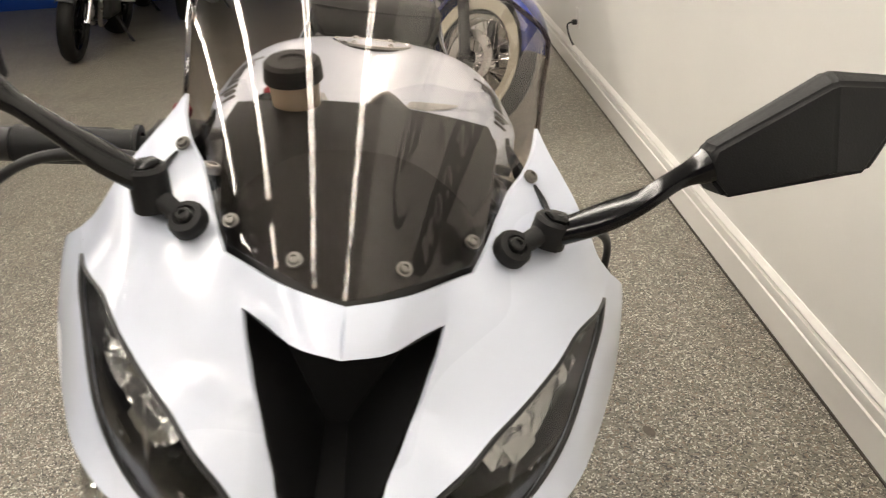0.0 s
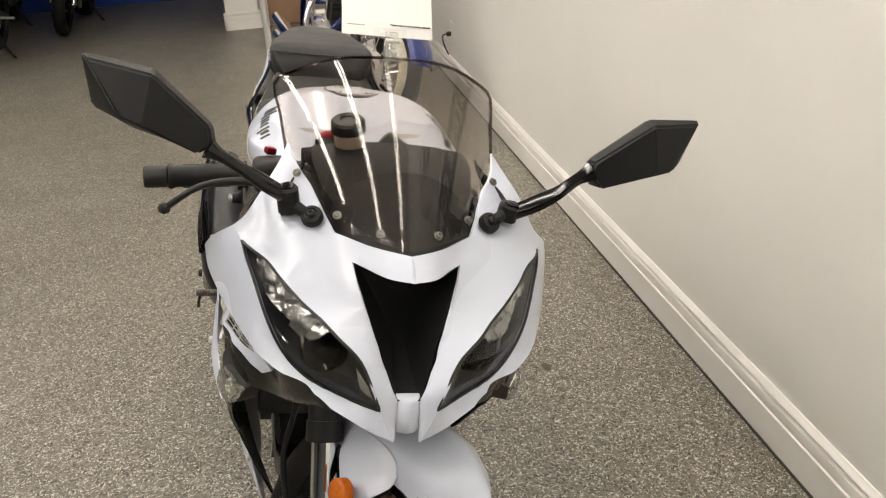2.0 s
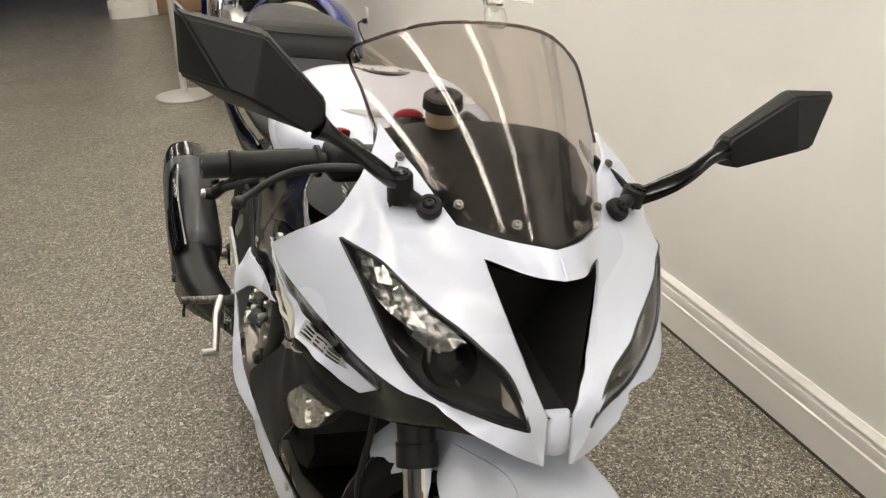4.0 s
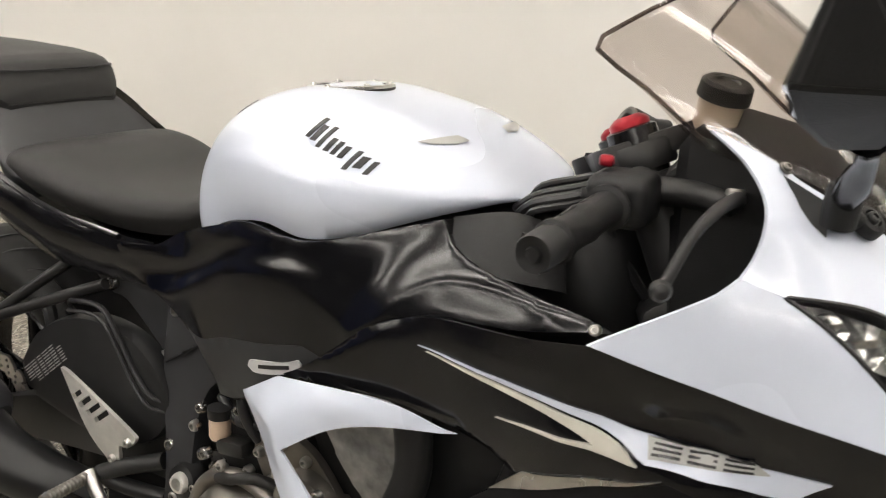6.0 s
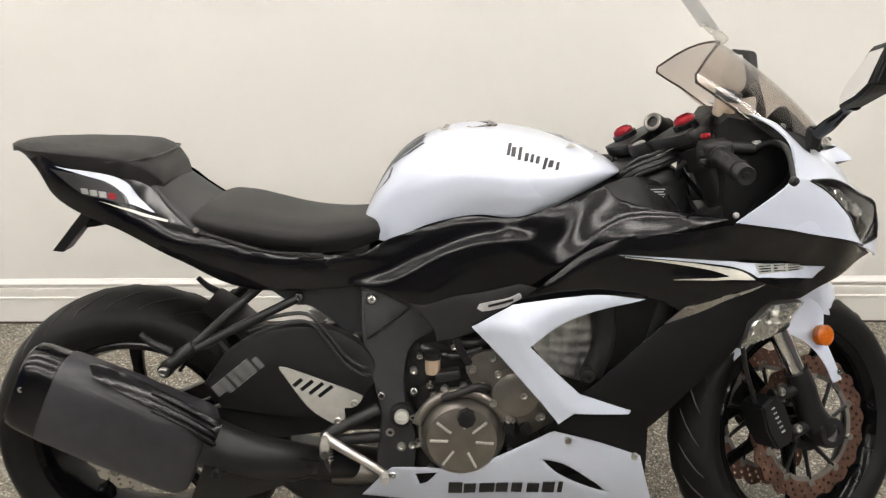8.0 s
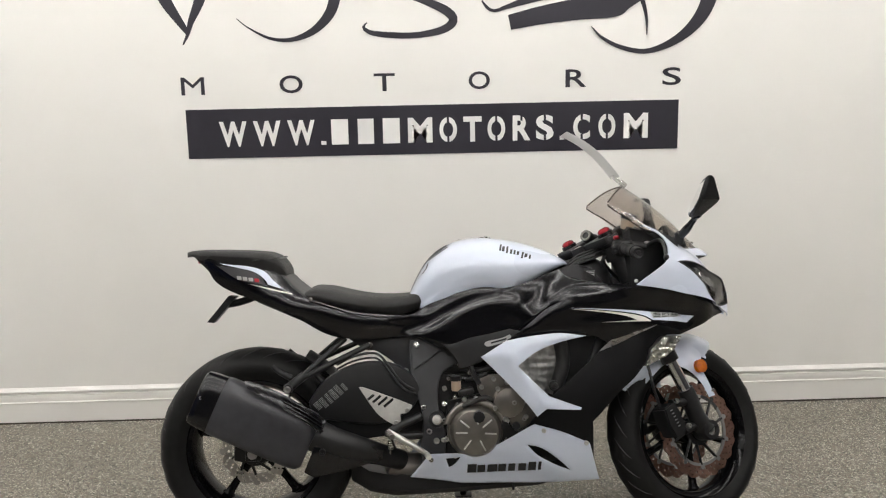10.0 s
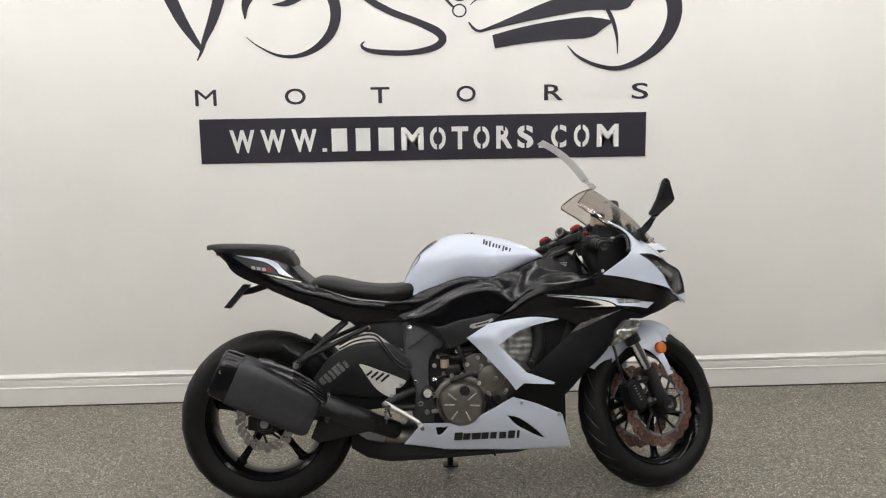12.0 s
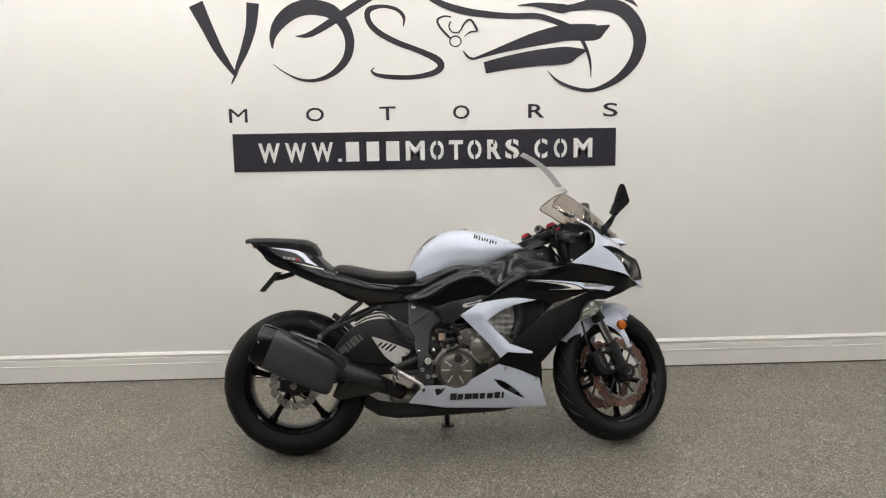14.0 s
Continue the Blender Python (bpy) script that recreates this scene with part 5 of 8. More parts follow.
def disc(centre, y, r_out, r_in, waves, holes, thick=0.005):
    """A drilled brake disc with a scalloped edge, and its dark carrier."""
    loop = [((r_out - 0.003 + 0.0035 * math.cos(waves * a)) * math.cos(a), (r_out - 0.003 + 0.0035 * math.cos(waves * a)) * math.sin(a)) for a in (2 * math.pi * i / (waves * 8) for i in range(waves * 8))]
    inner = [((r_in + 0.002 * math.cos(waves * a)) * math.cos(a), (r_in + 0.002 * math.cos(waves * a)) * math.sin(a)) for a in (2 * math.pi * i / 60 for i in range(60))]
    cuts = [inner]
    for i in range(holes):
        a = 2 * math.pi * i / holes
        for k, f in enumerate((0.25, 0.52, 0.78)):
            rr = r_in + (r_out - r_in) * f
            b = a + 0.07 * k
            cuts.append(circle(rr * math.cos(b), rr * math.sin(b), 0.0038, 8))
    m = Matrix.Translation(Vector(centre) + Vector((0, y, 0)))
    rotor = plate(loop, thick, cuts, m, smooth=False)
    arms = [lathe([(0.032, -0.004), (0.05, -0.004), (0.05, 0.004), (0.032, 0.004)], 28, m, True)]
    for i in range(10):
        a = 2 * math.pi * i / 10
        p, q = Vector((0.045 * math.cos(a), 0, 0.045 * math.sin(a))), Vector(((r_in + 0.004) * math.cos(a + 0.3), 0, (r_in + 0.004) * math.sin(a + 0.3)))
        arms.append(tube([m @ p, m @ ((p + q) / 2), m @ q], [0.006, 0.0045, 0.005], 6, step=0.04))
    pins = [lathe([(0.0005, -0.005), (0.008, -0.005), (0.008, 0.005), (0.0005, 0.005)], 12, m @ Matrix.Translation(((r_in + 0.004) * math.cos(2 * math.pi * i / 10 + 0.3), 0, (r_in + 0.004) * math.sin(2 * math.pi * i / 10 + 0.3)))) for i in range(10)]
    return rotor, arms, pins


REAR_C = Vector((0.0, 0, 0.318))
REAR_T = [(0.2155, 0.073), (0.228, 0.08), (0.245, 0.0905), (0.264, 0.095), (0.283, 0.09), (0.299, 0.072), (0.31, 0.046), (0.3165, 0.022), (0.318, 0.0)]
FRONT_T = [(0.2155, 0.044), (0.226, 0.05), (0.242, 0.0585), (0.258, 0.061), (0.272, 0.055), (0.284, 0.043), (0.2935, 0.026), (0.298, 0.012), (0.299, 0.0)]
rim, tyre, valve, gr, spokes = wheel_parts("rear", REAR_C, 0.318, 0.095, REAR_T, 0.076, 0.034, 20, "")
rear = part("rear_wheel", rim, M_RIM, bike, "black five-spoke rear wheel")
rt = part("tyre", tyre, M_RUBBER, rear, "wide black road tyre", 60)
tagged(part("tread_pattern", gr, M_DECAL, rear), kind="stuff")
for one in spokes:
    part("spoke", one, M_RIM, rear)
part("valve", valve, M_SATIN, rear)
rotor, carrier, pins = disc(REAR_C, -0.088, 0.112, 0.075, 16, 24)
part("brake_disc", rotor, M_DISC, rear, "drilled wavy steel rear disc", 30)
for one in carrier:
    part("disc_arm", one, M_SATIN, rear)
part("rear_axle", lathe([(0.0005, -0.16), (0.014, -0.16), (0.016, -0.15), (0.012, -0.14), (0.012, 0.14), (0.016, 0.15), (0.0005, 0.16)], 20, Matrix.Translation(REAR_C)), M_STEEL, bike, "steel rear axle")

FRONT_C = leg(0.715)
rim, tyre, valve, gr, spokes = wheel_parts("front", FRONT_C, 0.299, 0.061, FRONT_T, 0.046, 0.028, -88, "")
front = part("front_wheel", steered(rim), M_RIM, bike, "black five-spoke front wheel turned to the left")
part("tyre", steered(tyre), M_RUBBER, front, "black road tyre", 60)
tagged(part("tread_pattern", steered(gr), M_DECAL, front), kind="stuff")
for one in spokes:
    part("spoke", steered(one), M_RIM, front)
part("valve", steered(valve), M_SATIN, front)
for y in (-0.066, 0.066):
    rotor, carrier, pins = disc(FRONT_C, y, 0.156, 0.115, 20, 34)
    d = part("brake_disc", steered(rotor), M_ROTOR, front, "drilled bronze-tinted wavy disc", 30)
    part("disc_rim", steered(lathe([(0.106, -0.003), (0.116, -0.0035), (0.116, 0.0035), (0.106, 0.003)], 60, Matrix.Translation(FRONT_C + Vector((0, y, 0))), True)), M_STEEL, front, "steel inner ring of the disc")
    for one in carrier:
        part("disc_arm", steered(one), M_SATIN, front)
    for one in pins:
        part("disc_pin", steered(one), M_STEEL, front)
part("front_axle", steered(lathe([(0.011, -0.128), (0.019, -0.128), (0.021, -0.122), (0.021, 0.122), (0.011, 0.128)], 24, Matrix.Translation(FRONT_C), True)), M_STEEL, bike, "hollow steel front axle")

for y in (-0.104, 0.104):
    s = 1 if y < 0 else -1
    fork = part("fork_leg", steered(tube([leg(0.01, y), leg(0.2, y), leg(0.45, y)], 0.0265, 24, smooth=False)), M_SATIN, bike, "black upside-down fork leg")
    part("stanchion", steered(tube([leg(0.44, y), leg(0.62, y)], 0.0205, 24, smooth=False)), M_CHROME, fork, "polished chrome fork stanchion")
    part("fork_seal", steered(tube([leg(0.43, y), leg(0.462, y)], 0.029, 24, smooth=False)), M_SATIN, fork)
    foot = join(tube([leg(0.565, y), leg(0.6, y), leg(0.66, y, 0.02), leg(0.715, y, 0.028)], [0.026, 0.028, 0.029, 0.034], 18), lathe([(0.018, -0.03), (0.031, -0.03), (0.034, -0.02), (0.034, 0.026), (0.018, 0.026)], 28, Matrix.Translation(leg(0.715, y)), True))
    part("fork_foot", steered(foot), M_SATIN, fork, "black cast fork bottom")
    part("fork_cap", steered(lathe([(0.0005, 0.008), (0.012, 0.008), (0.013, 0.013), (0.019, 0.009), (0.021, 0.006), (0.021, 0.001), (0.0005, 0.001)], 28, between(leg(-0.009, y), leg(-0.06, y)))), M_RED, fork, "red anodised fork cap")
    part("fork_ring", steered(lathe([(0.0005, 0.0), (0.026, 0.0), (0.026, 0.034), (0.0225, 0.036), (0.0005, 0.036)], 28, between(leg(0.026, y), leg(-0.03, y)))), M_BLACKP, fork)
    # radial caliper behind the leg
    body = loft([[(x0, yy, z0) for x0, z0 in ((-0.03, -0.05), (0.012, -0.055), (0.026, -0.03), (0.028, 0.03), (0.012, 0.055), (-0.028, 0.05), (-0.036, 0.0))] for yy in (-0.034, -0.028, 0.028, 0.034)])
    bmesh.ops.bevel(body, geom=[e for e in body.edges if e.calc_face_angle(0) > 0.5], offset=0.005, segments=2, affect="EDGES")
    body.transform(Matrix.Translation(leg(0.62, y * 0.92, -0.075)) @ pose(0, 0, 0, 0, -22, 0))
    cal = part("brake_caliper", steered(body), M_SATIN, fork, "black four-piston radial caliper")
    bars = join(*[box(0.009, 0.002, 0.0022, Matrix.Translation(leg(0.585 + 0.011 * i, y * 0.92 - s * 0.035, -0.078)) @ pose(0, 0, 0, 0, -22, 0)) for i in range(6)])
    part("caliper_marks", steered(bars), M_GREYDECAL, cal)
    for i in (0, 1):
        part("caliper_bolt", steered(bolt(leg(0.575 + 0.09 * i, y - s * 0.012, -0.035), (0, -s, 0), 0.009, 0.008)), M_STEEL, cal)
    part("caliper_bridge", steered(tube([leg(0.575, y, -0.05), leg(0.59, y, -0.02), leg(0.6, y, 0.015)], 0.013, 10)), M_SATIN, cal)
    part("caliper_bridge", steered(tube([leg(0.675, y, -0.05), leg(0.68, y, -0.01), leg(0.69, y, 0.02)], 0.013, 10)), M_SATIN, cal)
    part("brake_hose", steered(tube([leg(0.58, y * 0.95, -0.09), leg(0.5, y * 1.05, -0.085), leg(0.42, y * 1.0, -0.06), leg(0.3, y * 0.8, -0.05)], 0.005, 8)), M_DECAL, fork)
part("lower_yoke", steered(plate([(-0.03, 0.03), (0.03, 0.03), (0.035, 0), (0.03, -0.03), (-0.03, -0.03), (-0.035, 0)], 0.26, m=Matrix.Translation(leg(0.2, 0, 0.014)) @ pose(0, 0, 0, 0, -25, 0), bevel=0.004)), M_SATIN, bike, "black lower fork yoke")
# the front mudguard hugs the tyre and runs down to the fork feet
FR0 = 62
ring_a = [(radians(a), w) for a, w in ((FR0, 0.02), (FR0 + 4, 0.045), (FR0 + 9, 0.06), (FR0 + 16, 0.068), (80, 0.072), (100, 0.073), (120, 0.07), (138, 0.06), (150, 0.04))]
rings = []
for a, w in ring_a:
    out = []
    for i in range(17):
        b = math.pi * (i / 16 - 0.5)
        r = 0.245 + 0.077 * math.cos(b) ** 0.7 + (0.006 if abs(i - 8) < 2 else 0)
        out.append(FRONT_C + Vector((r * math.cos(a), w * math.sin(b), r * math.sin(a))))
    rings.append(out)
guard_bm = bmesh.new()
grid = [[guard_bm.verts.new(p) for p in r] for r in rings]
for a, b in zip(grid, grid[1:]):
    for i in range(16):
        guard_bm.faces.new((a[i], a[i + 1], b[i + 1], b[i]))
bmesh.ops.recalc_face_normals(guard_bm, faces=guard_bm.faces)
bmesh.ops.solidify(guard_bm, geom=guard_bm.faces[:], thickness=0.003)
guard = part("front_mudguard", steered(guard_bm), M_WHITE, bike, "white front mudguard over the tyre", 60)
for s in (1, -1):
    put = (lambda b: b) if s == 1 else flipped
    F, up = FRONT_C, 0.0 if s == 1 else 0.045
    wing_pts = [(F.x - 0.09, -0.074, F.z + 0.27, 1), (F.x + 0.005, -0.074, F.z + 0.278), (F.x + 0.042, -0.08, F.z + 0.248), (F.x + 0.018, -0.105, F.z + 0.2), (F.x + 0.022, -0.125, F.z + 0.15), (F.x + 0.035, -0.132, F.z + 0.108 + up, 1), (F.x + 0.01, -0.132, F.z + 0.103 + up, 1), (F.x - 0.008, -0.125, F.z + 0.15), (F.x - 0.035, -0.11, F.z + 0.19), (F.x - 0.085, -0.09, F.z + 0.225)]
    part("mudguard_wing", steered(put(panel(wing_pts, Sheet(wing_pts), 0.004, 0.016, roll=0.0015))), M_WHITE, guard, "white side wing down to the fork foot")
    part("reflector", steered(put(lathe([(0.0005, 0.004), (0.015, 0.0035), (0.0195, 0.001), (0.0205, 0.002), (0.0218, 0.001), (0.0218, -0.014), (0.0005, -0.014)], 30, between((F.x - 0.008, -0.134, F.z + 0.205), (F.x - 0.008, -0.22, F.z + 0.21))))), M_ORANGE, guard, "round amber side reflector")
    part("wing_screw", steered(put(bolt((F.x + 0.024, -0.135, F.z + 0.125), (0, -1, 0), 0.006, 0.005))), M_STEEL, guard)

# swingarm and rear end
for s in (1, -1):
    put = (lambda b: b) if s == 1 else flipped
    arm = put(plate([(-0.06, 0.345, 1), (-0.062, 0.295, 1), (0.02, 0.285), (0.2, 0.325), (0.4, 0.352), (0.56, 0.36, 1), (0.6, 0.42, 1), (0.5, 0.50), (0.42, 0.52), (0.3, 0.45), (0.12, 0.385), (0.03, 0.352)], 0.035, m=Matrix.Translation((0, -0.112, 0)), bevel=0.006))
    part("swingarm", arm, M_SATIN, bike, "black cast swingarm")
    part("axle_block", put(box(0.05, 0.03, 0.05, Matrix.Translation((0.0, -0.128, 0.318)), 0.006)), M_SATIN, bike)
    if s == -1:
        continue
    brace = plate([(0.176, 0.47, 1), (0.225, 0.535), (0.29, 0.575), (0.36, 0.593), (0.44, 0.587), (0.5, 0.552), (0.53, 0.5), (0.5, 0.44), (0.42, 0.4), (0.33, 0.40), (0.21, 0.42, 1)], 0.04, m=Matrix.Translation((0, -0.135, 0)), bevel=0.014)
    brace = part("swingarm_brace", brace, M_SATIN, bike, "rounded matte black swingarm brace")
    lines = [box(0.0175 - 0.003 * ((i * 3 + j) % 3), 0.0015, 0.0015, Matrix.Translation((0.255, -0.1565, 0.494)) @ pose(0, 0, 0, 0, -38.6, 0) @ Matrix.Translation((-0.055 + 0.02 * j, 0, 0.016 - 0.0045 * i))) for i in range(8) for j in range(6) if (i, j) not in ((0, 5), (1, 5), (6, 0), (7, 0))]
    part("label_print", join(*lines), M_GREYDECAL, brace, "small grey warning print")
part("hugger", loft([[REAR_C + Vector((r * math.cos(a), y, r * math.sin(a))) for r, y in ((0.335, -0.085), (0.345, -0.04), (0.348, 0), (0.345, 0.04), (0.335, 0.085), (0.33, 0.083), (0.34, 0.04), (0.343, 0), (0.34, -0.04), (0.33, -0.083))] for a in (radians(x) for x in range(12, 64, 6))]), M_PLASTIC, bike, "matte black rear tyre hugger")
part("hugger_stay", tube([(0.2, -0.11, 0.56), (0.24, -0.125, 0.52), (0.3, -0.13, 0.49)], 0.011, 8), M_SATIN, bike)
part("rear_shock", join(tube([(0.46, 0, 0.36), (0.5, 0, 0.62)], 0.03, 16, smooth=False), *[lathe([(0.036, -0.005), (0.043, 0), (0.036, 0.005)], 24, between(Vector((0.465, 0, 0.4)) + Vector((0.006, 0, 0.03)) * k, Vector((0.465, 0, 0.4)) + Vector((0.006, 0, 0.03)) * (k + 1)), True) for k in range(6)]), M_RED, bike, "rear shock with a red spring")

# ---- engine, frame, exhaust, controls ----
part("engine_case", join(loft([[(x, -0.12, z0), (x, 0.12, z0), (x, 0.135, (z0 + z1) / 2), (x, 0.1, z1), (x, -0.1, z1), (x, -0.13, (z0 + z1) / 2)] for x, z0, z1 in ((0.545, 0.3, 0.5), (0.58, 0.24, 0.56), (0.7, 0.21, 0.56), (0.82, 0.22, 0.55), (0.93, 0.27, 0.53), (0.97, 0.33, 0.5))]),
     box(0.17, 0.3, 0.28, Matrix.Translation((0.87, 0, 0.56)) @ pose(0, 0, 0, 0, -25, 0), 0.015), box(0.2, 0.26, 0.12, Matrix.Translation((0.70, 0, 0.6)), 0.02)), M_ENGDARK, bike, "dark cast engine block")
CL = Vector((0.697, -0.168, 0.37))
clutch = part("clutch_cover", lathe([(0.0005, -0.046), (0.053, -0.046), (0.069, -0.042), (0.077, -0.03), (0.081, -0.012), (0.087, -0.008), (0.089, 0.01), (0.0005, 0.01)], 64, Matrix.Translation(CL)), M_ENGINE, bike, "round bronze clutch cover")
part("clutch_rib", tube([CL + Vector((0.09 * math.cos(a), -0.012, 0.09 * math.sin(a))) for a in (radians(x) for x in range(20, 175, 12))], 0.011, 12), M_ENGINE, clutch)
for a in (-5, 38, 78, 140, 178, 232, 296):
    c, s = math.cos(radians(a)), math.sin(radians(a))
    part("cast_mark", box(0.036, 0.004, 0.005, Matrix.Translation(CL + Vector((0.045 * c, -0.046, 0.045 * s))) @ pose(0, 0, 0, 0, -a, 0), 0.001), M_ALU, clutch)
part("oil_filler", lathe([(0.0005, -0.012), (0.012, -0.014), (0.018, -0.012), (0.02, 0.004), (0.0005, 0.004)], 8, Matrix.Translation(CL + Vector((0.01, -0.044, 0.05)))), M_SATIN, clutch, "black oil filler plug")
for i in range(10):
    a = radians(15 + 36 * i)
    part("case_bolt", bolt(CL + Vector((0.104 * math.cos(a), -0.002, 0.1 * math.sin(a))), (0, -1, 0), 0.0075, 0.01), M_STEEL, clutch)
pump = part("pump_cover", join(lathe([(0.0005, -0.03), (0.03, -0.03), (0.046, -0.024), (0.052, 0), (0.0005, 0)], 36, Matrix.Translation((0.805, -0.165, 0.455))), box(0.09, 0.03, 0.1, Matrix.Translation((0.84, -0.16, 0.42)) @ pose(0, 0, 0, 0, -30, 0), 0.012)), M_ENGINE, bike, "cast water pump cover")
for p in ((0.77, 0.5), (0.835, 0.49), (0.76, 0.44), (0.855, 0.41), (0.79, 0.405), (0.82, 0.455)):
    part("cover_bolt", bolt((p[0], -0.19, p[1]), (0, -1, 0), 0.0075, 0.008), M_STEEL, pump)
for p in ((0.79, 0.382), (0.825, 0.38)):
    part("rubber_plug", lathe([(0.0005, -0.006), (0.012, -0.006), (0.013, 0.004), (0.0005, 0.004)], 20, Matrix.Translation((p[0], -0.178, p[1]))), M_SATIN, pump)
part("hose", tube([(0.755, -0.17, 0.46), (0.73, -0.19, 0.475), (0.69, -0.195, 0.462), (0.66, -0.185, 0.45)], 0.008, 12), M_ENGDARK, bike, "short black coolant hose")
part("hose", tube([(0.66, -0.15, 0.565), (0.72, -0.16, 0.555), (0.78, -0.15, 0.575), (0.84, -0.14, 0.6)], 0.01, 10), M_SATIN, bike, "thin black rubber hose")
part("hose", tube([(0.62, -0.14, 0.54), (0.68, -0.165, 0.53), (0.74, -0.165, 0.545)], 0.007, 10), M_DECAL, bike, "thin black rubber hose")
part("gearbox_cover", loft([[(x, y, z) for x, z in ((0.615, 0.46), (0.6, 0.36), (0.62, 0.25), (0.7, 0.23), (0.8, 0.25), (0.86, 0.33), (0.83, 0.42), (0.72, 0.48))] for y in (-0.13, -0.152)]), M_ENGDARK, bike)
brake_pot = part("fluid_bottle", lathe([(0.0005, -0.02), (0.0135, -0.02), (0.015, -0.016), (0.015, 0.012), (0.0005, 0.012)], 20, Matrix.Translation((0.642, -0.165, 0.515)) @ pose(0, 0, 0, 90, 0, 0)), M_TAN, bike, "small tan brake fluid bottle")
part("bottle_cap", lathe([(0.0005, -0.01), (0.0165, -0.01), (0.0165, 0.004), (0.0005, 0.004)], 20, Matrix.Translation((0.642, -0.165, 0.536)) @ pose(0, 0, 0, 90, 0, 0)), M_SATIN, brake_pot)
timing = part("engine_cover", plate([(0.707, 0.505), (0.72, 0.53), (0.759, 0.542), (0.81, 0.525), (0.862, 0.46), (0.862, 0.388), (0.80, 0.395), (0.772, 0.432), (0.728, 0.462)], 0.014, m=Matrix.Translation((0, -0.162, 0)), bevel=0.004), M_ENGINE, bike, "bronze cast cover on the engine side")
for q in ((0.721, 0.504), (0.76, 0.527), (0.8, 0.516), (0.852, 0.455), (0.852, 0.4), (0.74, 0.468)):
    part("cover_bolt", bolt((q[0], -0.17, q[1]), (0, -1, 0), 0.0075, 0.009), M_STEEL, timing)
for q in ((0.656, 0.575, -0.15), (0.685, 0.552, -0.168), (0.618, 0.536, -0.172), (0.636, 0.478, -0.182), (0.605, 0.505, -0.172), (0.665, 0.47, -0.182)):
    part("engine_bolt", bolt((q[0], q[2], q[1]), (0, -1, 0), 0.008, 0.01), M_STEEL, bike)
part("clamp_block", box(0.05, 0.03, 0.022, Matrix.Translation((0.672, -0.165, 0.492)) @ pose(0, 0, 0, 0, -8, 0), 0.006), M_ENGDARK, bike, "dark cast bracket above the clutch")
part("breather_hose", tube([(0.7, -0.15, 0.6), (0.69, -0.172, 0.57), (0.7, -0.172, 0.54), (0.715, -0.165, 0.515)], 0.008, 10), M_DECAL, bike, "black breather hose")
# radiator and its foil shield, seen through the fairing
part("radiator", box(0.035, 0.34, 0.3, Matrix.Translation((1.075, 0, 0.56)) @ pose(0, 0, 0, 0, 18, 0), 0.008), M_SATIN, bike, "black radiator behind the front wheel")
FOIL = [([(0.82 + 0.008 * math.sin(k * 2.1), 0.49 + 0.024 * k), (0.87, 0.494 + 0.024 * k + 0.007 * math.sin(k * 1.7)), (0.92, 0.488 + 0.024 * k), (0.98, 0.492 + 0.024 * k)], 0.0022, 0.006) for k in range(7)]
FOIL += [([(0.84 + 0.027 * k, 0.49), (0.846 + 0.027 * k, 0.55 + 0.008 * math.sin(k * 2.3)), (0.838 + 0.027 * k, 0.65)], 0.0018 + 0.0006 * (k % 2), 0.005) for k in range(5)]
part("heat_shield", panel([(0.82, -0.165, 0.575, 1), (0.88, -0.165, 0.645, 1), (0.968, -0.165, 0.64, 1), (0.962, -0.165, 0.56, 1), (0.945, -0.165, 0.47, 1), (0.88, -0.165, 0.5)], Ridged([(0.82, -0.165, 0.575), (0.88, -0.168, 0.645), (0.975, -0.165, 0.64), (0.93, -0.166, 0.49), (0.9, -0.17, 0.57)]).ridges(FOIL), 0.003, 0.005), M_FOIL, bike, "crumpled silver heat shield")
part("frame_tube", tube([(0.96, -0.19, 0.68), (0.975, -0.195, 0.58), (0.95, -0.2, 0.5)], 0.022, 14), M_SATIN, bike, "black engine mount tube")
part("mount_bolt", join(bolt((0.941, -0.222, 0.508), (0, -1, 0), 0.012, 0.012), lathe([(0.0005, -0.002), (0.016, -0.002), (0.016, 0.01), (0.0005, 0.01)], 24, Matrix.Translation((0.941, -0.222, 0.508)))), M_ENGDARK, bike, "large steel engine mount bolt")
part("inner_shroud", plate([(0.95, 0.68, 1), (1.14, 0.66, 1), (1.12, 0.6), (0.94, 0.44, 1), (0.9, 0.46, 1)], 0.01, m=Matrix.Translation((0, -0.155, 0))), M_SATIN, bike, "dark inner shroud")
# main frame and pivot plate; the plates lean in towards the tank


def leaned(bm, dy=0.0):
    for v in bm.verts:
        v.co.y += dy + 0.22 * max(v.co.z - 0.409, 0)
    return bm


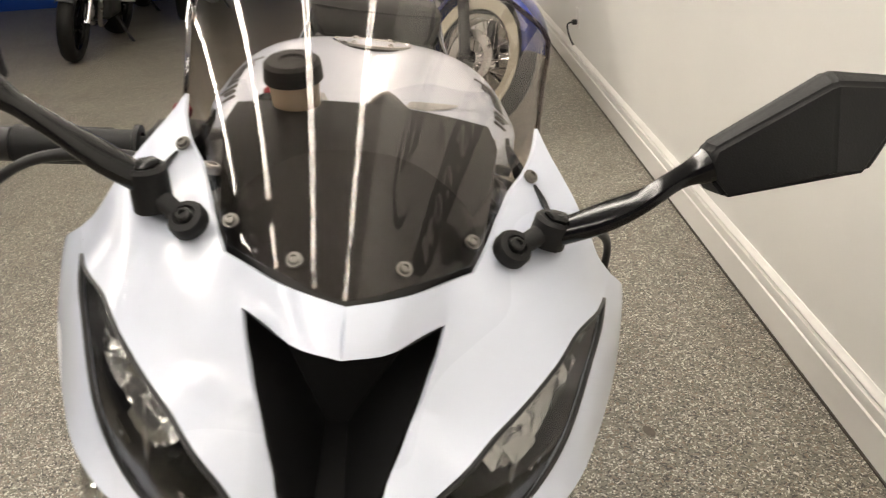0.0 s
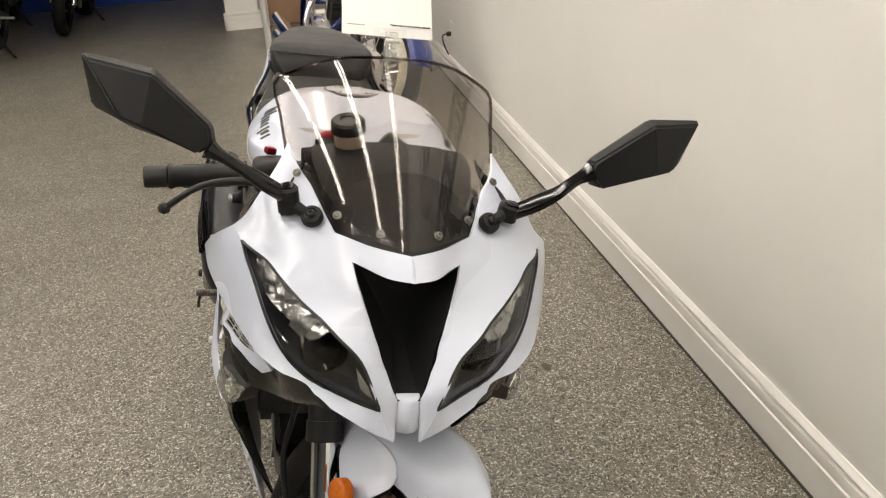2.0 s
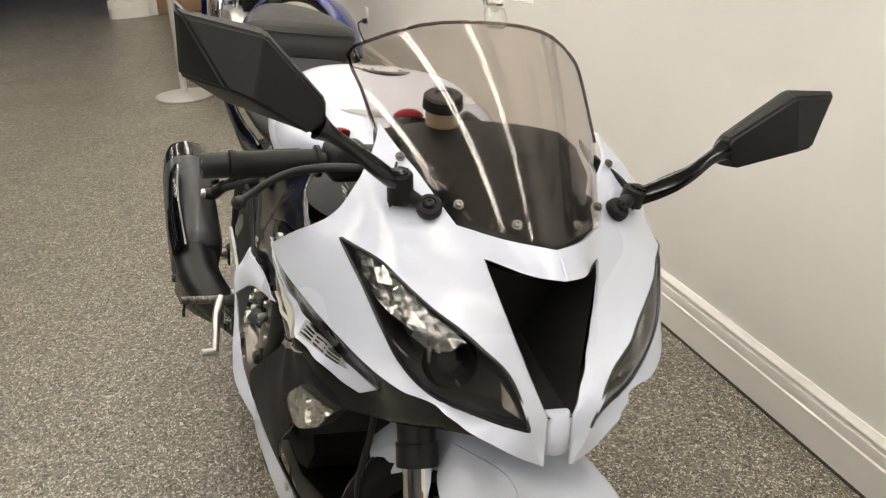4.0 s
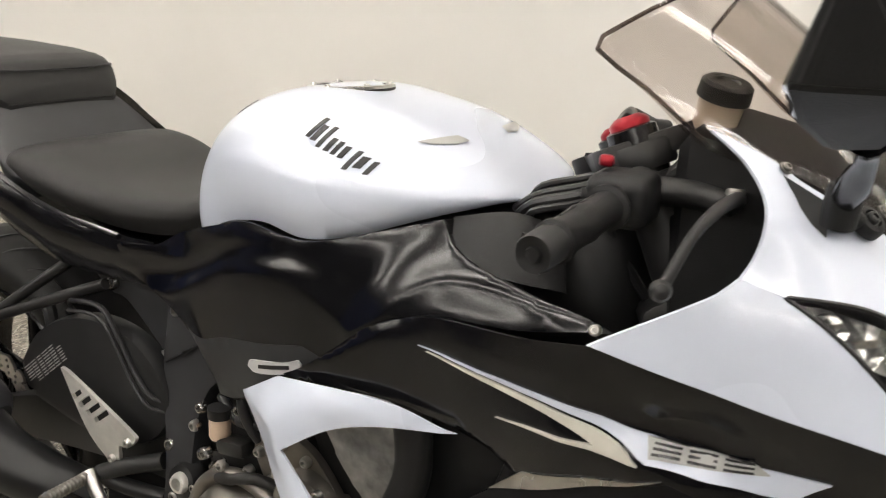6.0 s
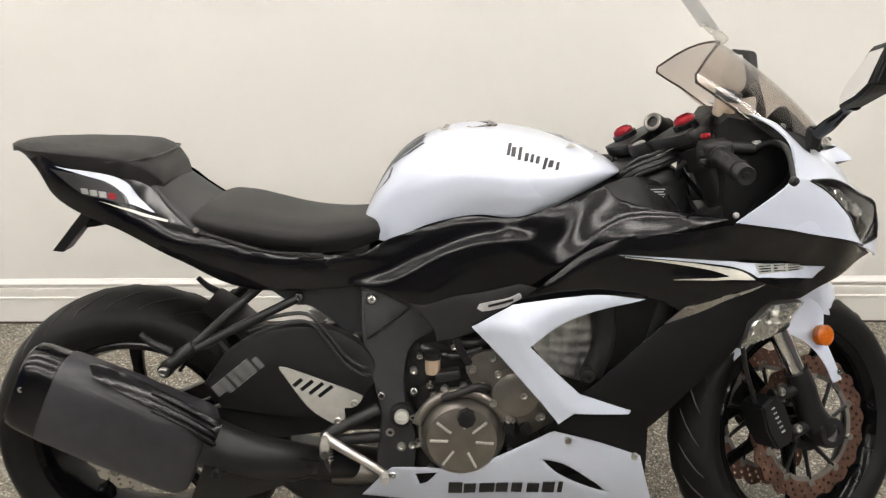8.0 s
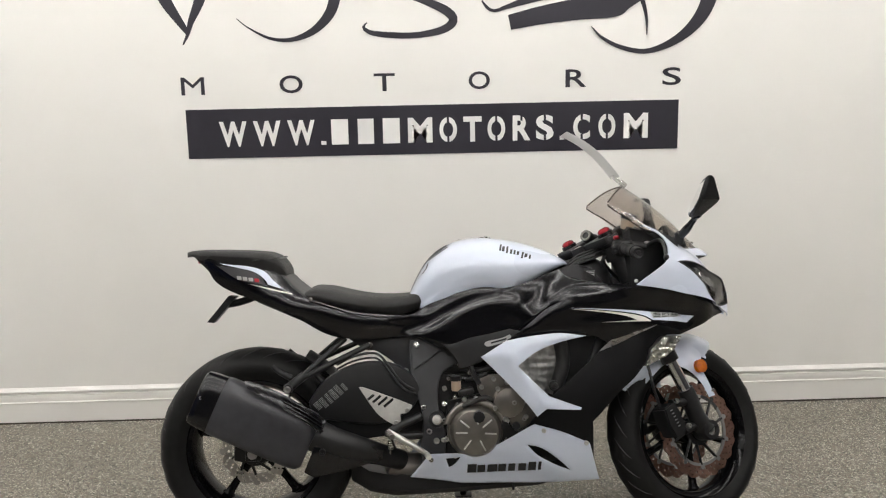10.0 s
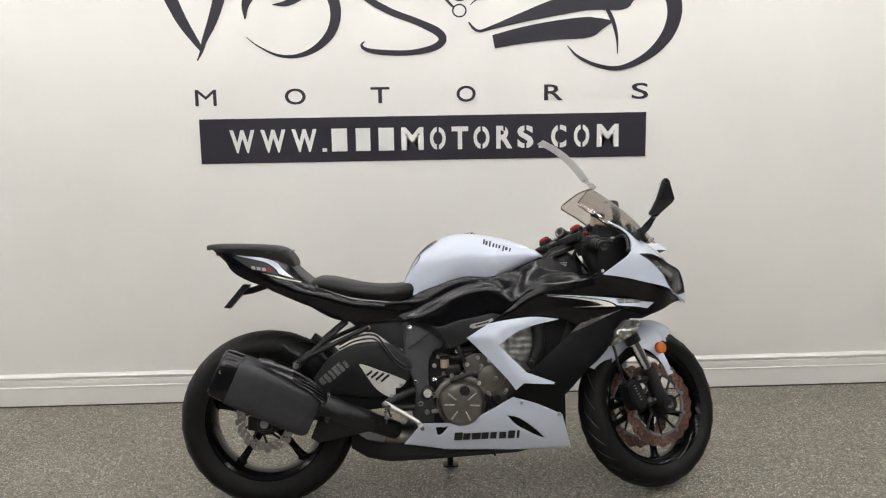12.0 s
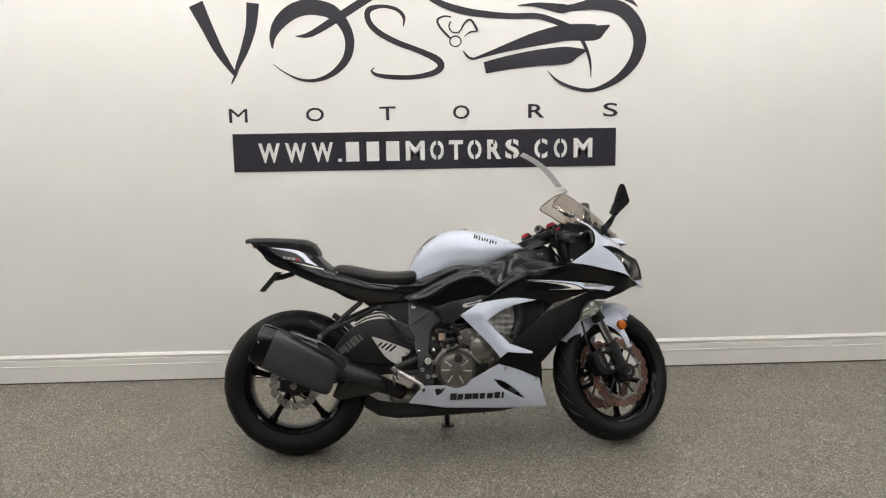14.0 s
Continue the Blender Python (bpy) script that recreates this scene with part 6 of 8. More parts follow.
for s in (1, -1):
    put = (lambda b: b) if s == 1 else flipped
    piv = part("pivot_plate", put(leaned(plate([(0.5, 0.668, 1), (0.6, 0.655), (0.68, 0.635, 1), (0.7, 0.61, 1), (0.64, 0.57), (0.6, 0.545), (0.585, 0.49), (0.588, 0.42), (0.605, 0.36), (0.595, 0.27), (0.575, 0.25, 1), (0.53, 0.25, 1), (0.525, 0.33), (0.535, 0.41), (0.515, 0.5), (0.5, 0.57)], 0.04, m=Matrix.Translation((0, -0.155, 0)), bevel=0.008), 0.003)), M_FRAME, bike, "dark grey aluminium pivot plate")
    part("pivot_gusset", put(leaned(plate([(0.5, 0.655, 1), (0.535, 0.66, 1), (0.6, 0.62, 1), (0.51, 0.56, 1)], 0.012, m=Matrix.Translation((0, -0.175, 0)), bevel=0.004), 0.003)), M_FRAME, piv)
    part("pivot_nut", put(leaned(join(lathe([(0.009, -0.027), (0.013, -0.027), (0.015, -0.023), (0.015, 0.01), (0.009, 0.01)], 28, Matrix.Translation((0.578, -0.165, 0.409)), True), lathe([(0.0005, -0.012), (0.0115, -0.012), (0.0115, 0.01), (0.0005, 0.01)], 6, Matrix.Translation((0.578, -0.165, 0.409)))), 0.004)), M_ALU, piv, "large steel pivot nut")
    part("pivot_ring", put(leaned(lathe([(0.015, -0.022), (0.024, -0.022), (0.026, -0.016), (0.026, 0.0), (0.015, 0.0)], 28, Matrix.Translation((0.578, -0.165, 0.409)), True), 0.008)), M_SATIN, piv)
    for q in ((0.523, 0.640, -0.183), (0.538, 0.448, -0.172), (0.553, 0.372, -0.172), (0.575, 0.342, -0.177), (0.6, 0.40, -0.172), (0.606, 0.345, -0.17), (0.603, 0.455, -0.172)):
        part("frame_bolt", put(leaned(bolt((q[0], q[2], q[1]), (0, -1, 0), 0.0095, 0.009), 0.006)), M_STEEL, piv)
    part("frame_spar", put(loft([[(x, y0, z0), (x, y0 - 0.03, z0), (x, y1 - 0.03, z1), (x, y1, z1)] for x, y0, z0, y1, z1 in ((0.56, -0.09, 0.62, -0.09, 0.73), (0.65, -0.11, 0.64, -0.11, 0.76), (0.85, -0.13, 0.66, -0.12, 0.79), (1.0, -0.09, 0.73, -0.08, 0.85), (1.08, -0.04, 0.77, -0.04, 0.89))])), M_FRAME, bike, "dark aluminium frame spar")
    # side bracket of the seat frame and its struts
    sub = part("subframe_plate", put(plate([(0.3, 0.672, 1), (0.4, 0.668), (0.52, 0.665, 1), (0.535, 0.6, 1), (0.52, 0.54), (0.5, 0.53, 1), (0.47, 0.565), (0.4, 0.62), (0.36, 0.628)], 0.02, m=Matrix.Translation((0, -0.105, 0)), bevel=0.004)), M_FRAME, bike, "dark grey seat frame bracket")
    for q in ((0.376, 0.644), (0.486, 0.555)):
        part("bracket_bolt", put(bolt((q[0], -0.118, q[1]), (0, -1, 0), 0.0105, 0.009)), M_STEEL, sub)
    part("peg_hanger", put(join(tube([(0.375, -0.133, 0.645), (0.25, -0.165, 0.592), (0.15, -0.19, 0.548)], 0.009, 10), tube([(0.3, -0.13, 0.668), (0.215, -0.165, 0.6), (0.15, -0.19, 0.545)], 0.009, 10), tube([(0.175, -0.185, 0.565), (0.14, -0.195, 0.54), (0.125, -0.2, 0.528)], 0.014, 10))), M_SATIN, bike, "black passenger peg hanger struts")
    part("passenger_peg", put(join(tube([(0.135, -0.2, 0.56), (0.1, -0.205, 0.58), (0.08, -0.205, 0.6)], [0.01, 0.008, 0.006], 10), lathe([(0.0005, -0.012), (0.014, -0.012), (0.016, 0.01), (0.0005, 0.01)], 18, Matrix.Translation((0.125, -0.21, 0.528))))), M_SATIN, bike, "folded black passenger footpeg")
    part("peg_bolt", put(bolt((0.125, -0.223, 0.528), (0, -1, 0), 0.011, 0.01)), M_STEEL, bike)
    # rider controls at the foot
    plate_holes = []
    for i in range(4):
        cx, cz = 0.376 + 0.018 * i, 0.489 - 0.0065 * i
        d = Vector((0.78, 0.62)) * (0.0125, 0.0165, 0.019, 0.019)[i]
        n = Vector((-0.62, 0.78)) * 0.0043
        plate_holes.append([(cx - d.x - n.x, cz - d.y - n.y), (cx + d.x - n.x, cz + d.y - n.y), (cx + d.x + n.x, cz + d.y + n.y), (cx - d.x + n.x, cz - d.y + n.y)])
    heel = part("heel_guard", put(plate([(0.343, 0.517, 1), (0.355, 0.52), (0.486, 0.467), (0.502, 0.454), (0.484, 0.436), (0.466, 0.434), (0.466, 0.412), (0.452, 0.402), (0.44, 0.404), (0.395, 0.438)], 0.006, plate_holes, Matrix.Translation((0, -0.19, 0)), step=0.006)), M_ALU, bike, "slotted aluminium heel guard")
    for q in ((0.487, 0.446), (0.452, 0.409)):
        part("guard_bolt", put(bolt((q[0], -0.193, q[1]), (0, -1, 0), 0.007, 0.006)), M_STEEL, heel)
    part("peg_bracket", put(join(tube([(0.53, -0.165, 0.42), (0.47, -0.19, 0.40), (0.43, -0.2, 0.38)], 0.013, 10), tube([(0.53, -0.165, 0.36), (0.46, -0.185, 0.365), (0.42, -0.2, 0.38)], 0.012, 10))), M_SATIN, bike, "black rearset bracket")
    peg = [(0.425, -0.205, 0.381), (0.432, -0.255, 0.384), (0.44, -0.303, 0.387)]
    pg = part("footpeg", put(tube(peg, [0.009, 0.0085, 0.008], 12)), M_PEG, bike, "knurled steel footpeg")
    part("peg_ribs", put(join(*[lathe([(0.0075, -0.002), (0.0098, 0), (0.0075, 0.002)], 12, between(Vector(peg[0]).lerp(Vector(peg[2]), 0.2 + 0.07 * k), Vector(peg[0]).lerp(Vector(peg[2]), 0.3 + 0.07 * k)), True) for k in range(11)])), M_PEG, pg)
    part("peg_feeler", put(tube([(0.438, -0.292, 0.384), (0.443, -0.296, 0.366), (0.449, -0.296, 0.352)], 0.0035, 8)), M_SATIN, pg)
    ped = part("foot_lever", put(tube([(0.425, -0.215, 0.385), (0.47, -0.23, 0.362), (0.52, -0.236, 0.333), (0.548, -0.24, 0.314)], [0.0105, 0.0098, 0.0085, 0.0075], 12)), M_STEEL, bike, "polished steel foot lever")
    part("lever_tip", put(tube([(0.543, -0.236, 0.314), (0.548, -0.268, 0.314)], 0.0085, 12, smooth=False)), M_ALU, ped)
    part("return_spring", put(tube([Vector((0.432, -0.2, 0.37)) + Vector((0.007 * math.cos(k * 0.8), 0.007 * math.sin(k * 0.8), -0.0009 * k)) for k in range(48)], 0.0016, 6, step=0.01)), M_STEEL, ped)
    part("rod", put(tube([(0.43, -0.19, 0.31), (0.431, -0.19, 0.35)], 0.003, 8)), M_STEEL, ped)
# cables that loop by the swingarm pivot
for y, lift, thin in ((-0.158, 0.0, 0.004), (-0.163, -0.014, 0.003)):
    part("cable", tube([(0.27, -0.12, 0.585 + lift), (0.33, y, 0.615 + lift), (0.395, y, 0.62 + lift), (0.43, y, 0.585 + lift), (0.465, y, 0.535 + lift), (0.5, y, 0.508 + lift), (0.53, y + 0.02, 0.5 + lift)], thin, 8), M_DECAL, bike, "black looped cable")

# exhaust: rounded five-sided silencer with a ribbed cover
def can_ring(c, up, h, d, k=0.0):
    """The silencer's cross-section: taller outside, rounded."""
    shape = [(-0.46, 0.42), (0.1, 0.5), (0.46, 0.34), (0.5, -0.1), (0.4, -0.42), (0.0, -0.5), (-0.42, -0.4), (-0.5, 0.0)]
    pts = spline([(a, b, 0) for a, b in shape], step=0.06)
    return [Vector(c) + Vector((0, -1, 0)) * p.x * d + Vector(up) * p.y * h for p in pts]


ax = Vector((0.325, 0.01, -0.155)).normalized()
upv = Vector((0.43, 0, 0.9)).normalized()
c0, L0 = Vector((-0.128, -0.252, 0.518)), 0.355
can_c = [c0 + ax * L0 * t for t in (0.14, 0.18, 0.5, 0.9, 0.96, 1.0)]
sil = part("silencer", loft([can_ring(c, upv, h, d) for c, h, d in zip(can_c, (0.176, 0.18, 0.184, 0.182, 0.176, 0.15), (0.104, 0.108, 0.114, 0.114, 0.11, 0.09))]), M_CAN, bike, "matte dark grey stubby exhaust silencer", 40)
part("end_cap", loft([can_ring(c0 + ax * L0 * t, upv, h, d) for t, h, d in ((-0.035, 0.15, 0.078), (-0.02, 0.164, 0.09), (0.03, 0.172, 0.1), (0.15, 0.178, 0.107))]), M_BLACKP, sil, "glossy black silencer end cap", 40)
part("outlet", tube([c0 + ax * -0.012 + Vector((0, -0.008, 0.005)), c0 + ax * 0.06], 0.026, 20, smooth=False), M_ENGDARK, sil)
part("cap_rivet", bolt(c0 + ax * 0.01 + Vector((0, -0.045, 0.012)), (0.1, -1, 0.1), 0.006, 0.005), M_STEEL, sil)

shield = part("heat_cover", panel([(0.008, 0, 0.567, 1), (0.04, 0, 0.562), (0.14, 0, 0.513), (0.245, 0, 0.442, 1), (0.229, 0, 0.404, 1), (0.17, 0, 0.452), (0.1, 0, 0.502), (0.016, 0, 0.549, 1)], Sheet([(0.008, -0.287, 0.565), (0.14, -0.29, 0.512), (0.245, -0.281, 0.44), (0.23, -0.306, 0.392), (0.12, -0.312, 0.48), (0.02, -0.304, 0.54)]), 0.006, 0.014, roll=0.002), M_BLACKP, sil, "glossy black ribbed heat cover", 30)
for k in range(4):
    o = Vector((0.004, -0.004 - 0.003 * k, -0.011 * k))
    part("cover_rib", tube([Vector((0.12, -0.294, 0.517)) + o, Vector((0.18, -0.294, 0.483)) + o, Vector((0.232, -0.288, 0.444)) + o], 0.0032, 8), M_BLACKP, shield)
part("link_pipe", tube([(0.2, -0.25, 0.395), (0.28, -0.235, 0.355), (0.38, -0.18, 0.315), (0.46, -0.1, 0.27)], [0.05, 0.045, 0.034, 0.032], 20), M_SATIN, bike, "dark exhaust link pipe")
part("pipe_shield", panel([(0.23, 0, 0.418, 1), (0.3, 0, 0.385), (0.37, 0, 0.347), (0.412, 0, 0.327, 1), (0.408, 0, 0.296, 1), (0.32, 0, 0.285), (0.2, 0, 0.272, 1), (0.175, 0, 0.29, 1)], Sheet([(0.2, -0.296, 0.36), (0.3, -0.26, 0.39), (0.4, -0.215, 0.33), (0.37, -0.215, 0.28), (0.2, -0.285, 0.28), (0.28, -0.275, 0.34)]), 0.005, 0.016, roll=0.003), M_BLACKP, bike, "glossy black exhaust pipe shield", 40)
part("pipe_clamp", bolt((0.232, -0.296, 0.35), (0, -1, 0), 0.01, 0.008), M_SATIN, bike)
part("collector", tube([(0.42, -0.06, 0.25), (0.5, -0.05, 0.225), (0.7, -0.03, 0.215)], 0.055, 16), M_ENGINE, bike, "bronze exhaust collector under the engine")
part("drain_tube", tube([(0.815, -0.12, 0.2), (0.816, -0.122, 0.165)], 0.004, 8), M_DECAL, bike)
# side stand on the far side
part("side_stand", join(tube([(0.66, 0.13, 0.27), (0.67, 0.2, 0.14), (0.675, 0.262, 0.052)], 0.0125, 12), box(0.06, 0.05, 0.008, Matrix.Translation((0.675, 0.265, 0.05)) @ pose(0, 0, 0, 10.5, 0, 0), 0.003)), M_SATIN, bike, "black steel side stand")

# ---- handlebar, yoke and controls, turned with the fork ----
part("upper_yoke", steered(join(plate([(-0.045, 0.115), (-0.02, 0.13), (0.05, 0.118), (0.066, 0.09), (0.03, 0.04), (-0.055, 0.03), (-0.055, -0.03), (0.03, -0.04), (0.066, -0.09), (0.05, -0.118), (-0.02, -0.13), (-0.045, -0.115)], 0.024, m=Matrix.Translation(leg(0.014)) @ Matrix(((0.902, -0.432, 0, 0), (0, 0, 1, 0), (0.432, 0.902, 0, 0), (0, 0, 0, 1))), bevel=0.003))), M_SATIN, bike, "black cast upper yoke")
for y in (-0.104, 0.104):
    part("yoke_boss", steered(lathe([(0.0265, -0.001), (0.034, -0.001), (0.0365, 0.003), (0.0365, 0.022), (0.034, 0.026), (0.0265, 0.026)], 32, between(leg(0.034, y), leg(-0.03, y)), True)), M_SATIN, bike, "round clamp of the upper yoke")
key_at = leg(-0.018, 0, 0.034)
key_to = key_at + STEER_UP * 0.06 - FORK_FWD * 0.06 + Vector((0, -0.04, 0))
part("ignition_ring", steered(lathe([(0.011, 0.0), (0.0195, 0.0), (0.0195, 0.0035), (0.0165, 0.005), (0.012, 0.0035)], 28, between(key_at, key_to), True)), M_PEG, bike, "steel ring round the key slot")
part("steering_nut", steered(lathe([(0.0005, 0.006), (0.01, 0.007), (0.0145, 0.005), (0.016, 0.0), (0.0005, 0.0)], 12, between(leg(0.008, 0, -0.02), leg(-0.1, 0, -0.02)))), M_STEEL, bike, "steel steering stem nut")
part("ignition", steered(lathe([(0.0005, -0.002), (0.0105, -0.002), (0.0112, 0.002), (0.019, 0.001), (0.0205, -0.002), (0.0205, -0.03), (0.026, -0.045), (0.0005, -0.045)], 28, between(key_at, key_to))), M_SATIN, bike, "black ignition lock")
for s in (1, -1):
    put = (lambda b: b) if s == 1 else flipped
    root, end = Vector((1.125, -0.13, 0.905)), Vector((1.022, -0.365, 0.835))
    d = (end - root).normalized()
    bar = part("clip_on", steered(put(join(tube([root - d * 0.02, end - d * 0.02], 0.011, 14, smooth=False), tube([leg(0.04, -0.104), leg(0.085, -0.104)], 0.036, 24, smooth=False), tube([leg(0.06, -0.104), root + d * 0.03], 0.018, 12, smooth=False)))), M_SATIN, bike, "black clip-on handlebar")
    part("grip", steered(put(lathe([(0.0145, 0.0), (0.0215, 0.001), (0.0215, 0.006), (0.0165, 0.008), (0.0165, 0.05), (0.018, 0.06), (0.0165, 0.07), (0.0168, 0.108), (0.019, 0.112), (0.019, 0.117), (0.0145, 0.119)], 28, between(root + d * 0.105, end), True))), M_PLASTIC, bar, "ribbed black rubber grip")
    part("grip_ribs", steered(put(join(*[tube([root + d * 0.13 + Vector(o) * 0.0172, root + d * 0.2 + Vector(o) * 0.0172], 0.0012, 5, smooth=False) for o in ((0.9, 0.39, 0.2), (-0.9, -0.3, 0.3), (0.3, 0.1, 0.95), (-0.35, -0.2, 0.9), (0.2, 0.1, -0.96))]))), M_DECAL, bar)
    part("bar_end", steered(put(lathe([(0.0005, 0.034), (0.006, 0.034), (0.007, 0.031), (0.0155, 0.033), (0.0165, 0.03), (0.0165, 0.0), (0.0005, 0.0)], 24, between(root + d * 0.225, end + d * 0.05)))), M_SATIN, bar, "black bar end weight")
    sw = box(0.06, 0.055, 0.05, between(root + d * 0.07, end) @ Matrix.Translation((0, 0, 0)), 0.012, 3)
    pod = part("switch_pod", steered(put(sw)), M_PLASTIC, bar, "black switch housing")
    part("kill_switch", steered(put(box(0.014, 0.018, 0.012, Matrix.Translation(root + d * 0.07 + Vector((-0.02, 0.0, 0.032))), 0.004))), M_RED if s == 1 else M_SATIN, pod, "red kill switch" if s == 1 else "")
    part("pod_buttons", steered(put(join(box(0.012, 0.012, 0.01, Matrix.Translation(root + d * 0.07 + Vector((-0.034, -0.006, 0.0))), 0.002), box(0.01, 0.014, 0.01, Matrix.Translation(root + d * 0.085 + Vector((-0.032, 0.0, -0.012))), 0.002)))), M_SATIN, pod)
    clamp = root + d * 0.035
    part("lever_bracket", steered(put(join(lathe([(0.012, -0.012), (0.02, -0.012), (0.02, 0.012), (0.012, 0.012)], 20, between(clamp, end), True), tube([clamp, clamp + Vector((0.05, -0.005, 0.002)), clamp + Vector((0.085, -0.03, -0.004))], [0.015, 0.014, 0.011], 12)))), M_SATIN, bar, "black lever bracket")
    lev = [clamp + Vector((0.085, -0.03, -0.004)), clamp + Vector((0.082, -0.07, 0.003)), clamp + Vector((0.06, -0.125, -0.005)), clamp + Vector((0.035, -0.168, -0.028)), clamp + Vector((0.012, -0.2, -0.072))]
    part("brake_lever" if s == 1 else "clutch_lever", steered(put(tube(lev, [0.0078, 0.0068, 0.0058, 0.0048, 0.005], 12))), M_SATIN, bar, "curved black hand lever")
    part("lever_ball", steered(put(lathe([(0.0005, -0.009), (0.006, -0.007), (0.009, 0), (0.006, 0.007), (0.0005, 0.009)], 16, Matrix.Translation(lev[-1])))), M_SATIN, bar)
    part("lever_pivot", steered(put(bolt(clamp + Vector((0.086, -0.03, 0.006)), (0, 0, 1), 0.009, 0.006))), M_STEEL, bar)
    part("cable_run", steered(put(tube([clamp + Vector((0.04, 0.02, 0.0)), clamp + Vector((0.06, 0.07, 0.02)), clamp + Vector((0.02, 0.12, -0.02)), leg(0.2, -0.05, 0.05)], 0.0055, 8))), M_DECAL, bar)
    part("cable_run", steered(put(tube([root + Vector((0.0, 0.0, -0.01)), root + Vector((-0.03, 0.05, -0.05)), leg(0.2, -0.06, 0.0)], 0.006, 8))), M_DECAL, bar)
# brake fluid reservoir on its arm
rb, rt = Vector((1.218, -0.06, 0.981)), Vector((1.23, -0.068, 1.034))
cup = part("brake_reservoir", lathe([(0.0005, 0.0), (0.018, 0.0), (0.021, 0.004), (0.0225, 0.034), (0.0005, 0.034)], 32, between(rb, rt)), M_FLUID, bike, "translucent reservoir with amber brake fluid")
part("reservoir_cap", lathe([(0.0005, 0.05), (0.01, 0.05), (0.012, 0.052), (0.022, 0.052), (0.0255, 0.049), (0.0265, 0.034), (0.0005, 0.032)], 32, between(rb, rt)), M_SATIN, cup, "black screw cap")
part("reservoir_arm", tube([rb, rb + Vector((-0.015, -0.02, -0.03)), Vector((1.175, -0.115, 0.915))], 0.007, 8), M_SATIN, cup)
# air box and dark filling between frame and forks
part("airbox", loft([[(x, -w, z0), (x, w, z0), (x, w, z1), (x, -w, z1)] for x, w, z0, z1 in ((0.56, 0.1, 0.62, 0.76), (0.75, 0.13, 0.63, 0.81), (0.95, 0.12, 0.65, 0.85), (1.03, 0.07, 0.7, 0.865))]), M_SATIN, bike, "black air box under the tank")
part("duct_cover", panel([(0.975, -0.14, 0.862, 1), (1.04, -0.12, 0.875), (1.09, -0.1, 0.86, 1), (1.12, -0.15, 0.81, 1), (1.06, -0.19, 0.825), (1.0, -0.175, 0.842)], Sheet([(0.975, -0.14, 0.862), (1.04, -0.12, 0.875), (1.09, -0.1, 0.86), (1.12, -0.16, 0.81), (1.06, -0.19, 0.825), (1.0, -0.175, 0.842), (1.05, -0.16, 0.85)], (0.1, -1, 0.6)), 0.004, 0.02), M_PLASTIC, bike, "matte black duct cover", 60)
def hump(x, w, z0, z1):
    """A round-shouldered section of the filling behind the yoke."""
    return [(x, y * w, z) for y, z in ((-1, z0), (1, z0), (1, z1 - 0.035), (0.88, z1 - 0.01), (0.55, z1), (-0.55, z1), (-0.88, z1 - 0.01), (-1, z1 - 0.035))]


part("wiring_cover", loft([hump(*row) for row in ((1.0, 0.07, 0.76, 0.862), (1.03, 0.09, 0.75, 0.882), (1.07, 0.1, 0.74, 0.893), (1.11, 0.1, 0.74, 0.893), (1.145, 0.085, 0.74, 0.872), (1.165, 0.06, 0.74, 0.84))]), M_SATIN, bike, "dark wiring and duct filling behind the yoke", 50)
for k, (dz, dy) in enumerate(((0.0, 0.0), (-0.009, -0.008), (0.008, 0.01), (-0.017, -0.012))):
    part("cable", tube([(1.015 + 0.006 * k, -0.075 + dy, 0.868 + dz), (1.05, -0.09 + dy, 0.892 + dz), (1.09, -0.09 + dy, 0.906 + dz), (1.125, -0.07 + dy, 0.917 + dz), (1.15, -0.03 + dy, 0.92 + dz)], 0.0045 if k != 1 else 0.0065, 8), M_DECAL, bike, "black wiring loom below the yoke")
part("frame_head", loft([[(1.03, -0.06, 0.78), (1.03, 0.06, 0.78), (1.03, 0.06, 0.87), (1.03, -0.06, 0.87)], [(1.1, -0.045, 0.76), (1.1, 0.045, 0.76), (1.08, 0.045, 0.9), (1.08, -0.045, 0.9)]]), M_FRAME, bike, "dark frame head")
lab = part("warning_label", plate([(1.06, 0.862, 1), (1.098, 0.858, 1), (1.1, 0.822, 1), (1.066, 0.826, 1)], 0.002, m=Matrix.Translation((0, -0.142, 0))), M_DECAL, bike, "black warning label with small white print")
for i in range(6):
    part("print_line", box(0.028 - 0.005 * (i % 2), 0.0012, 0.0022, Matrix.Translation((1.08, -0.1438, 0.853 - 0.005 * i))), M_LABEL, lab)

# ---- lettering on the wall ----
def flat_text(name, body, x0, x1, z0, z1, y, material, parent, bold=0.0, label=""):
    """One line of the built-in font, stretched into a box on the wall, a hair thick."""
    cu = bpy.data.curves.new(name, "FONT")
    cu.body, cu.size, cu.extrude, cu.offset, cu.resolution_u = body, 1.0, 0.0008, bold, 4
    tmp = new(name, cu)
    bpy.context.view_layer.update()
    me = bpy.data.meshes.new_from_object(tmp)
    bpy.data.objects.remove(tmp)
    bpy.data.curves.remove(cu)
    bm = bmesh.new()
    bm.from_mesh(me)
    bpy.data.meshes.remove(me)
    lo = [min(v.co[i] for v in bm.verts) for i in (0, 1)]
    hi = [max(v.co[i] for v in bm.verts) for i in (0, 1)]
    for v in bm.verts:
        u, w = (v.co.x - lo[0]) / (hi[0] - lo[0]), (v.co.y - lo[1]) / (hi[1] - lo[1])
        v.co = Vector((x0 + (x1 - x0) * u, y - v.co.z, z0 + (z1 - z0) * w))
    return part(name, bm, material, parent, label)


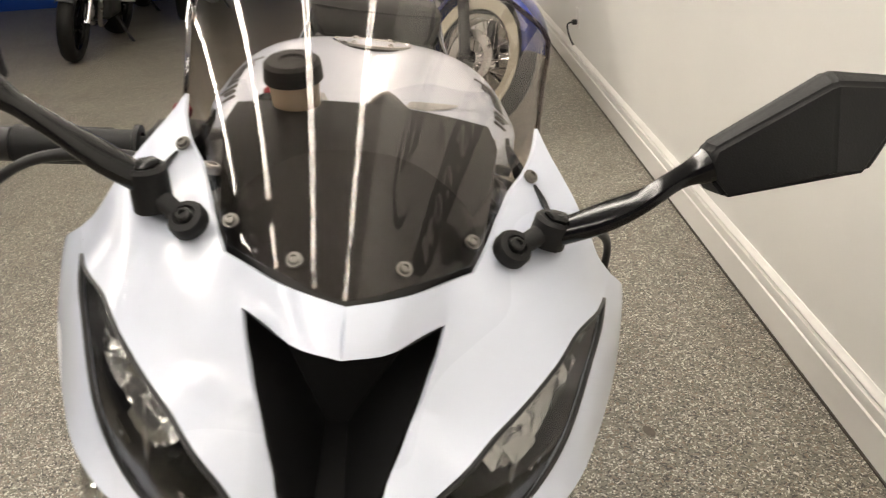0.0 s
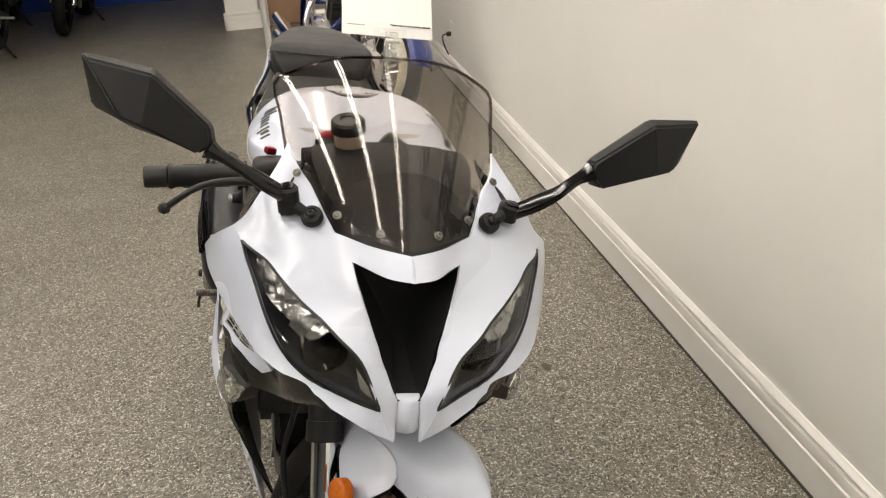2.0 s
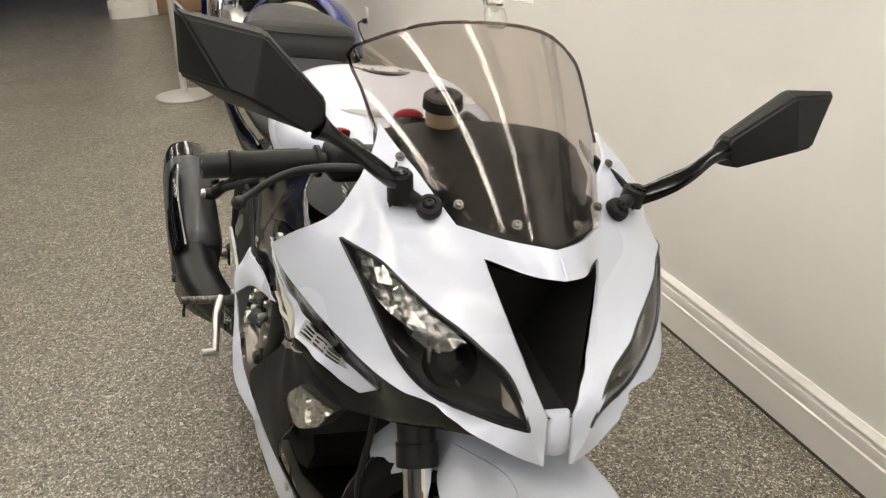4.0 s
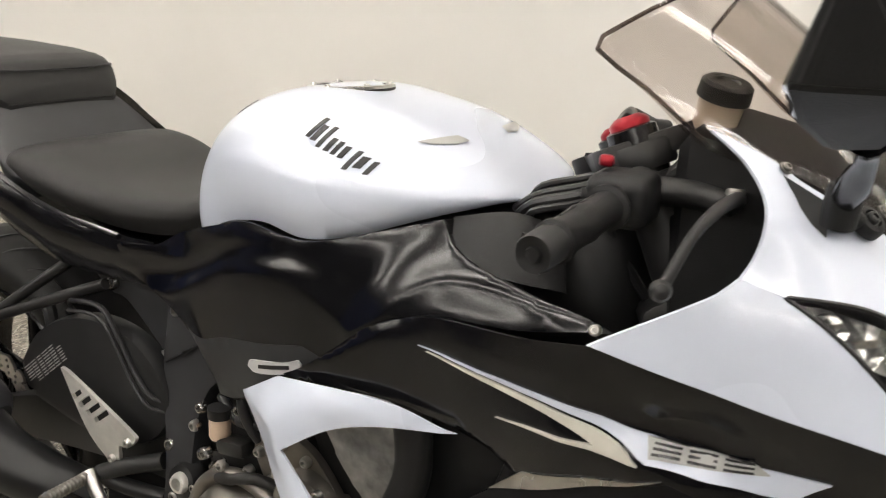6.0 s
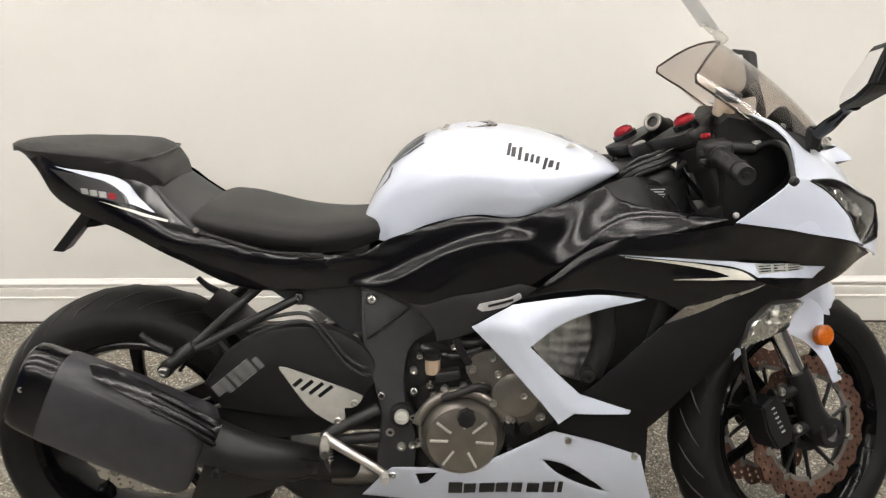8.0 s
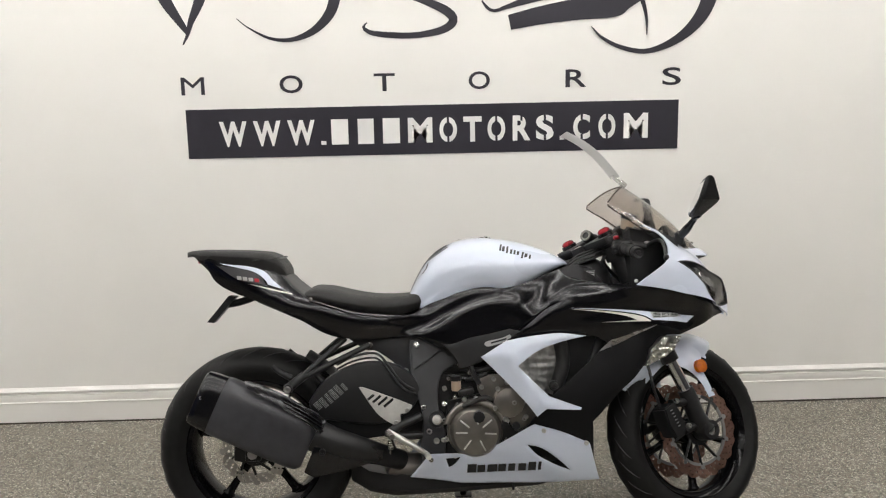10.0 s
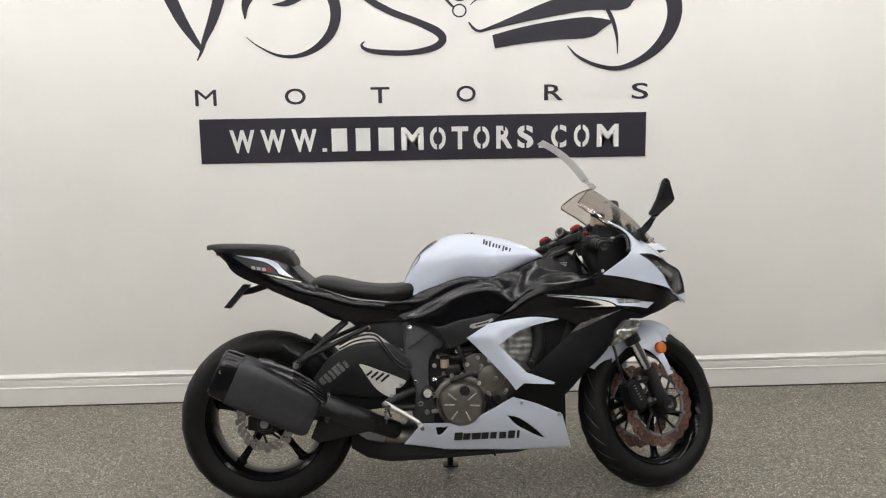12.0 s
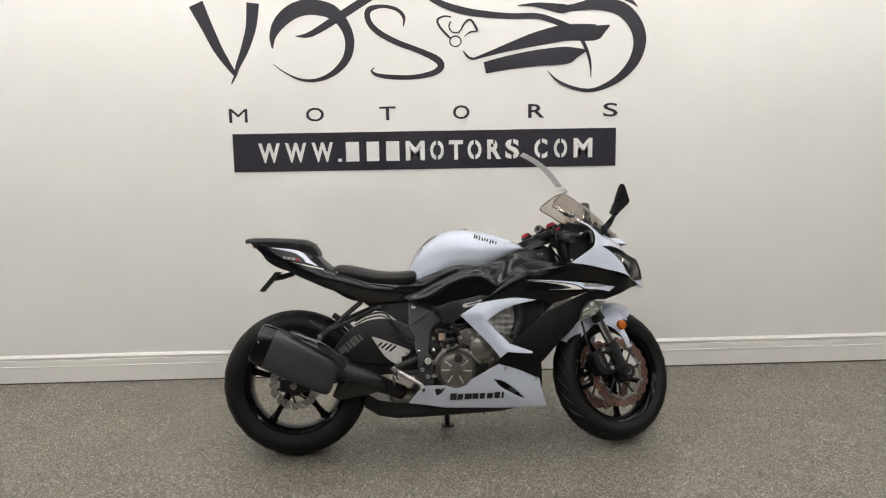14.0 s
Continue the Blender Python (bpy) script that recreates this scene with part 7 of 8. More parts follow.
def ribbon(points, y, thick=0.0016, m=None):
    """A flat brush stroke on the wall: points of x, z and half width."""
    line = spline([(x, z, w) for x, z, w in points], False, 0.012)
    left, right = [], []
    for i, p in enumerate(line):
        d = Vector((line[min(i + 1, len(line) - 1)].x - line[max(i - 1, 0)].x, line[min(i + 1, len(line) - 1)].y - line[max(i - 1, 0)].y)).normalized()
        n = Vector((-d.y, d.x)) * max(p.z, 0.0005)
        left.append((p.x + n.x, p.y + n.y))
        right.append((p.x - n.x, p.y - n.y))
    bm = bmesh.new()
    ring = [[bm.verts.new((q[0], yy, q[1])) for q in row for yy in (y - thick, y)] for row in (left, right)]
    for i in range(0, len(ring[0]) - 2, 2):
        a, b = ring[0], ring[1]
        bm.faces.new((a[i], a[i + 2], b[i + 2], b[i]))
        bm.faces.new((a[i + 1], b[i + 1], b[i + 3], a[i + 3]))
        bm.faces.new((a[i], a[i + 1], a[i + 3], a[i + 2]))
        bm.faces.new((b[i], b[i + 2], b[i + 3], b[i + 1]))
    bmesh.ops.recalc_face_normals(bm, faces=bm.faces)
    return bm


SIGN_TILT = pose(0.6, 0, 1.25, 0, 0.28, 0) @ pose(-0.6, 0, -1.25)
wall_sign = empty("wall_sign", "black vinyl logo and web address on the white wall", "wall sign", SIGN_TILT)
part("sign_band", box(2.062, 0.003, 0.2045, Matrix.Translation((0.5975, WALL_Y - 0.0015, 1.2485))), M_SIGN, wall_sign, "long black band")
for ch, x0, x1 in (("W", -0.298, -0.183), ("W", -0.156, -0.041), ("W", -0.013, 0.102), ("M", 0.491, 0.594), ("O", 0.623, 0.697), ("T", 0.724, 0.801), ("O", 0.825, 0.9), ("R", 0.931, 1.006), ("S", 1.029, 1.104), ("C", 1.186, 1.257), ("O", 1.292, 1.364), ("M", 1.399, 1.501)):
    flat_text("letter", ch, x0, x1, 1.194, 1.299, WALL_Y - 0.0045, M_SIGNW, wall_sign, 0.035)
# stencil bridges of the round letters
for xm, zs in ((0.66, (1.29, 1.203)), (0.8625, (1.29, 1.203)), (0.968, (1.29,)), (1.0665, (1.29, 1.203)), (1.2215, (1.29, 1.203)), (1.328, (1.29, 1.203))):
    for zm in zs:
        part("letter_gap", box(0.009, 0.0012, 0.028, Matrix.Translation((xm, WALL_Y - 0.0062, zm))), M_SIGN, wall_sign)
for x0, x1 in ((0.126, 0.147), (1.129, 1.148)):
    part("letter", box(x1 - x0, 0.002, 0.016, Matrix.Translation(((x0 + x1) / 2, WALL_Y - 0.0045, 1.202))), M_SIGNW, wall_sign)
for x0, x1 in ((0.17, 0.241), (0.281, 0.348), (0.386, 0.457)):
    part("word_bar", box(x1 - x0, 0.002, 0.105, Matrix.Translation(((x0 + x1) / 2, WALL_Y - 0.0045, 1.2465))), M_SIGNW, wall_sign)
for ch, x0, x1 in (("M", -0.445, -0.348), ("O", -0.037, 0.059), ("T", 0.355, 0.442), ("O", 0.749, 0.838), ("R", 1.153, 1.24), ("S", 1.558, 1.636)):
    flat_text("letter", ch, x0, x1, 1.411, 1.484, WALL_Y - 0.001, M_SIGN, wall_sign, 0.0 if ch == "M" else 0.01)
STROKES = (
    ((-0.587, 2.03, 0.0396), (-0.536, 1.912, 0.0304), (-0.484, 1.795, 0.0244), (-0.430, 1.706, 0.0152), (-0.400, 1.661, 0.0091)),
    ((-0.290, 2.03, 0.0335), (-0.306, 1.907, 0.0274), (-0.345, 1.792, 0.0213), (-0.386, 1.705, 0.0122), (-0.400, 1.661, 0.0076), (-0.424, 1.615, 0.0024)),
    ((-0.199, 1.795, 0.003), (-0.193, 1.862, 0.0183), (-0.151, 1.933, 0.0335), (-0.074, 1.989, 0.0396), (0.015, 2.005, 0.0396), (0.118, 1.980, 0.0365), (0.183, 1.912, 0.0274), (0.209, 1.825, 0.0244), (0.188, 1.737, 0.0213), (0.119, 1.665, 0.0152), (0.028, 1.629, 0.0091), (-0.062, 1.634, 0.0061), (-0.149, 1.677, 0.003), (-0.198, 1.716, 0.0015)),
    ((-0.075, 1.856, 0.0018), (0.009, 1.869, 0.0152), (0.161, 1.956, 0.0213), (0.282, 2.029, 0.0213), (0.433, 2.117, 0.0213), (0.582, 2.177, 0.0183)),
    ((0.494, 1.898, 0.0018), (0.496, 1.950, 0.0091), (0.458, 1.988, 0.0091), (0.385, 2.004, 0.0091), (0.316, 1.988, 0.0152), (0.308, 1.939, 0.0152), (0.351, 1.880, 0.0152), (0.453, 1.820, 0.0152), (0.571, 1.774, 0.0152), (0.666, 1.728, 0.0183), (0.689, 1.689, 0.0183), (0.644, 1.655, 0.0152), (0.538, 1.636, 0.0122), (0.418, 1.639, 0.0122), (0.343, 1.652, 0.0091), (0.320, 1.673, 0.0061), (0.336, 1.690, 0.0015)),
    ((0.579, 2.075, 0.0091), (0.667, 2.027, 0.0152), (0.755, 1.991, 0.0183), (0.874, 1.963, 0.0183), (1.052, 1.945, 0.0152), (1.202, 1.942, 0.0152), (1.306, 1.911, 0.0152), (1.381, 1.883, 0.0122)),
    ((0.808, 1.769, 0.003), (0.828, 1.742, 0.0061), (0.858, 1.727, 0.0061), (0.916, 1.743, 0.0091), (1.051, 1.785, 0.0213), (1.201, 1.826, 0.0365), (1.352, 1.855, 0.0426), (1.502, 1.855, 0.0426), (1.538, 1.866, 0.0274), (1.586, 1.891, 0.003)),
    ((0.921, 1.679, 0.0304), (1.050, 1.705, 0.0365), (1.201, 1.726, 0.0426), (1.352, 1.738, 0.0457), (1.406, 1.751, 0.0274), (1.466, 1.762, 0.003)),
    ((1.436, 1.821, 0.0091), (1.466, 1.762, 0.0091), (1.485, 1.691, 0.0061), (1.489, 1.617, 0.0015)),
    ((1.098, 1.999, 0.0018), (1.202, 2.000, 0.0122), (1.321, 1.980, 0.0244), (1.381, 1.982, 0.0183), (1.516, 2.000, 0.0304), (1.645, 1.974, 0.0365), (1.724, 1.892, 0.0365), (1.747, 1.795, 0.0335), (1.712, 1.692, 0.0274), (1.625, 1.605, 0.0183), (1.504, 1.554, 0.0107), (1.398, 1.565, 0.0091), (1.307, 1.608, 0.0061), (1.258, 1.657, 0.0015)),
    ((1.665, 2.026, 0.0091), (1.704, 2.008, 0.0091), (1.734, 1.981, 0.0015)),
    ((0.745, 1.945, 0.0037), (0.710, 1.949, 0.0046), (0.674, 1.932, 0.0061), (0.682, 1.900, 0.0061), (0.717, 1.858, 0.0061), (0.743, 1.832, 0.0046)),
    ((0.745, 1.922, 0.0037), (0.733, 1.896, 0.0037), (0.750, 1.867, 0.0037), (0.786, 1.866, 0.0037), (0.804, 1.892, 0.0046), (0.822, 1.917, 0.0055), (0.849, 1.929, 0.0061), (0.879, 1.884, 0.0061), (0.878, 1.870, 0.0046), (0.842, 1.865, 0.0037), (0.815, 1.842, 0.0018)),
)
for k, stroke_pts in enumerate(STROKES):
    part("brush_stroke", ribbon(stroke_pts, WALL_Y - 0.0002 * k), M_SIGN, wall_sign)
part("brush_stroke", ribbon([(0.767 + 0.03 * math.cos(a), 1.819 + 0.027 * math.sin(a), 0.0033) for a in (2 * math.pi * i / 16 for i in range(17))], WALL_Y), M_SIGN, wall_sign)

outlet = empty("wall_outlet", "white double wall outlet with a black plug", "outlet", Matrix.Translation((-3.35, WALL_Y, 0.34)))
part("outlet_plate", box(0.075, 0.006, 0.115, Matrix.Translation((0, -0.003, 0)), 0.002), M_TRIM, outlet)
part("plug", box(0.03, 0.03, 0.028, Matrix.Translation((0, -0.02, -0.022)), 0.005), M_DECAL, outlet)
part("cord", tube([(0, -0.032, -0.022), (0.0, -0.06, -0.03), (0.01, -0.06, -0.07), (0.015, -0.045, -0.12), (0.005, -0.03, -0.15)], 0.005, 8), M_DECAL, outlet)
# brown scuff on the floor in front of the wall
scuff = tagged(part("floor_stain", plate(circle(0, 0, 0.018, 10), 0.0006, m=Matrix.Translation((0.312, 0.65, 0.0006)) @ Matrix(((1.2, 0, 0.2, 0), (0.1, 0, 0.7, 0), (0, 1, 0, 0), (0, 0, 0, 1))), smooth=False), mat("stain", (0.09, 0.075, 0.055), 0.6, vary=0.3, scale=60.0)), "small brown stain on the epoxy floor", "stain")

# ---- price card clipped to the windscreen ----
CARD = BIKE @ pose(1.212, -0.008, 1.138, 0, 0, 0) @ Matrix.Rotation(radians(-48.0), 4, "Y")
price_card = empty("price_card", "white printed card standing in a clear clip on the windscreen", "card", CARD)
bend = []
for i in range(12):
    h = 0.02 + 0.225 * i / 11
    x = 0.02 * math.sin(math.pi * i / 11 * 0.9) - 0.006 * (i / 11)
    bend.append((x, h))
bm = bmesh.new()
rows = [[bm.verts.new((x + dx, y, h)) for dx, y in ((0, -0.074), (0, 0.062), (-0.0006, 0.062), (-0.0006, -0.074))] for x, h in bend]
for a, b in zip(rows, rows[1:]):
    for i in range(4):
        bm.faces.new((a[i], a[(i + 1) % 4], b[(i + 1) % 4], b[i]))
bm.faces.new(rows[0])
bm.faces.new(list(reversed(rows[-1])))
bmesh.ops.recalc_face_normals(bm, faces=bm.faces)
sheet_ob = part("card_sheet", bm, M_CARD, price_card, "stiff white card")
txt = flat_text("print", "Please ask for any further details", -0.002, 0.058, 0.0, 0.004, 0, M_ENGDARK, sheet_ob)
txt.matrix_basis = Matrix(((0, -1, 0, 0.0074), (1, 0, 0, 0), (0, 0, 1, 0.034), (0, 0, 0, 1)))
for k, (y0, y1, h) in enumerate(((-0.066, -0.04, 0.035), (-0.05, 0.04, 0.12), (-0.045, 0.035, 0.15), (-0.055, 0.045, 0.185))):
    x = float(np.interp(h, [q[1] for q in bend], [q[0] for q in bend])) + 0.0008
    part("print_bar", box(0.0006, y1 - y0, 0.0012 if k == 0 else 0.008, Matrix.Translation((x, (y0 + y1) / 2, h))), M_GREYDECAL, sheet_ob)
clip = part("clip", join(box(0.012, 0.02, 0.024, Matrix.Translation((0, 0, 0.014)), 0.003), box(0.016, 0.027, 0.026, Matrix.Translation((0.002, 0, -0.012)), 0.004)), clear("clip_plastic", (0.93, 0.93, 0.91), 0.08, body=0.22, body_color=(0.78, 0.77, 0.72)), price_card, "clear plastic clip")
part("clip_rail", box(0.006, 0.05, 0.012, Matrix.Translation((0.001, -0.002, 0.027)), 0.002), M_CLEAR, price_card)
part("clip_pin", tube([(0.008, -0.011, 0.006), (0.008, 0.011, 0.006)], 0.003, 8), M_STEEL, price_card)

# ---- crowd-control post ----
post = empty("stanchion", "grey metal stanchion post with a round flat base", "stanchion", Matrix.Translation((-3.27, -0.08, 0)))
part("base", lathe([(0.0005, 0.0), (0.165, 0.0), (0.17, 0.004), (0.168, 0.01), (0.12, 0.017), (0.03, 0.024), (0.0005, 0.024)], 48, pose(0, 0, 0, 90, 0, 0)), M_ALU, post, "round brushed base")
part("pole", tube([(0, 0, 0.02), (0, 0, 0.95)], 0.02, 20, smooth=False), M_ALU, post)
part("head", lathe([(0.0005, 0.94), (0.028, 0.94), (0.03, 0.95), (0.03, 1.0), (0.024, 1.01), (0.0005, 1.01)], 24, pose(0, 0, 0, 90, 0, 0)), M_SATIN, post)


# ---- the other motorcycles ----
def simple_wheel(parent, name, c, r, half, white, turn, spokes=0, steer=None):
    m = steer or Matrix()
    tp = [(r * 0.68, half * 0.7), (r * 0.74, half * 0.95), (r * 0.83, half), (r * 0.92, half * 0.86), (r * 0.975, half * 0.5), (r, 0)]
    tyre = lathe(tp + [(a, -b) for a, b in reversed(tp[:-1])], 64, m @ Matrix.Translation(c), True)
    w = part(name, tyre, M_RUBBER, parent, "black tyre" + (" with a broad white sidewall" if white else ""), 60)
    if white:
        for s in (-1, 1):
            part("whitewall", lathe([(r * 0.715, s * (half * 0.9 + 0.004)), (r * 0.83, s * (half + 0.0025)), (r * 0.885, s * (half * 0.945 + 0.0025)), (r * 0.885, s * half * 0.85), (r * 0.72, s * half * 0.8)], 64, m @ Matrix.Translation(c), True), M_WHITEWALL, w)
    part("rim", lathe([(r * 0.69, -half * 0.66), (r * 0.64, -half * 0.55), (r * 0.6, -half * 0.2), (r * 0.6, half * 0.2), (r * 0.64, half * 0.55), (r * 0.69, half * 0.66)], 48, m @ Matrix.Translation(c), True), M_CHROME if white else M_RIM, w)
    hub = [lathe([(0.01, -half * 1.1), (0.04, -half * 1.1), (0.045, 0), (0.04, half * 1.1), (0.01, half * 1.1)], 24, None, True)]
    n = spokes or 5
    for i in range(n):
        a = 2 * math.pi * i / n
        if spokes:
            hub.append(tube([(0.04 * math.cos(a), half * (0.8 if i % 2 else -0.8), 0.04 * math.sin(a)), (r * 0.61 * math.cos(a + 0.35), 0, r * 0.61 * math.sin(a + 0.35))], 0.003, 5, smooth=False))
        else:
            hub.append(tube([(0.03 * math.cos(a), 0, 0.03 * math.sin(a)), (r * 0.61 * math.cos(a), 0, r * 0.61 * math.sin(a))], [0.02, 0.013], 8, smooth=False))
    h = join(*hub)
    h.transform(m @ Matrix.Translation(c))
    part("spokes", h, M_CHROME if spokes else M_RIM, w)
    part("brake_disc", plate([(q[0], q[1], 1) for q in circle(0, 0, 0.14, 40)], 0.005, [circle(0, 0, 0.09, 30)], m @ Matrix.Translation(Vector(c) + Vector((0, -half - 0.006, 0))), smooth=False), M_DISC, w)
    return w


def fender(c, r, half, a0, a1, m=None):
    rings = []
    for a in np.linspace(radians(a0), radians(a1), 20):
        rings.append([Vector(c) + Vector((rr * math.cos(a), half * math.sin(b), rr * math.sin(a))) for b in np.linspace(-math.pi / 2, math.pi / 2, 13) for rr in [r * (0.88 + 0.12 * math.cos(b) ** 0.6)]])
    bm = bmesh.new()
    g = [[bm.verts.new(p) for p in q] for q in rings]
    for a, b in zip(g, g[1:]):
        for i in range(12):
            bm.faces.new((a[i], a[i + 1], b[i + 1], b[i]))
    bmesh.ops.recalc_face_normals(bm, faces=bm.faces)
    bmesh.ops.solidify(bm, geom=bm.faces[:], thickness=0.004)
    if m:
        bm.transform(m)
    return bm


def cruiser(m):
    """A heavy cruiser: wire wheels with white sidewalls, V-twin, footboards; x forward, front axle at x = 1.65."""
    b = empty("cruiser_motorcycle", "blue and chrome cruiser motorcycle with whitewall tyres", "motorcycle", m)
    fc, rc = Vector((1.65, 0, 0.33)), Vector((0, 0, 0.33))
    top = Vector((1.3, 0, 0.95))
    st = Matrix.Translation(fc) @ Matrix.Rotation(radians(38), 4, Vector((-0.5, 0, 0.866))) @ Matrix.Translation(-fc)
    simple_wheel(b, "front_wheel", fc, 0.33, 0.062, True, 0, 28, st)
    simple_wheel(b, "rear_wheel", rc, 0.33, 0.07, True, 0, 28)
    part("front_fender", fender(fc, 0.375, 0.085, 20, 165, st), M_BLUEPAINT, b, "deep blue front fender", 60)
    part("rear_fender", fender(rc, 0.385, 0.1, 10, 190), M_BLUEPAINT, b, "deep blue rear fender", 60)
    for s in (-1, 1):
        leg_b = tube([fc + Vector((0, 0.1 * s, 0)), fc + Vector((-0.2, 0.1 * s, 0.36)), fc + Vector((-0.34, 0.1 * s, 0.6))], [0.026, 0.028, 0.03], 16, smooth=False)
        leg_b.transform(st)
        part("fork_leg", leg_b, M_SATIN, b, "black fork leg")
        part("footboard", box(0.32, 0.1, 0.025, Matrix.Translation((0.98, 0.24 * s, 0.3)), 0.008), M_SATIN, b, "footboard with chrome edge")
        part("board_trim", tube([(0.82, 0.29 * s, 0.31), (1.0, 0.295 * s, 0.312), (1.14, 0.285 * s, 0.32)], 0.009, 8), M_CHROME, b)
        part("crash_bar", tube([(1.22, 0.08 * s, 0.75), (1.27, 0.24 * s, 0.68), (1.3, 0.3 * s, 0.5), (1.27, 0.24 * s, 0.32), (1.2, 0.08 * s, 0.26)], 0.016, 12), M_CHROME, b, "chrome crash bar")
        part("exhaust", tube([(0.95, -0.2, 0.33 + 0.03 * s), (0.6, -0.23, 0.27 + 0.04 * s), (0.1, -0.24, 0.27 + 0.05 * s), (-0.5, -0.24, 0.28 + 0.06 * s)], [0.024, 0.03, 0.045, 0.045], 16), M_CHROME, b, "long chrome exhaust pipe")
    part("engine_case", join(lathe([(0.0005, -0.17), (0.12, -0.16), (0.15, -0.1), (0.15, 0.1), (0.12, 0.16), (0.0005, 0.17)], 32, Matrix.Translation((0.85, 0, 0.36))), box(0.4, 0.26, 0.2, Matrix.Translation((0.6, 0, 0.36)), 0.04)), M_ALU, b, "polished engine case")
    for k, tilt in enumerate((24, -24)):
        fins = [box(0.17, 0.19, 0.008, Matrix.Translation((0.82, 0, 0.42)) @ pose(0, 0, 0, 0, tilt, 0) @ Matrix.Translation((0, 0, 0.08 + 0.017 * i)), 0.002) for i in range(12)]
        part("cylinder", join(tube([Vector((0.82, 0, 0.42)), Vector((0.82, 0, 0.42)) + Vector((math.sin(radians(tilt)), 0, math.cos(radians(tilt)))) * 0.36], 0.06, 18, smooth=False), *fins), M_ENGDARK, b, "finned black cylinder")
        part("pushrod", tube([Vector((0.82 + 0.03 * k, -0.12, 0.42)), Vector((0.82 + 0.34 * math.sin(radians(tilt)), -0.1, 0.74))], 0.011, 10, smooth=False), M_CHROME, b, "chrome pushrod tube")
        part("rocker_cover", box(0.2, 0.16, 0.07, Matrix.Translation((0.82, 0, 0.42)) @ pose(0, 0, 0, 0, tilt, 0) @ Matrix.Translation((0, 0, 0.33)), 0.02), M_CHROME, b)
    part("air_cleaner", lathe([(0.0005, -0.2), (0.07, -0.2), (0.09, -0.18), (0.09, -0.12), (0.0005, -0.12)], 32, Matrix.Translation((0.82, 0, 0.62))), M_CHROME, b, "round chrome air cleaner")
    part("frame", join(tube([top, (1.2, 0, 0.5), (1.12, 0, 0.26), (0.4, 0, 0.24), (0.1, 0, 0.4)], 0.025, 12), tube([top + Vector((0, 0, -0.05)), (0.7, 0, 0.76), (0.3, 0, 0.62), (0.0, 0, 0.36)], 0.028, 12)), M_SATIN, b, "black tubular frame")
    part("fuel_tank", dome(ease((0.55, 0.75, 1.0, 1.25), (0.84, 0.93, 0.98, 0.97)), ease((0.55, 0.75, 1.0, 1.25), (0.78, 0.77, 0.78, 0.88)), ease((0.55, 0.75, 1.0, 1.25), (0.05, 0.14, 0.17, 0.07)), np.linspace(0.55, 1.25, 24), 0.6, 0.1, 0.7), M_BLUEPAINT, b, "deep blue teardrop tank", 60)
    part("seat", dome(ease((-0.2, 0.1, 0.4, 0.62), (0.8, 0.78, 0.73, 0.8)), ease((-0.2, 0.1, 0.4, 0.62), (0.7, 0.68, 0.64, 0.7)), ease((-0.2, 0.1, 0.4, 0.62), (0.1, 0.17, 0.18, 0.1)), np.linspace(-0.2, 0.62, 20), 0.5, 0.08, 0.6), M_SEAT, b, "black cruiser seat", 60)
    hb = tube([(1.1, -0.42, 1.08), (1.22, -0.3, 1.14), (1.33, -0.1, 1.04), (1.33, 0.1, 1.04), (1.22, 0.3, 1.14), (1.1, 0.42, 1.08)], 0.014, 12)
    part("handlebar", hb, M_CHROME, b, "wide chrome handlebar")
    part("headlight", lathe([(0.0005, 0.06), (0.08, 0.05), (0.095, 0.0), (0.08, -0.08), (0.0005, -0.12)], 32, between((1.42, 0, 0.92), (1.55, 0, 0.9))), M_CHROME, b, "round chrome headlight")
    part("side_stand", tube([(0.85, 0.1, 0.25), (0.87, 0.24, 0.1), (0.88, 0.33, 0.02)], 0.012, 10), M_SATIN, b)
    return b


cruiser(Matrix.Translation((-3.95, 0.24, 0)) @ pose(0, 0, 0, 0, 0, 6.0) @ pose(0, 0, 0, -6.0, 0, 0))


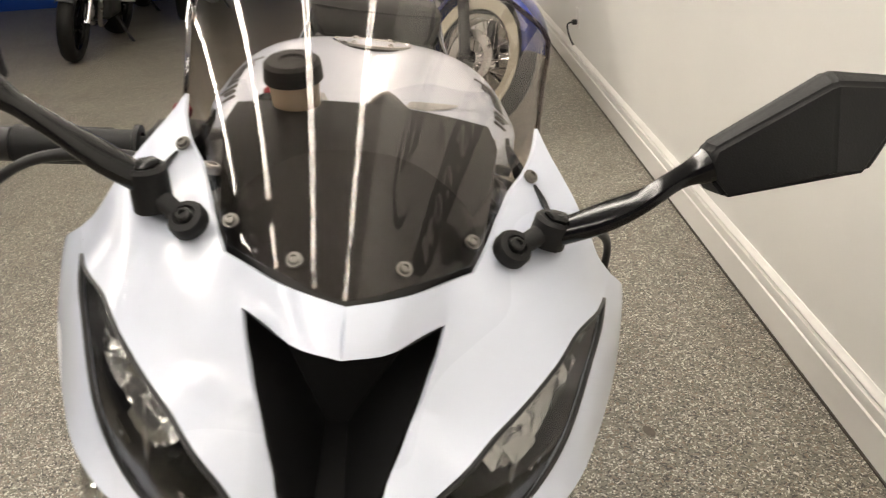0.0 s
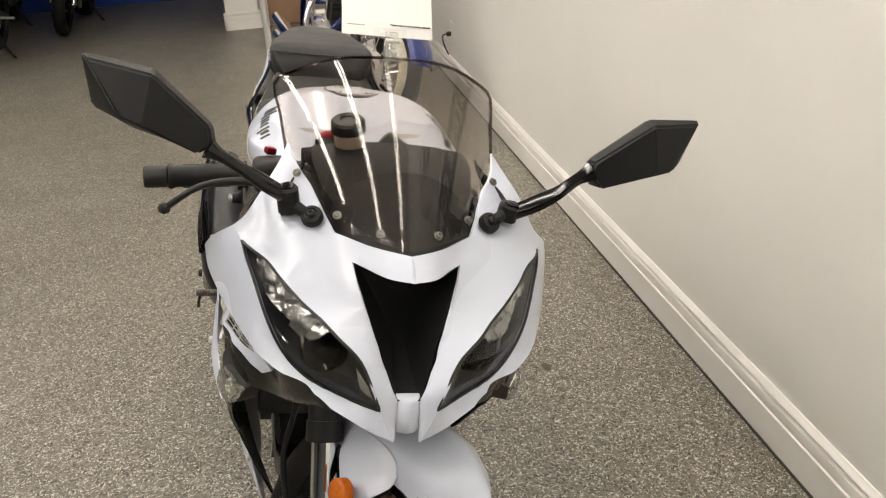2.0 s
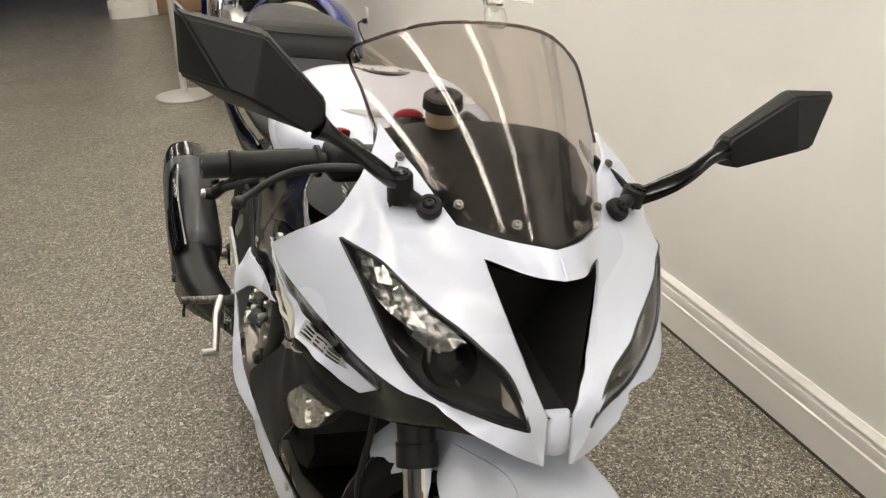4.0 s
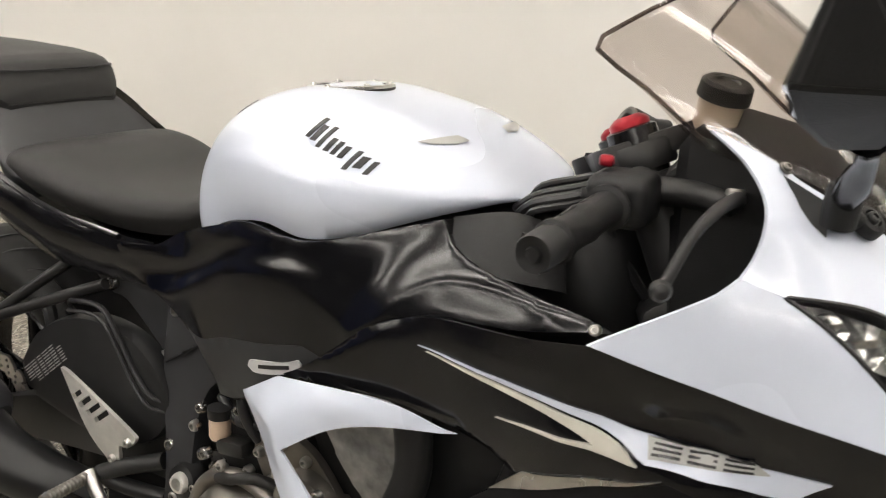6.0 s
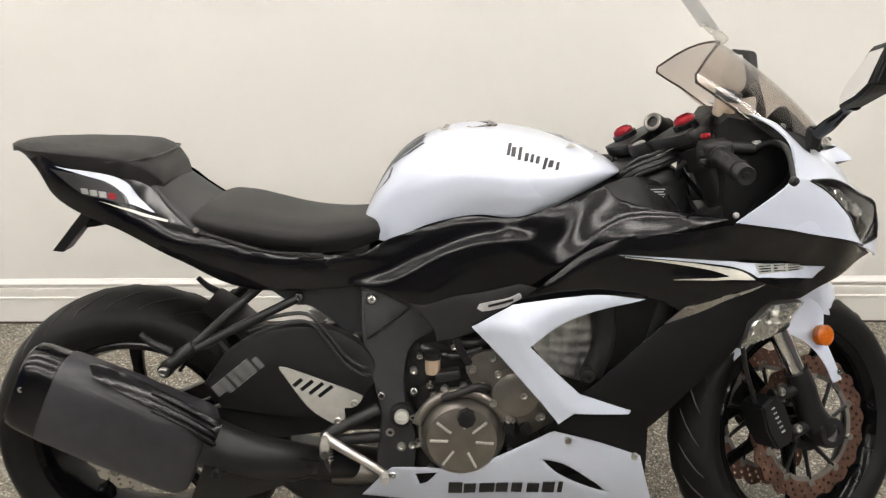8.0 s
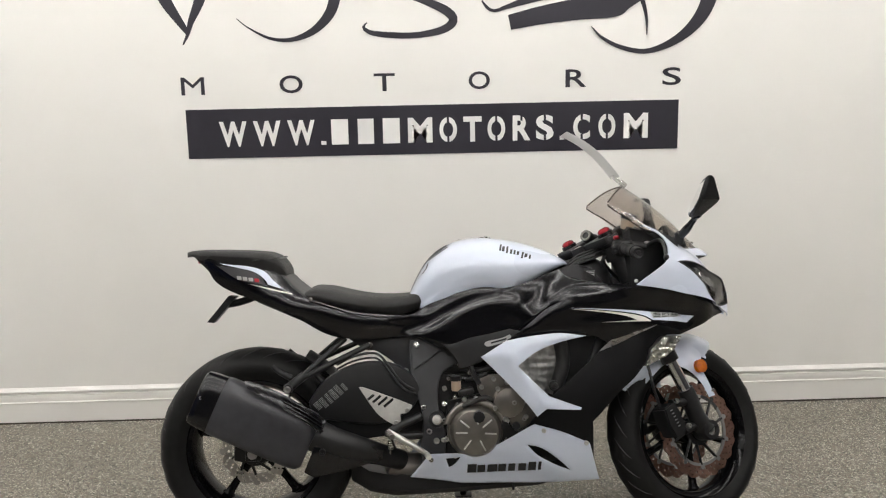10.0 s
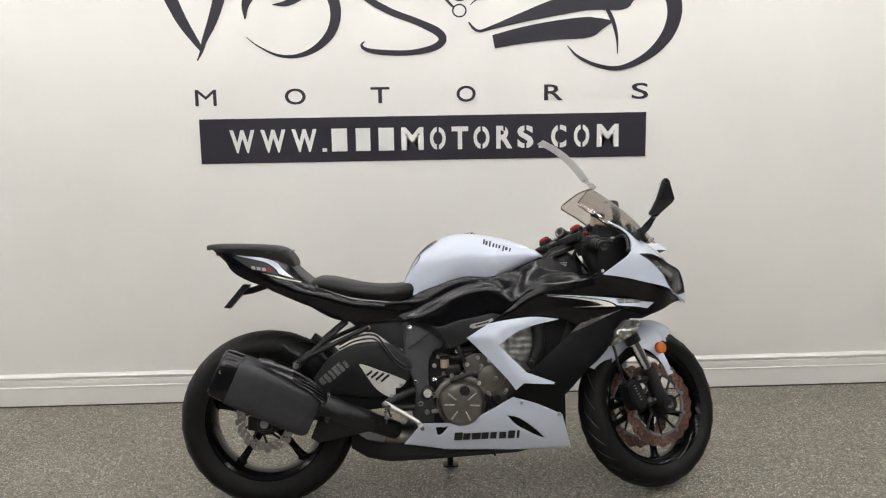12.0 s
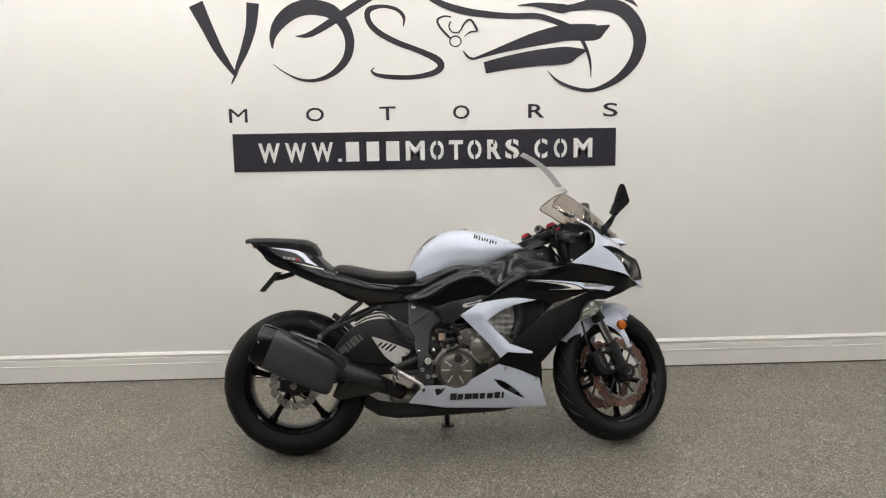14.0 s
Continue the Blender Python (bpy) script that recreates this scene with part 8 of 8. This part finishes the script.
def roadster(m, label, group=""):
    """A plain dark motorcycle for the far end of the room; front axle at x = 1.42."""
    b = empty("roadster_motorcycle", label, "motorcycle", m, group)
    fc, rc = Vector((1.42, 0, 0.3)), Vector((0, 0, 0.315))
    simple_wheel(b, "front_wheel", fc, 0.3, 0.06, False, 0)
    simple_wheel(b, "rear_wheel", rc, 0.315, 0.09, False, 0)
    for s in (-1, 1):
        part("fork_leg", tube([fc + Vector((0, 0.095 * s, 0)), fc + Vector((-0.15, 0.095 * s, 0.32)), fc + Vector((-0.32, 0.095 * s, 0.7))], [0.03, 0.024, 0.026], 14, smooth=False), M_CHROME, b, "bright fork leg")
        part("brake_caliper", box(0.05, 0.05, 0.1, Matrix.Translation(fc + Vector((-0.1, 0.1 * s, 0.09))), 0.012), M_STEEL, b)
        part("swingarm", tube([(0.02, 0.12 * s, 0.315), (0.3, 0.12 * s, 0.37), (0.55, 0.1 * s, 0.42)], [0.025, 0.03, 0.035], 12), M_SATIN, b)
        part("footpeg", tube([(0.55, 0.15 * s, 0.38), (0.55, 0.27 * s, 0.39)], 0.012, 10, smooth=False), M_ALU, b)
    part("front_fender", fender(fc, 0.325, 0.07, 35, 150), M_SATIN, b, "black front mudguard", 60)
    part("engine", join(box(0.42, 0.34, 0.26, Matrix.Translation((0.78, 0, 0.4)), 0.05, 3), box(0.24, 0.3, 0.3, Matrix.Translation((0.92, 0, 0.58)) @ pose(0, 0, 0, 0, 20, 0), 0.03)), M_ENGDARK, b, "dark engine block")
    for i in range(4):
        part("header_pipe", tube([(1.0, -0.12 + 0.08 * i, 0.56), (1.1, -0.12 + 0.08 * i, 0.42), (1.0, -0.1 + 0.065 * i, 0.24), (0.7, -0.06 + 0.04 * i, 0.22)], 0.019, 10), M_STEEL, b, "steel header pipe")
    part("silencer", tube([(0.6, -0.14, 0.26), (0.3, -0.19, 0.34), (-0.15, -0.2, 0.46)], [0.04, 0.055, 0.055], 16), M_STEEL, b, "steel silencer")
    part("fuel_tank", dome(ease((0.5, 0.7, 0.95, 1.1), (0.8, 0.96, 0.98, 0.88)), ease((0.5, 0.7, 0.95, 1.1), (0.76, 0.74, 0.76, 0.84)), ease((0.5, 0.7, 0.95, 1.1), (0.1, 0.17, 0.18, 0.05)), np.linspace(0.5, 1.1, 20), 0.7, 0.1, 0.8), M_BLACKP, b, "black fuel tank", 60)
    part("seat", dome(ease((-0.2, 0.1, 0.35, 0.58), (0.92, 0.86, 0.8, 0.82)), ease((-0.2, 0.1, 0.35, 0.58), (0.84, 0.77, 0.73, 0.74)), ease((-0.2, 0.1, 0.35, 0.58), (0.06, 0.13, 0.14, 0.09)), np.linspace(-0.2, 0.58, 18), 0.5, 0.08, 0.6), M_SEAT, b, "black seat", 60)
    part("frame", join(tube([(1.08, 0, 0.92), (0.8, 0.12, 0.78), (0.55, 0.12, 0.45)], 0.028, 10), tube([(1.08, 0, 0.92), (0.8, -0.12, 0.78), (0.55, -0.12, 0.45)], 0.028, 10), tube([(0.6, 0, 0.7), (0.1, 0, 0.8)], 0.03, 10)), M_SATIN, b, "black frame")
    part("handlebar", tube([(0.92, -0.38, 1.02), (1.02, -0.25, 1.05), (1.12, -0.08, 1.02), (1.12, 0.08, 1.02), (1.02, 0.25, 1.05), (0.92, 0.38, 1.02)], 0.012, 10), M_SATIN, b)
    part("headlight", lathe([(0.0005, 0.05), (0.075, 0.04), (0.085, 0.0), (0.06, -0.08), (0.0005, -0.1)], 28, between((1.22, 0, 0.88), (1.35, 0, 0.87))), M_CHROME, b, "round headlight")
    part("radiator", box(0.04, 0.3, 0.24, Matrix.Translation((1.12, 0, 0.55)) @ pose(0, 0, 0, 0, 20, 0), 0.006), M_SATIN, b)
    part("side_stand", tube([(0.62, 0.12, 0.28), (0.6, 0.22, 0.12), (0.58, 0.3, 0.02)], 0.012, 10), M_SATIN, b)
    return b


ROW = "motorcycles parked at the far end"
r0 = roadster(Matrix.Translation((-6.6, -2.62, 0)) @ pose(0, 0, 0, 0, 0, 4) @ pose(0, 0, 0, -11, 0, 0), "dark motorcycle leaning on its stand in the showroom row", ROW)
copy_thing(r0, Matrix.Translation((-8.5, -2.15, 0)) @ pose(0, 0, 0, 0, 0, 2) @ pose(0, 0, 0, -10, 0, 0))
copy_thing(r0, Matrix.Translation((-8.6, -2.95, 0)) @ pose(0, 0, 0, 0, 0, 6) @ pose(0, 0, 0, -10, 0, 0))
